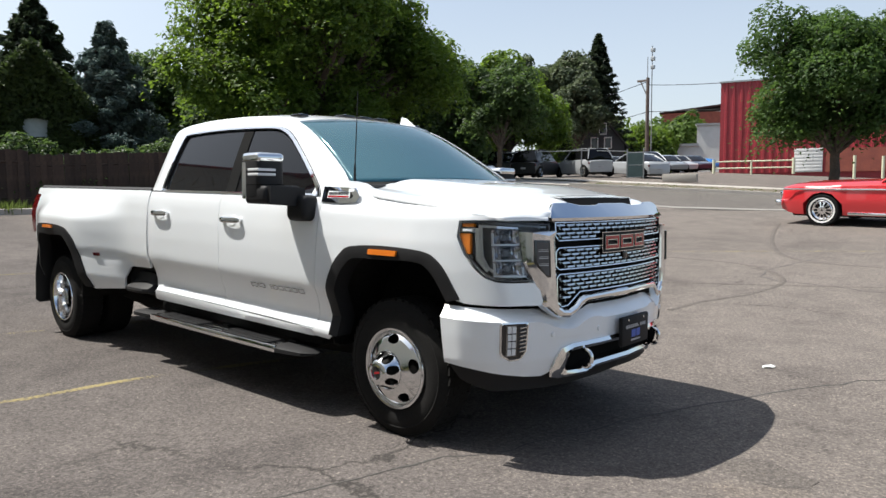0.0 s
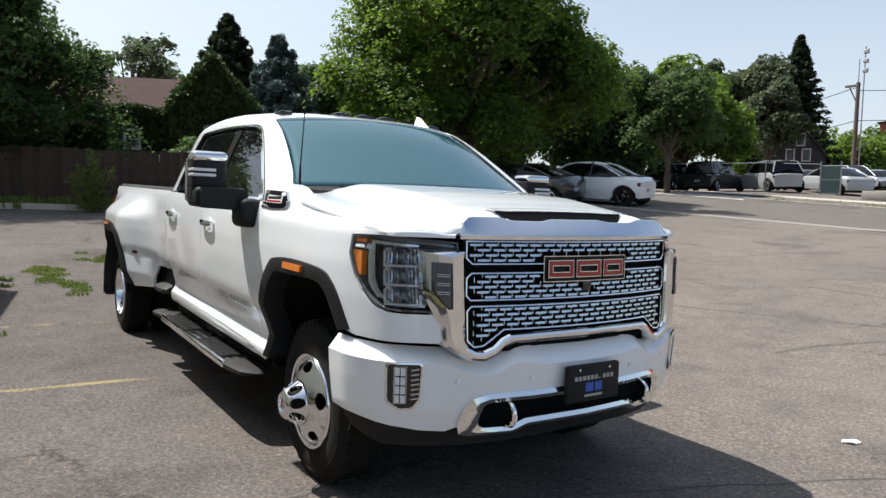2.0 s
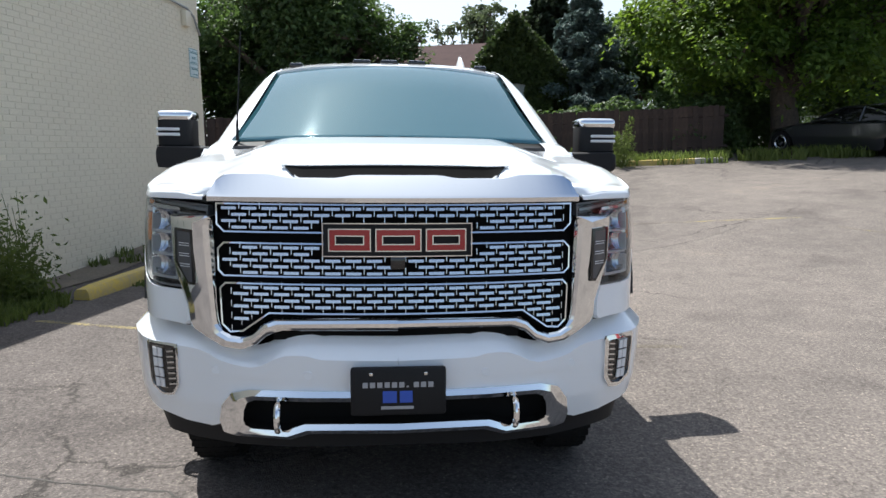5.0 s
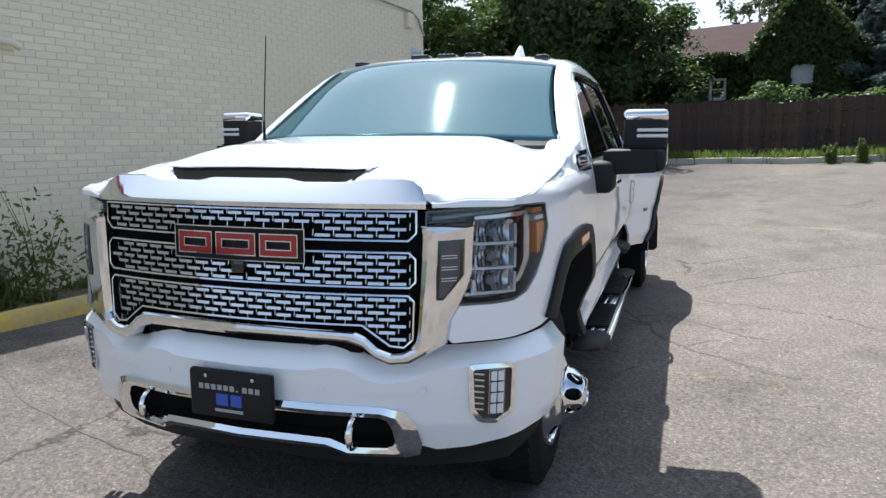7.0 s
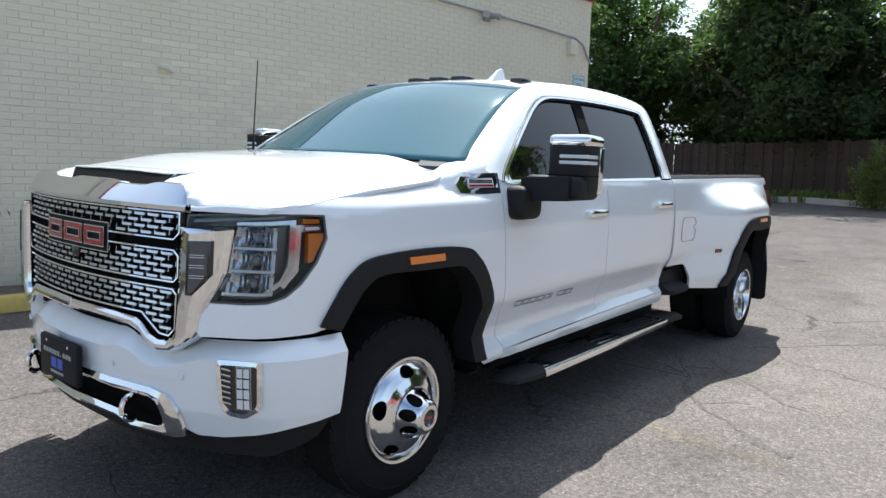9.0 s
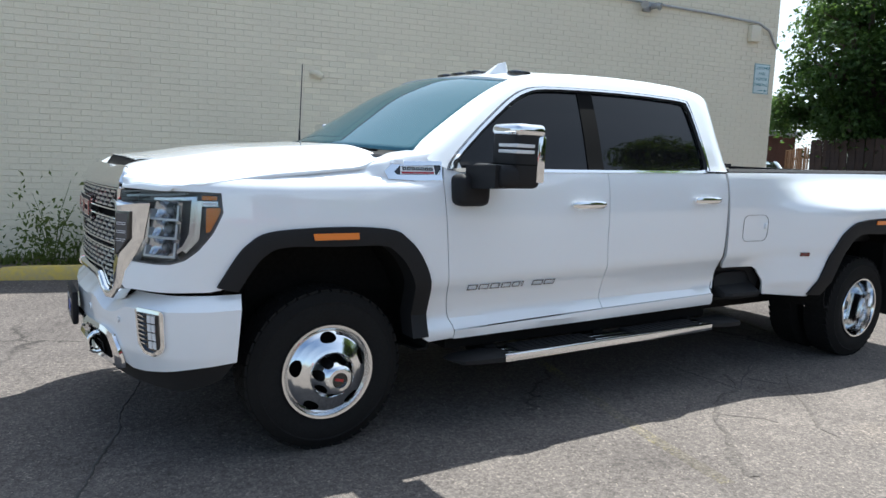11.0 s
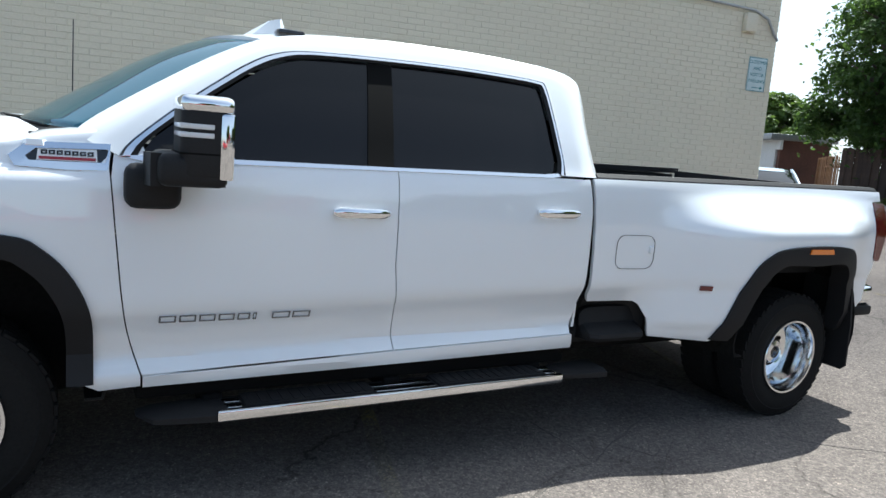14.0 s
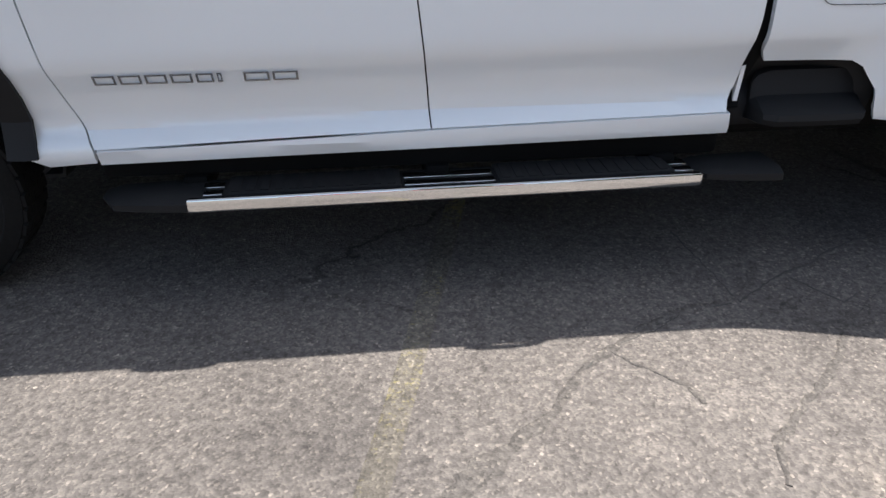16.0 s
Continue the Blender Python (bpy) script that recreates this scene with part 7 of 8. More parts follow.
# ---- the vine-clad house ----
roof_mat = grained("brown_shingles", (0.062, 0.038, 0.036), (0.042, 0.026, 0.025), 22, 0.9, 0.5, 0.01)
bsdf(roof_mat).inputs["Specular IOR Level"].default_value = 0.1
dark_wall = grained("dark_house_wall", (0.055, 0.05, 0.045), (0.03, 0.028, 0.026), 8, 0.9)
white_trim = grained("white_trim", (0.70, 0.70, 0.68), (0.58, 0.58, 0.56), 20, 0.6)
brick_red = grained("red_brick", (0.30, 0.085, 0.055), (0.18, 0.05, 0.04), 20, 0.85)
house_glass = material("house_glass", (0.02, 0.025, 0.03), 0.05)
curtain = grained("pale_curtain", (0.42, 0.46, 0.46), (0.33, 0.37, 0.37), 6, 0.7)
HM = pose(-22.9, 5.0, 0.85, 0, 0, 72)
house = thing("house", "low house covered in ivy with a brown shingle roof", "house", HM)
# local x runs along the front to the left and right, local -y faces the lot
def house_local(px, py):
    return HM.inverted() @ Vector((px, py, 0.85))


part("wall", box(bmesh.new(), -9.0, 1.75, 0.3, 8.0, -0.6, 3.3), dark_wall, house)
gp = [(-1.3, -0.6), (1.3, -0.6), (1.3, 3.75), (0.0, 5.05), (-1.3, 3.75)]
part("gable_wall", prism(gp, -0.15, 3.0), dark_wall, house)
for s in (-1, 1):
    part("gable_roof", loft([[(0.0, -0.45, 5.12), (s * 1.55, -0.45, 3.5), (s * 1.55, -0.45, 3.62), (0.0, -0.45, 5.26)], [(0.0, 4.2, 5.12), (s * 1.55, 4.2, 3.5), (s * 1.55, 4.2, 3.62), (0.0, 4.2, 5.26)]]), roof_mat, house)
part("roof", loft([[(-9.6, -0.15, 3.25), (-9.6, -0.15, 3.38), (-9.6, 4.2, 5.05), (-9.6, 8.4, 3.3)], [(0.5, -0.15, 3.25), (0.5, -0.15, 3.38), (0.5, 4.2, 5.05), (0.5, 8.4, 3.3)]]), roof_mat, house, "brown shingle roof")
ch = part("chimney", box(bmesh.new(), 1.7, 2.2, 1.9, 2.4, 2.8, 5.25, 0.02), brick_red, house, "red brick chimney")
part("chimney_pot", tube([(1.95, 2.15, 5.2), (1.95, 2.15, 5.5)], 0.1, 12), brick_red, ch)


def house_window(x, z, w, h, y, glass, parent=None):
    wdw = part("window", box(bmesh.new(), x - w / 2, x + w / 2, y - 0.01, y + 0.02, z - h / 2, z + h / 2), glass, house)
    for a, b, c, d in ((x - w / 2 - 0.06, x - w / 2 + 0.03, z - h / 2 - 0.06, z + h / 2 + 0.06), (x + w / 2 - 0.03, x + w / 2 + 0.06, z - h / 2 - 0.06, z + h / 2 + 0.06), (x - w / 2, x + w / 2, z - h / 2 - 0.08, z - h / 2 + 0.02), (x - w / 2, x + w / 2, z + h / 2 - 0.02, z + h / 2 + 0.06), (x - w / 2, x + w / 2, z - 0.02, z + 0.02)):
        part("window_frame", box(bmesh.new(), a, b, y - 0.05, y - 0.005, c, d, 0.004), white_trim, wdw, "white window frame")


house_window(-2.75, 2.32, 0.46, 0.62, 0.27, house_glass)
wd = part("window", box(bmesh.new(), -0.35, 0.40, -0.17, -0.14, 2.25, 2.92), curtain, house, "pale curtained window")
# ivy over wall and gable
rng = sky_rng
n = 15000
u = rng.uniform(-8.8, 1.9, n)
edge = 3.05 + 0.25 * np.sin(u * 1.7) * 0.4
z = rng.uniform(0.2, 1.0, n) ** 0.6 * (edge + 0.35)
keep = ~((np.abs(u + 2.75) < 0.42) & (np.abs(z - 2.32) < 0.5))
p = np.stack([u, np.full(n, 0.16) - rng.random(n) * 0.28 - 0.15 * (z > 2.9), z], 1)[keep]
g = rng.uniform(-1.0, 1.0, (11000, 2))
gz = 0.4 + (g[:, 1] * 0.5 + 0.5) * 4.85
gw = np.clip(np.minimum(1.4, (5.35 - gz) * 1.0), 0.05, None)
gx = g[:, 0] * gw
kg = ~((np.abs(gx - 0.02) < 0.36) & (np.abs(gz - 2.6) < 0.34))
q = np.stack([gx, -0.22 - rng.random(11000) * 0.25, gz], 1)[kg]
e = rng.uniform(0, 1, 5000)
sd = np.where(rng.random(5000) < 0.5, -1, 1)
r = np.stack([sd * e * 1.55 + rng.normal(0, 0.08, 5000), -0.35 + rng.normal(0, 0.12, 5000), 5.22 - e * 1.92 + rng.normal(0, 0.10, 5000)], 1)
pts = np.concatenate([p, q, r])
nr = rng.normal(0, 0.6, pts.shape) + np.array([0, -1.0, 0.5])
nr /= np.linalg.norm(nr, axis=1, keepdims=True)
leaves_mesh("ivy", pts, nr, 0.085, ivy_mat, house, "dark green ivy")

# ---- vehicles ----
def car_paint(name, c, rough=0.3):
    m = material(name, c, rough, coat=1.0)
    link(m, ramp(m, noise_of(m, place(m), 700, 2), [(0.3, tuple(v * 0.94 for v in c)), (0.7, tuple(min(1, v * 1.05) for v in c))]), bsdf(m).inputs["Base Color"])
    return m


car_black, car_white = car_paint("black_car_paint", (0.012, 0.013, 0.016)), car_paint("white_car_paint", (0.74, 0.75, 0.76))
car_silver, car_red, car_blue = car_paint("silver_car_paint", (0.36, 0.37, 0.38)), car_paint("red_car_paint", (0.50, 0.022, 0.028)), car_paint("blue_car_paint", (0.30, 0.40, 0.48))
car_dark, car_grey = car_paint("dark_blue_car_paint", (0.02, 0.026, 0.045)), car_paint("grey_car_paint", (0.16, 0.17, 0.18))
alloy = material("alloy", (0.55, 0.56, 0.57), 0.25, 0.9)
whitewall = material("whitewall", (0.72, 0.71, 0.68), 0.6)


def car(name, label, category, x, y, yaw, length, width, deck, cabin, pm, wheel_r=0.335, axles=(0.78, -0.78), ride=0.20, dark_rims=False, group="", chrome_trim=False, ww=False, roof_mat=None, cut=0.46):
    """deck: (x, z) along the top of the lower body, nose first (x from +1 to -1 of the half length); cabin: the same for the glasshouse."""
    hl, hw = length / 2, width / 2
    z0 = ground_z(x, y)
    gx, gy = (ground_z(x + 0.5, y) - ground_z(x - 0.5, y)), (ground_z(x, y + 0.5) - ground_z(x, y - 0.5))
    up = Vector((-gx, -gy, 1)).normalized()
    tilt = Vector((0, 0, 1)).rotation_difference(up).to_matrix().to_4x4()
    root = thing(name, label, category, Matrix.Translation((x, y, z0)) @ tilt @ Matrix.Rotation(radians(yaw), 4, "Z"), group)
    # lower body: rings across the car along its length
    ax = [a * hl for a in axles]
    rows = []
    st = sorted(set([hl, hl - 0.04, hl - 0.14, -hl + 0.14, -hl + 0.04, -hl] + [hl * k / 14 for k in range(-13, 14)] + [a + d * wheel_r * 1.17 for a in ax for d in (-1, -0.86, -0.5, 0, 0.5, 0.86, 1)]), reverse=True)
    for s in st:
        f = s / hl
        top = lerp(sorted((p[0], p[1]) for p in deck), f)
        end = min(1.0, (hl - abs(s)) / 0.55)
        wv = hw * (0.80 + 0.20 * math.sin(min(1, end) * math.pi / 2))
        bot = ride + 0.10 * (1 - min(1, (hl - abs(s)) / 0.3))
        arch = 0.0
        for a in ax:
            if abs(s - a) < wheel_r * 1.17:
                arch = max(arch, wheel_r + math.sqrt((wheel_r * 1.17) ** 2 - (s - a) ** 2) - 0.02)
        lo = max(bot, arch)
        lo = min(lo, top - 0.08)
        mid = lo + (top - lo) * 0.5
        sh = top - 0.07
        half = [(wv * 0.93, lo), (wv, max(lo + 0.01, min(mid, 0.5))), (wv * 0.995, max(lo + 0.02, mid)), (wv * 0.97, sh), (wv * 0.90, top - 0.015), (wv * 0.55, top + 0.012), (0.0, top + 0.02)]
        ring = [(s, yy, zz) for yy, zz in half] + [(s, -yy, zz) for yy, zz in reversed(half[:-1])]
        rows.append(ring)
    part("body", loft(rows), pm, root, "", 0.7)
    part("underside", box(bmesh.new(), -hl + 0.25, hl - 0.25, -hw * 0.78, hw * 0.78, ride * 0.8, 0.52, 0.02), under, root)
    # glasshouse
    cab = sorted(((p[0] * hl, p[1]) for p in cabin), reverse=True)
    base = [lerp(sorted((p[0] * hl, p[1]) for p in deck), c[0]) for c in cab]
    rows = []
    for (s, zt), zb in zip(cab, base):
        hgt = max(0.0, zt - zb)
        yt = hw * 0.90 - hgt * 0.42
        rows.append([(s, hw * 0.90, zb - 0.02), (s, (hw * 0.90 + yt) / 2 + 0.02, (zb + zt) / 2), (s, yt, zt - 0.02), (s, yt - 0.10, zt + 0.012), (s, 0, zt + 0.03), (s, -yt + 0.10, zt + 0.012), (s, -yt, zt - 0.02), (s, -(hw * 0.90 + yt) / 2 - 0.02, (zb + zt) / 2), (s, -hw * 0.90, zb - 0.02)])
    gh = part("glasshouse", loft(rows), tint_glass, root, "dark car windows", 0.7)
    hi = [(s, z) for s, z in cab if z > max(c[1] for c in cab) - 0.10]
    rm = roof_mat or pm
    if len(hi) >= 2:
        rr = []
        for s, zt in hi:
            zb = lerp(sorted((p[0] * hl, p[1]) for p in deck), s)
            yt = hw * 0.90 - (zt - zb) * 0.42
            rr.append([(s, v * (yt + 0.012 if abs(v) == 1 else yt - 0.06), zt + (-0.045 if abs(v) == 1 else (0.018 if abs(v) == 0.8 else 0.038))) for v in (-1, -0.8, 0, 0.8, 1)])
        part("roof_panel", band(rr, 0.02), rm, root)
    # pillars and side rails of the roof
    for sg in (1, -1):
        line = []
        for (s, zt), zb in zip(cab, base):
            yt = hw * 0.90 - max(0, zt - zb) * 0.42
            line.append((s, sg * (yt + 0.006), zt - 0.012))
        part("window_rail", tube(line, 0.03, 6), rm, root)
        for k in ((len(cab) // 2),):
            s, zt = cab[k]
            zb = base[k]
            yt = hw * 0.90 - (zt - zb) * 0.42
            part("pillar", tube([(s, sg * (hw * 0.90 + 0.006), zb - 0.02), (s - 0.04, sg * (yt + 0.012), zt)], 0.035, 6), rm if chrome_trim else gloss, root)
    # wheels
    for a in ax:
        for sg in (1, -1):
            w = part("wheel", spun([(wheel_r * 0.62, -0.09), (wheel_r * 0.94, -0.105), (wheel_r, -0.07), (wheel_r, 0.07), (wheel_r * 0.94, 0.105), (wheel_r * 0.62, 0.09)], 32), rubber, root)
            rim_m = gloss if dark_rims else (chrome if ww else alloy)
            rp = dense([(wheel_r * 0.63, 0.085), (wheel_r * 0.58, 0.10), (wheel_r * 0.52, 0.075), (wheel_r * 0.18, 0.088), (0.02, 0.09)], 3)
            rb = disc(rp, 5 if not ww else 12, wheel_r * 0.38, wheel_r * 0.14, 1.6 if not ww else 0.5, w, 60)
            rim = part("rim", rb, rim_m, w)
            bk = part("rim_back", spun([(0.001, 0.02), (wheel_r * 0.62, 0.02), (wheel_r * 0.62, 0.03), (0.001, 0.03)], 24), shadow_black, w)
            extra = []
            if ww:
                extra.append(part("whitewall_band", spun([(wheel_r * 0.70, 0.100), (wheel_r * 0.80, 0.106), (wheel_r * 0.80, 0.110), (wheel_r * 0.70, 0.106)], 40), whitewall, w))
            m = Matrix.Translation((a, sg * (hw - 0.10), wheel_r)) @ Matrix.Diagonal((1, sg, 1, 1))
            for o in (w, rim, bk, *extra):
                o.data.transform(m)
                if sg < 0:
                    o.data.flip_normals()
    # lamps and plate
    top_f, top_r = lerp(sorted((p[0], p[1]) for p in deck), 0.97), lerp(sorted((p[0], p[1]) for p in deck), -0.97)
    for sg in (1, -1):
        part("headlight", box(bmesh.new(), hl - 0.16, hl - 0.015, *sorted((sg * hw * 0.48, sg * hw * 0.80)), top_f - 0.20, top_f - 0.07, 0.03), lamp_grey, root)
        part("tail_light", box(bmesh.new(), -hl + 0.005, -hl + 0.18, *sorted((sg * hw * 0.52, sg * hw * 0.845)), top_r - 0.24, top_r - 0.10, 0.03), red_lens, root, "red tail light")
    part("number_plate", box(bmesh.new(), -hl - 0.012, -hl + 0.02, -0.16, 0.16, top_r - 0.42, top_r - 0.31, 0.004), grey_print, root)
    return root


SEDAN = [(1.0, 0.62), (0.96, 0.72), (0.55, 0.90), (0.42, 0.94), (-0.55, 0.98), (-0.62, 1.02), (-0.95, 1.00), (-1.0, 0.86)]
SEDAN_CAB = [(0.42, 0.96), (0.14, 1.36), (0.0, 1.44), (-0.25, 1.45), (-0.42, 1.38), (-0.72, 1.03)]
COUPE_CAB = [(0.36, 0.96), (0.06, 1.30), (-0.08, 1.37), (-0.28, 1.36), (-0.48, 1.26), (-0.78, 1.02)]
COUPE_LOW = [(a, b * 0.80) for a, b in SEDAN]
COUPE_LOW_CAB = [(a, b * 0.80) for a, b in COUPE_CAB]
SUV = [(1.0, 0.70), (0.96, 0.86), (0.62, 1.02), (0.46, 1.06), (-0.9, 1.08), (-1.0, 0.95)]
SUV_CAB = [(0.48, 1.06), (0.24, 1.62), (0.10, 1.72), (-0.55, 1.73), (-0.85, 1.66), (-0.96, 1.10)]
VAN_CAB = [(0.70, 1.02), (0.34, 1.62), (0.15, 1.75), (-0.6, 1.76), (-0.9, 1.68), (-0.98, 1.1)]

car("sedan_car", "white four-door sedan parked beside the tree", "car", -15.6, 16.4, 200, 4.93, 1.87, SEDAN, SEDAN_CAB, car_white, 0.345, dark_rims=True)
car("coupe_car", "black two-door coupe parked beside the white sedan", "car", -16.1, 13.65, 200, 4.63, 1.86, SEDAN, COUPE_CAB, car_black, 0.34)
CLASSIC = [(1.0, 0.66), (0.985, 0.84), (0.90, 0.90), (0.30, 0.95), (-0.30, 0.96), (-0.6, 0.97), (-0.97, 0.94), (-1.0, 0.80)]
CLASSIC_CAB = [(0.22, 0.96), (0.08, 1.30), (0.0, 1.37), (-0.25, 1.38), (-0.36, 1.33), (-0.52, 0.98)]
rc = car("classic_car", "red classic sixties hardtop car with chrome trim and whitewall tyres", "car", 0.68, 13.95, 171, 5.35, 1.98, CLASSIC, CLASSIC_CAB, car_red, 0.345, (0.64, -0.56), 0.24, chrome_trim=True, ww=True)
for sg in (1, -1):
    part("side_trim", box(bmesh.new(), -2.4, 2.55, *sorted((sg * 0.975, sg * 1.0)), 0.78, 0.815, 0.008), chrome, rc, "chrome side strip")
    part("rocker_trim", box(bmesh.new(), -1.05, 1.2, *sorted((sg * 0.93, sg * 0.965)), 0.25, 0.31, 0.01), chrome, rc, "chrome rocker strip")
part("front_bumper", box(bmesh.new(), 2.60, 2.76, -0.95, 0.95, 0.42, 0.56, 0.05, 3), chrome, rc, "chrome bumper")
part("front_grille", box(bmesh.new(), 2.60, 2.70, -0.80, 0.80, 0.60, 0.74, 0.02), chrome_dull, rc)

row = "cars in the far lot"
far = [("pickup_van", "white pickup truck in the far lot", -27.2, 31.6, 5.4, 2.0, SUV, SUV_CAB, car_white), ("hatchback_car", "dark hatchback in the far lot", -24.6, 32.8, 4.2, 1.8, SUV, SUV_CAB, car_black), ("suv_car", "black sport-utility car in the far lot", -22.6, 34.0, 4.7, 1.95, SUV, SUV_CAB, car_black), ("suv_car", "silver sport-utility car in the far lot", -20.1, 35.6, 4.7, 1.9, SUV, SUV_CAB, car_silver), ("sedan_car", "silver sedan in the far lot", -17.6, 37.6, 4.8, 1.85, SEDAN, SEDAN_CAB, car_silver)]
for nm, lb, x, y, L, w, dk, cb, pm in far:
    car(nm, lb, "car", x, y, {"sedan_car": 152, "pickup_van": 118}.get(nm, 146 if pm is car_silver else 104), L, w, dk, cb, pm, 0.36 if dk is SUV else 0.33, group=row)
for nm, lb, x, y, dk, cb, pm in (("van_car", "white minivan in the far lot", -22.9, 50.5, SUV, VAN_CAB, car_white), ("sedan_car", "dark sedan in the far lot", -22.0, 52.0, SEDAN, SEDAN_CAB, car_grey), ("sedan_car", "pale sedan in the far lot", -22.2, 54.5, SEDAN, SEDAN_CAB, car_silver), ("sedan_car", "dark blue sedan in the far lot", -21.6, 56.5, SEDAN, SEDAN_CAB, car_dark), ("sedan_car", "dark sedan in the far lot", -26.0, 46.0, SEDAN, SEDAN_CAB, car_dark), ("sedan_car", "grey sedan in the far lot", -24.5, 47.5, SEDAN, SEDAN_CAB, car_grey)):
    car(nm, lb, "car", x, y, -40, 4.7, 1.84, dk, cb, pm, 0.34, group=row)
car("coupe_car", "pale blue low coupe parked behind the building", "car", -14.2, -6.9, 40, 4.5, 1.80, COUPE_LOW, COUPE_LOW_CAB, car_blue, 0.33)

# ---- buildings across the street ----
red_metal = grained("red_corrugated_metal", (0.30, 0.028, 0.036), (0.23, 0.02, 0.028), 6, 0.45, 0.05)
shop = thing("metal_building", "dark red corrugated metal building with a white roller door", "building", pose(-17.9, 52.6, 2.1, 0, 0, 12))
pts = []
k = 0
xx = 0.0
while xx < 16.0:
    pts += [(xx, 0.0), (xx + 0.30, 0.0), (xx + 0.35, -0.06), (xx + 0.50, -0.06)]
    xx += 0.55
bm = band([[(x, y, 0.0) for x, y in pts], [(x, y, 7.0 + x * 0.05) for x, y in pts]], 0.01)
part("front_wall", bm, red_metal, shop, "ribbed red metal wall")
part("wall_core", box(bmesh.new(), 0.05, 16.0, 0.06, 12.0, -0.5, 6.9), red_metal, shop)
part("roof_edge", box(bmesh.new(), -0.1, 16.1, -0.15, 12.0, 7.0, 7.12), galv, shop)
rd = part("roller_door", box(bmesh.new(), 5.3, 7.2, -0.10, -0.065, 0.0, 1.75), white_trim, shop, "white roller door")
for k in range(7):
    part("door_slat", box(bmesh.new(), 5.32, 7.18, -0.125, -0.10, 0.04 + k * 0.245, 0.26 + k * 0.245, 0.008), white_trim, rd)
part("brick_base", box(bmesh.new(), 7.4, 16.0, -0.16, -0.065, 0.0, 1.7), brick_red, shop, "red brick base")
cream_pipe = material("cream_pipe", (0.58, 0.58, 0.42), 0.5)
rail = thing("pipe_barrier", "cream-painted pipe barrier before the red building", "barrier", pose(-17.3, 49.9, ground_z(-17.3, 49.9), 0, 0, 14))
for x in (0.0, 2.6, 5.4):
    part("post", tube([(x, 0, -0.1), (x, 0, 1.05 if x != 2.6 else 0.95)], 0.11 if x != 2.6 else 0.07, 12), cream_pipe, rail)
for z in (0.38, 0.88):
    part("pipe_rail", tube([(0, 0, z), (5.4, 0, z)], 0.055, 10), cream_pipe, rail)
for dx in (9.2, 10.9):
    p = pose(-17.3, 49.9, 0, 0, 0, 14) @ Vector((dx, 0, 0))
    b = part("post", tube([(0, 0, -0.1), (0, 0, 1.6)], 0.10, 12), cream_pipe)
    b.name = "yard_post"
    b.matrix_world = pose(p.x, p.y, ground_z(p.x, p.y))
    tagged(b, "cream-painted steel post before the brick wall", "post", "yard posts")
wb = thing("white_building", "small white shed beyond the far lot", "building", pose(-28.9, 75.5, 2.2, 0, 0, 20))
part("wall", box(bmesh.new(), 0, 6, 0, 4, -1.0, 5.6), white_trim, wb)
part("roof", box(bmesh.new(), -0.2, 6.2, -0.2, 4.2, 5.6, 5.8), galv, wb)
part("roof", box(bmesh.new(), -2.4, 0.2, -0.2, 4.2, 3.3, 3.6), galv, wb)
part("wall", box(bmesh.new(), -2.2, 0, 0.0, 4, -1.0, 3.3), white_trim, wb)
bb = thing("brick_building", "long low brick building on the skyline", "building", pose(-52.0, 117.0, 2.2, 0, 0, 18))
part("wall", box(bmesh.new(), 0, 13, 0, 8, -1.0, 11.4), brick_red, bb)
part("roof", loft([[(-0.4, -0.4, 11.4), (13.4, -0.4, 12.6), (13.4, 8.4, 12.6), (-0.4, 8.4, 11.4)], [(-0.4, -0.4, 11.6), (13.4, -0.4, 12.9), (13.4, 8.4, 12.9), (-0.4, 8.4, 11.6)]]), roof_mat, bb)
fh = thing("gabled_house", "grey gabled house behind the far trees", "house", pose(-32.2, 59.5, 2.2, 0, 0, 30))
grey_wall = grained("grey_house_wall", (0.06, 0.063, 0.066), (0.04, 0.042, 0.045), 10, 0.85)
part("gable_wall", prism([(-2.3, -0.5), (2.3, -0.5), (2.3, 3.0), (0, 5.9), (-2.3, 3.0)], 0, 8), grey_wall, fh)
for s in (-1, 1):
    part("roof", loft([[(0, -0.4, 6.0), (s * 2.7, -0.4, 2.55), (s * 2.7, -0.4, 2.75), (0, -0.4, 6.22)], [(0, 8.4, 6.0), (s * 2.7, 8.4, 2.55), (s * 2.7, 8.4, 2.75), (0, 8.4, 6.22)]]), dark_wall, fh)
for x, z in ((-0.6, 3.2), (0.7, 3.2), (0.2, 4.6)):
    w = part("window", box(bmesh.new(), x - 0.3, x + 0.3, -0.06, -0.03, z - 0.5, z + 0.5), house_glass, fh)
    for a, b, c, d in ((x - 0.38, x - 0.28, z - 0.58, z + 0.58), (x + 0.28, x + 0.38, z - 0.58, z + 0.58), (x - 0.3, x + 0.3, z + 0.48, z + 0.58), (x - 0.3, x + 0.3, z - 0.58, z - 0.48)):
        part("window_frame", box(bmesh.new(), a, b, -0.10, -0.05, c, d), white_trim, w)

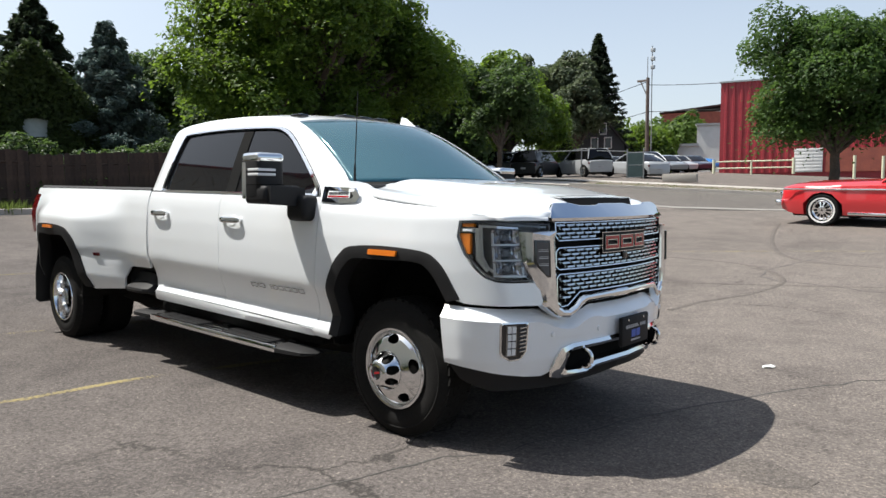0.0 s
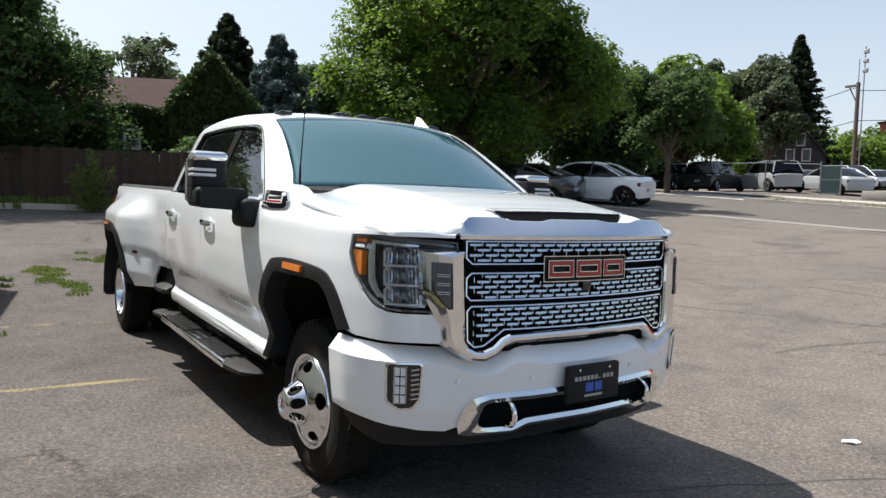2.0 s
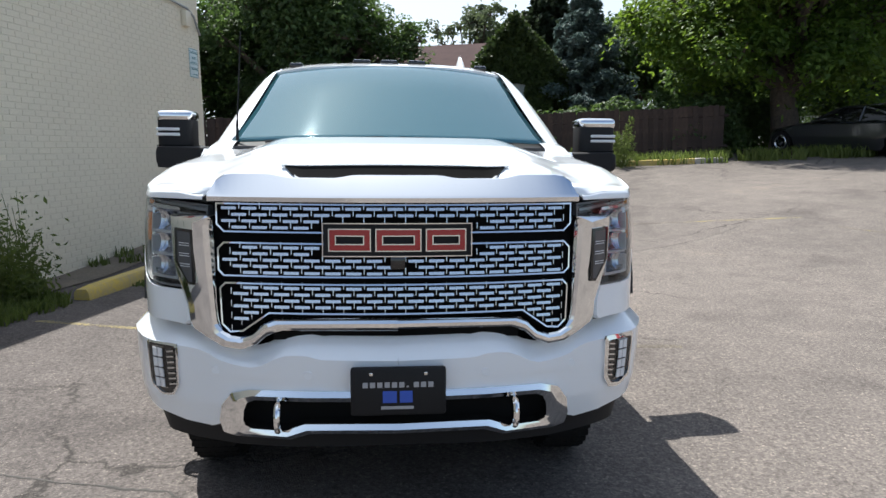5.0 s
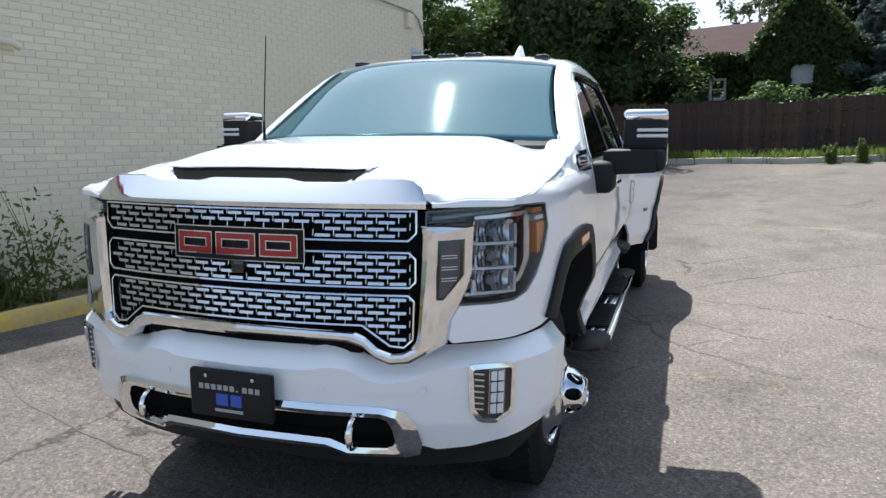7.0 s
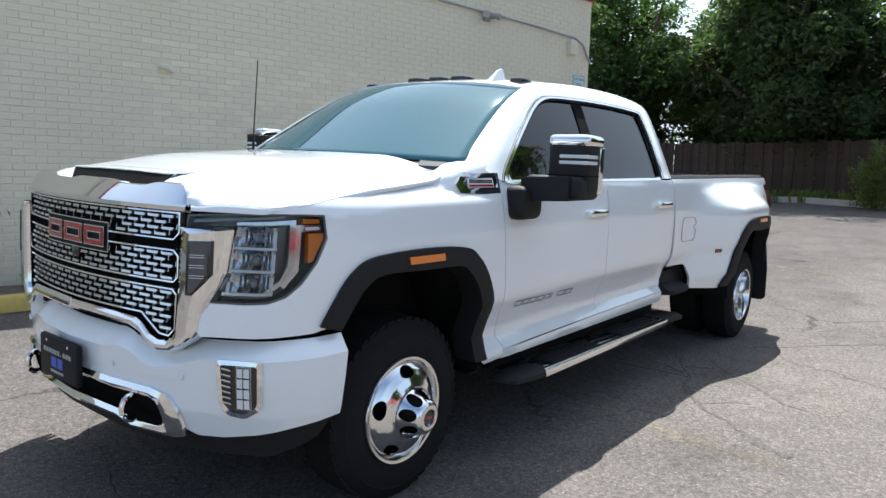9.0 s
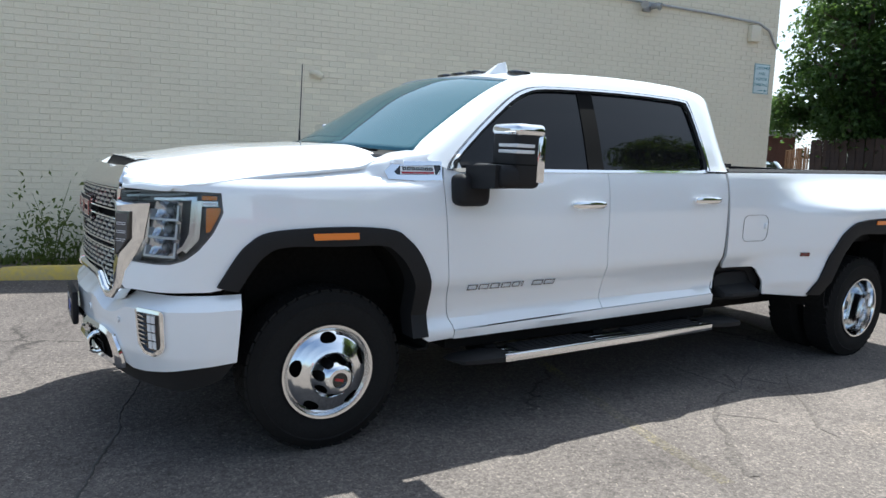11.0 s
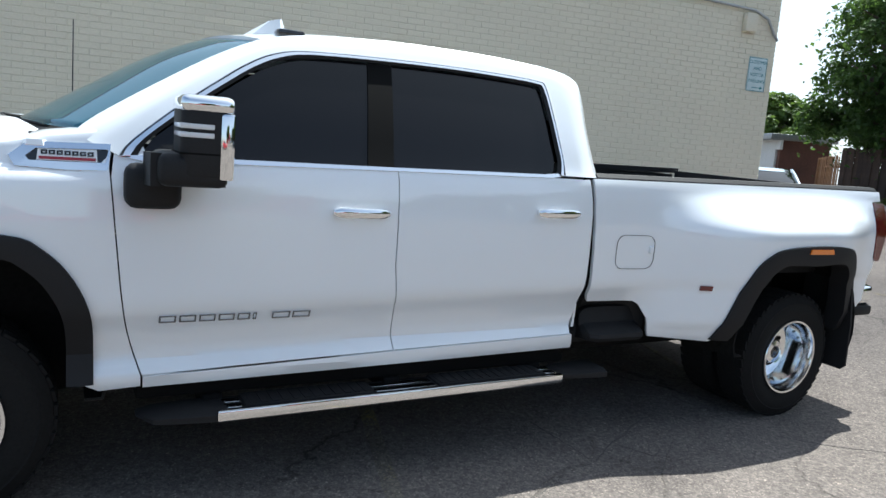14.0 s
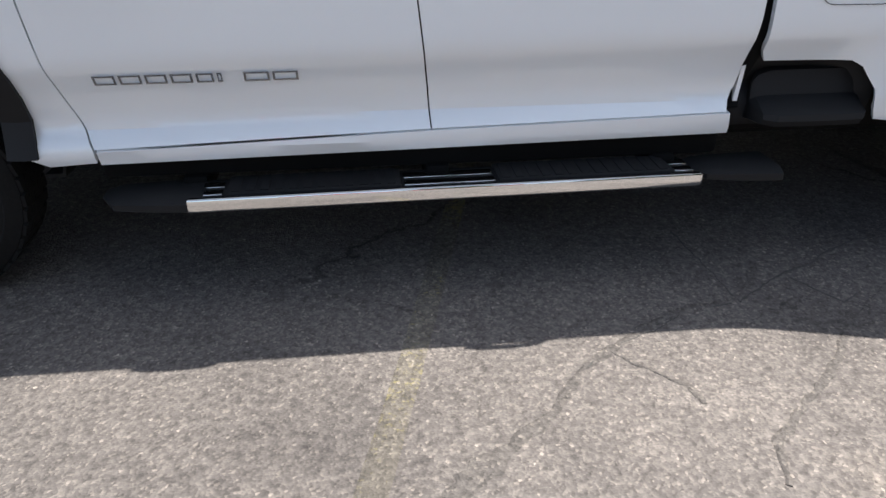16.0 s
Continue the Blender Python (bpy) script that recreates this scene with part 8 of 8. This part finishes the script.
# utility pole and wires
pole_wood = grained("pole_wood", (0.14, 0.11, 0.09), (0.09, 0.07, 0.06), 8, 0.9)
up = thing("utility_pole", "tall wooden utility pole with a crossarm", "utility pole", pose(-27.3, 59.5, ground_z(-27.3, 59.5)))
part("pole", tube([(0, 0, -0.5), (0, 0, 9.0)], 0.20, 12, 0.15), pole_wood, up)
part("crossarm", box(bmesh.new(), -1.05, 0.15, -0.07, 0.07, 8.65, 8.85, 0.01), pole_wood, up)
part("brace", tube([(-0.7, 0.0, 8.65), (0, 0.0, 7.2)], 0.05, 6), pole_wood, up)
ant2 = thing("radio_mast", "thin twin radio mast on the skyline", "mast", pose(-27.6, 61.0, ground_z(-27.6, 61)))
part("mast_tube", tube([(0, 0, 0), (0, 0, 12.2)], 0.05, 6), galv, ant2)
part("mast_tube", tube([(-0.45, 0, 0), (-0.45, 0, 11.2)], 0.04, 6), galv, ant2)
for z in (10.0, 10.8, 11.6):
    part("aerial", box(bmesh.new(), -0.1, 0.25, -0.15, 0.15, z, z + 0.35, 0.02), galv, ant2)
for (x0, y0, z0), (x1, y1, z1), sag in (((-27.3, 59.5, 8.1), (-8.0, 62.0, 8.6), 0.4), ((-27.3, 59.5, 8.1), (-62.0, 66.0, 5.0), 0.7), ((-27.3, 59.5, 10.6), (-8.0, 62.0, 11.0), 0.6), ((-27.3, 59.5, 10.9), (-60.0, 66.0, 7.8), 0.8)):
    w = part("power_line", tube([(x0 + (x1 - x0) * k / 10, y0 + (y1 - y0) * k / 10, z0 + (z1 - z0) * k / 10 - sag * 4 * (k / 10) * (1 - k / 10)) for k in range(11)], 0.03, 5), black)
    tagged(w, "thin dark overhead cable", "cable", "overhead cables")

# chain-link yard gate and fence
mesh_mat = grained("green_grey_mesh", (0.10, 0.15, 0.14), (0.07, 0.105, 0.10), 30, 0.7)
gate = thing("yard_gate", "grey-green screened chain-link gate", "gate", pose(-16.95, 35.2, ground_z(-16.95, 35.2), 0, 0, 27))
for x in (0.0, 0.95):
    part("post", tube([(x, 0, -0.1), (x, 0, 1.75)], 0.04, 10), galv, gate)
part("screen", box(bmesh.new(), 0.04, 0.91, -0.012, 0.012, 0.08, 1.5), mesh_mat, gate)
for z in (0.06, 0.78, 1.52):
    part("gate_rail", tube([(0, 0, z), (0.95, 0, z)], 0.025, 8), galv, gate)
cf = thing("chain_fence", "thin wire fence with steel posts before the parked cars", "fence", pose(0, 0, 0))
prev = None
for k in range(7):
    x, y = -16.95 - k * 2.3, 35.2 - k * 1.35
    z = ground_z(x, y)
    part("post", tube([(x, y, z - 0.1), (x, y, z + 1.75)], 0.035, 8), galv, cf)
    if prev:
        part("wire_rail", tube([prev, (x, y, z + 1.6)], 0.022, 6), galv, cf)
    prev = (x, y, z + 1.6)
pf = thing("picket_fence", "white picket fence beyond the black coupe", "fence", pose(-23.6, 15.9, ground_z(-23.6, 15.9), 0, 0, 52))
pk = box(bmesh.new(), -0.04, 0.04, -0.01, 0.01, 0.0, 1.05)
finish(pk)
pme = bpy.data.meshes.new("picket")
pk.to_mesh(pme)
pk.free()
pme.materials.append(white_trim)
for k in range(60):
    o = new("picket", pme)
    o.parent = pf
    o.matrix_basis = pose(k * 0.115, 0, 0.05)
for z in (0.3, 0.85):
    part("rail", box(bmesh.new(), 0, 6.9, 0.01, 0.05, z - 0.04, z + 0.04), white_trim, pf)
brick_brown = grained("brown_brick", (0.16, 0.075, 0.055), (0.10, 0.048, 0.038), 20, 0.85)
gar = thing("garage", "small garage with a white door beyond the wall", "garage", pose(-24.4, -15.0, 0.7, 0, 0, 65))
part("wall", box(bmesh.new(), -1.5, 1.4, 0.1, 2.0, -0.2, 2.2), brick_brown, gar)
part("door", box(bmesh.new(), -1.2, 1.2, 0.02, 0.12, 0, 1.85), white_trim, gar, "white garage door")
part("roof", box(bmesh.new(), -1.9, 1.55, -0.4, 2.2, 2.2, 2.42, 0.01), galv, gar)
part("fascia", box(bmesh.new(), -1.5, 1.55, 0.0, 0.1, 1.85, 2.2), white_trim, gar)
tarp_b = grained("blue_tarp", (0.02, 0.16, 0.45), (0.015, 0.10, 0.32), 5, 0.5, 0.5, 0.05)
tp = bmesh.new()
bmesh.ops.create_uvsphere(tp, u_segments=20, v_segments=10, radius=1.0)
for v in tp.verts:
    v.co = Vector((v.co.x * 1.7, v.co.y * 1.2, max(0, v.co.z) * 0.75 + 0.12 * noise.noise(v.co * 2.5)))
tpo = part("tarp_heap", tp, tarp_b)
tpo.matrix_world = pose(-21.6, 58.6, ground_z(-21.6, 58.6) + 0.5)
tagged(tpo, "crumpled blue tarpaulin over a heap", "tarpaulin")
sb = part("concrete_block", box(bmesh.new(), -0.9, 0.9, -0.25, 0.25, 0, 0.45, 0.03), concrete)
sb.matrix_world = pose(-13.0, 33.6, ground_z(-13.0, 33.6), 0, 0, 14)
tagged(sb, "pale concrete block on the pavement", "concrete block")


# ---- weeds and grass ----
def tuft(centres, blades, height, spread, name, label, mat, category="weeds", wide=0.012):
    rng = sky_rng
    vs, fs = [], []
    for cx, cy in centres:
        cz = ground_z(cx, cy)
        for _ in range(blades):
            a, r = rng.uniform(0, 6.283), spread * math.sqrt(rng.random())
            bx, by = cx + r * math.cos(a), cy + r * math.sin(a)
            h = height * rng.uniform(0.45, 1.2)
            lean = rng.normal(0, 0.28, 2) * h
            t = rng.uniform(0, 6.283)
            wx, wy = wide * math.cos(t), wide * math.sin(t)
            i = len(vs)
            vs += [(bx - wx, by - wy, cz), (bx + wx, by + wy, cz), (bx + lean[0] * 0.4 + wx * 0.8, by + lean[1] * 0.4 + wy * 0.8, cz + h * 0.6), (bx + lean[0] * 0.4 - wx * 0.8, by + lean[1] * 0.4 - wy * 0.8, cz + h * 0.6), (bx + lean[0], by + lean[1], cz + h)]
            fs += [(i, i + 1, i + 2, i + 3), (i + 3, i + 2, i + 4)]
    me = bpy.data.meshes.new(name)
    me.from_pydata(vs, [], fs)
    me.materials.append(mat)
    return tagged(new(name, me), label, category, kind="stuff")


def along_wall(s, n):
    p = WALL_A + WALL_W * s + WALL_N * n
    return (p.x, p.y)


rg = random.Random(21)
tuft([along_wall(rg.uniform(0.6, 13), rg.uniform(0.08, 0.5)) for _ in range(34)], 34, 0.13, 0.14, "grass", "green weeds along the foot of the wall", grass_mat)
tuft([along_wall(s + rg.uniform(-0.25, 0.25), rg.uniform(0.1, 0.4)) for s in (5.2, 5.5, 6.0, 7.6, 8.3, 9.6, 11.2) for _ in range(3)], 22, 0.34, 0.20, "tall_weeds", "tall green weeds against the brick wall", grass_mat)
tuft([along_wall(rg.uniform(5.45, 6.65), rg.uniform(0.66, 1.08)) for _ in range(26)], 60, 0.10, 0.12, "grass", "green grass between two wheel stops", grass_mat, wide=0.008)
for s, n in ((5.3, 0.3), (5.62, 0.74), (5.80, 0.62), (6.1, 0.25), (7.35, 0.30), (7.9, 0.3), (9.4, 0.28), (10.1, 0.45)):
    x, y = along_wall(s, n)
    st = thing("weed_plant", "tall thin flowering weed against the wall", "weed", pose(x, y, ground_z(x, y)), "weeds along the wall")
    for k in range(5):
        a, h = rg.uniform(0, 6.28), rg.uniform(0.6, 1.05)
        tip = (0.28 * math.cos(a), 0.15 * math.sin(a), h)
        part("stalk", tube([(0, 0, 0), (tip[0] * 0.4, tip[1] * 0.4, h * 0.6), tip], 0.006, 5, 0.002), grass_mat, st)
    c = np.array([[rg.gauss(0, 0.20), rg.gauss(0, 0.11), 0.04 + min(0.95, abs(rg.gauss(0, 0.34)))] for _ in range(520)])
    nr = sky_rng.normal(size=c.shape)
    tagged(leaves_mesh("foliage", c, nr / np.linalg.norm(nr, axis=1, keepdims=True), 0.034, grass_mat, st, "", 0.4), kind="stuff")
# grass and weeds at the fence
fl = []
for _ in range(330):
    t = rg.random()
    a, b = ((-19.5, -9.4), (-17.6, 3.5)) if rg.random() < 0.5 else ((-17.6, 3.5), (-14.6, 13.4))
    fl.append((a[0] + (b[0] - a[0]) * t - rg.uniform(0.2, 1.5), a[1] + (b[1] - a[1]) * t))
tuft(fl, 30, 0.32, 0.25, "grass", "rough green grass along the fence", grass_mat, wide=0.02)
for x, y, tall, n in ((-16.35, 6.8, 1.40, 9), (-17.85, 0.40, 1.65, 18), (-16.9, 5.55, 0.55, 8), (-17.1, 4.9, 0.45, 6), (-17.95, -2.4, 0.6, 6)):
    sh = thing("weed_plant", "bright green feathery weed growing at the kerb", "weed", pose(x, y, ground_z(x, y)), "weeds at the kerb")
    at = []
    for k in range(n):
        a, lean, h = rg.uniform(0, 6.28), rg.uniform(0.06, 0.46) * tall, tall * rg.uniform(0.55, 1.05)
        tip = (lean * math.cos(a), lean * math.sin(a), h)
        part("stem", tube([(0.04 * math.cos(a), 0.04 * math.sin(a), -0.02), (tip[0] * 0.45, tip[1] * 0.45, h * 0.55), tip], 0.010, 5, 0.003), grass_mat, sh)
        for q in range(150):
            f = rg.random() ** 0.8
            wide = 0.13 * tall * (1.15 - f)
            at.append((tip[0] * f ** 1.2 + rg.gauss(0, wide), tip[1] * f ** 1.2 + rg.gauss(0, wide), h * f + rg.gauss(0, 0.03)))
    nr = sky_rng.normal(size=(len(at), 3))
    leaves_mesh("foliage", np.array(at), nr / np.linalg.norm(nr, axis=1, keepdims=True), 0.045, grass_mat, sh, "", 0.35)
patches = ((-8.07, -2.32, 0.55, 0.22, 14), (-7.72, -1.42, 0.75, 0.14, 20), (-6.9, -1.2, 0.5, 0.10, 8), (-4.44, -2.29, 0.20, 0.26, 9), (-9.3, -0.6, 0.5, 0.15, 10))
tuft([(x + rg.gauss(0, a * 0.5), y + rg.gauss(0, b)) for x, y, a, b, k in patches for _ in range(k)], 70, 0.045, 0.13, "grass", "patchy grass growing through the asphalt", grass_mat, wide=0.007)
vg = []
for _ in range(700):
    p = ST_A + ST_W * rg.uniform(-1.5, 45) + ST_N * rg.uniform(9.3, 12.0)
    vg.append((p.x, p.y))
tuft(vg, 14, 0.12, 0.35, "grass", "short green verge grass", grass_mat, wide=0.03)

# ---- the wall's bricks, last ----
COURSE, BRICK = 0.0678, 0.203
_var2 = ramp(cream_brick, _ob.outputs["Random"], [(0.0, (0.93, 0.93, 0.93)), (1.0, (1.05, 1.05, 1.04))])
_prev = bsdf(cream_brick).inputs["Base Color"].links[0].from_socket
link(cream_brick, mix(cream_brick, 1.0, _prev, _var2, "MULTIPLY"), bsdf(cream_brick).inputs["Base Color"])


def brick_shape(w, h, d):
    b = 0.003
    x0, x1, z0, z1 = 0.0, w, 0.0, h
    vs = [(x0, -d, z0), (x1, -d, z0), (x1, -d, z1), (x0, -d, z1), (x0 + b, 0, z0 + b), (x1 - b, 0, z0 + b), (x1 - b, 0, z1 - b), (x0 + b, 0, z1 - b)]
    fs = [(4, 5, 6, 7), (0, 1, 5, 4), (1, 2, 6, 5), (2, 3, 7, 6), (3, 0, 4, 7)]
    return vs, [tuple(reversed(f)) for f in fs]


single_v, single_f = brick_shape(BRICK - 0.009, COURSE - 0.009, 0.0045)
single = bpy.data.meshes.new("brick")
single.from_pydata(single_v, [], single_f)
single.materials.append(cream_brick)
rest_v, rest_f = [], []
rg = random.Random(33)
made = 0
for row in range(-1, 64):
    z = row * COURSE
    s = 0.0 if row % 2 else -BRICK / 2
    while s < 15.8:
        w = BRICK - 0.009
        s0, s1 = max(0.004, s), s + w
        out = 0.001 + rg.uniform(-0.0015, 0.0015)
        if z + COURSE < WALL_TOP and s1 > 0.06:
            if made < 300 and 4.6 < s < 7.6 and 20 <= row < 42 and s0 == s:
                ob = new("brick", single)
                ob.parent = wall
                ob.matrix_basis = Matrix.Translation((s, out, z))
                made += 1
            else:
                v, f = brick_shape(s1 - s0, COURSE - 0.009, 0.0045)
                n = len(rest_v)
                rest_v += [(a + s0, b + out, c + z) for a, b, c in v]
                rest_f += [tuple(i + n for i in q) for q in f]
        s += BRICK
rest = bpy.data.meshes.new("brickwork")
rest.from_pydata(rest_v, [], rest_f)
rest.materials.append(cream_brick)
rest_ob = new("brickwork", rest)
rest_ob.parent = wall
tagged(rest_ob, kind="stuff")
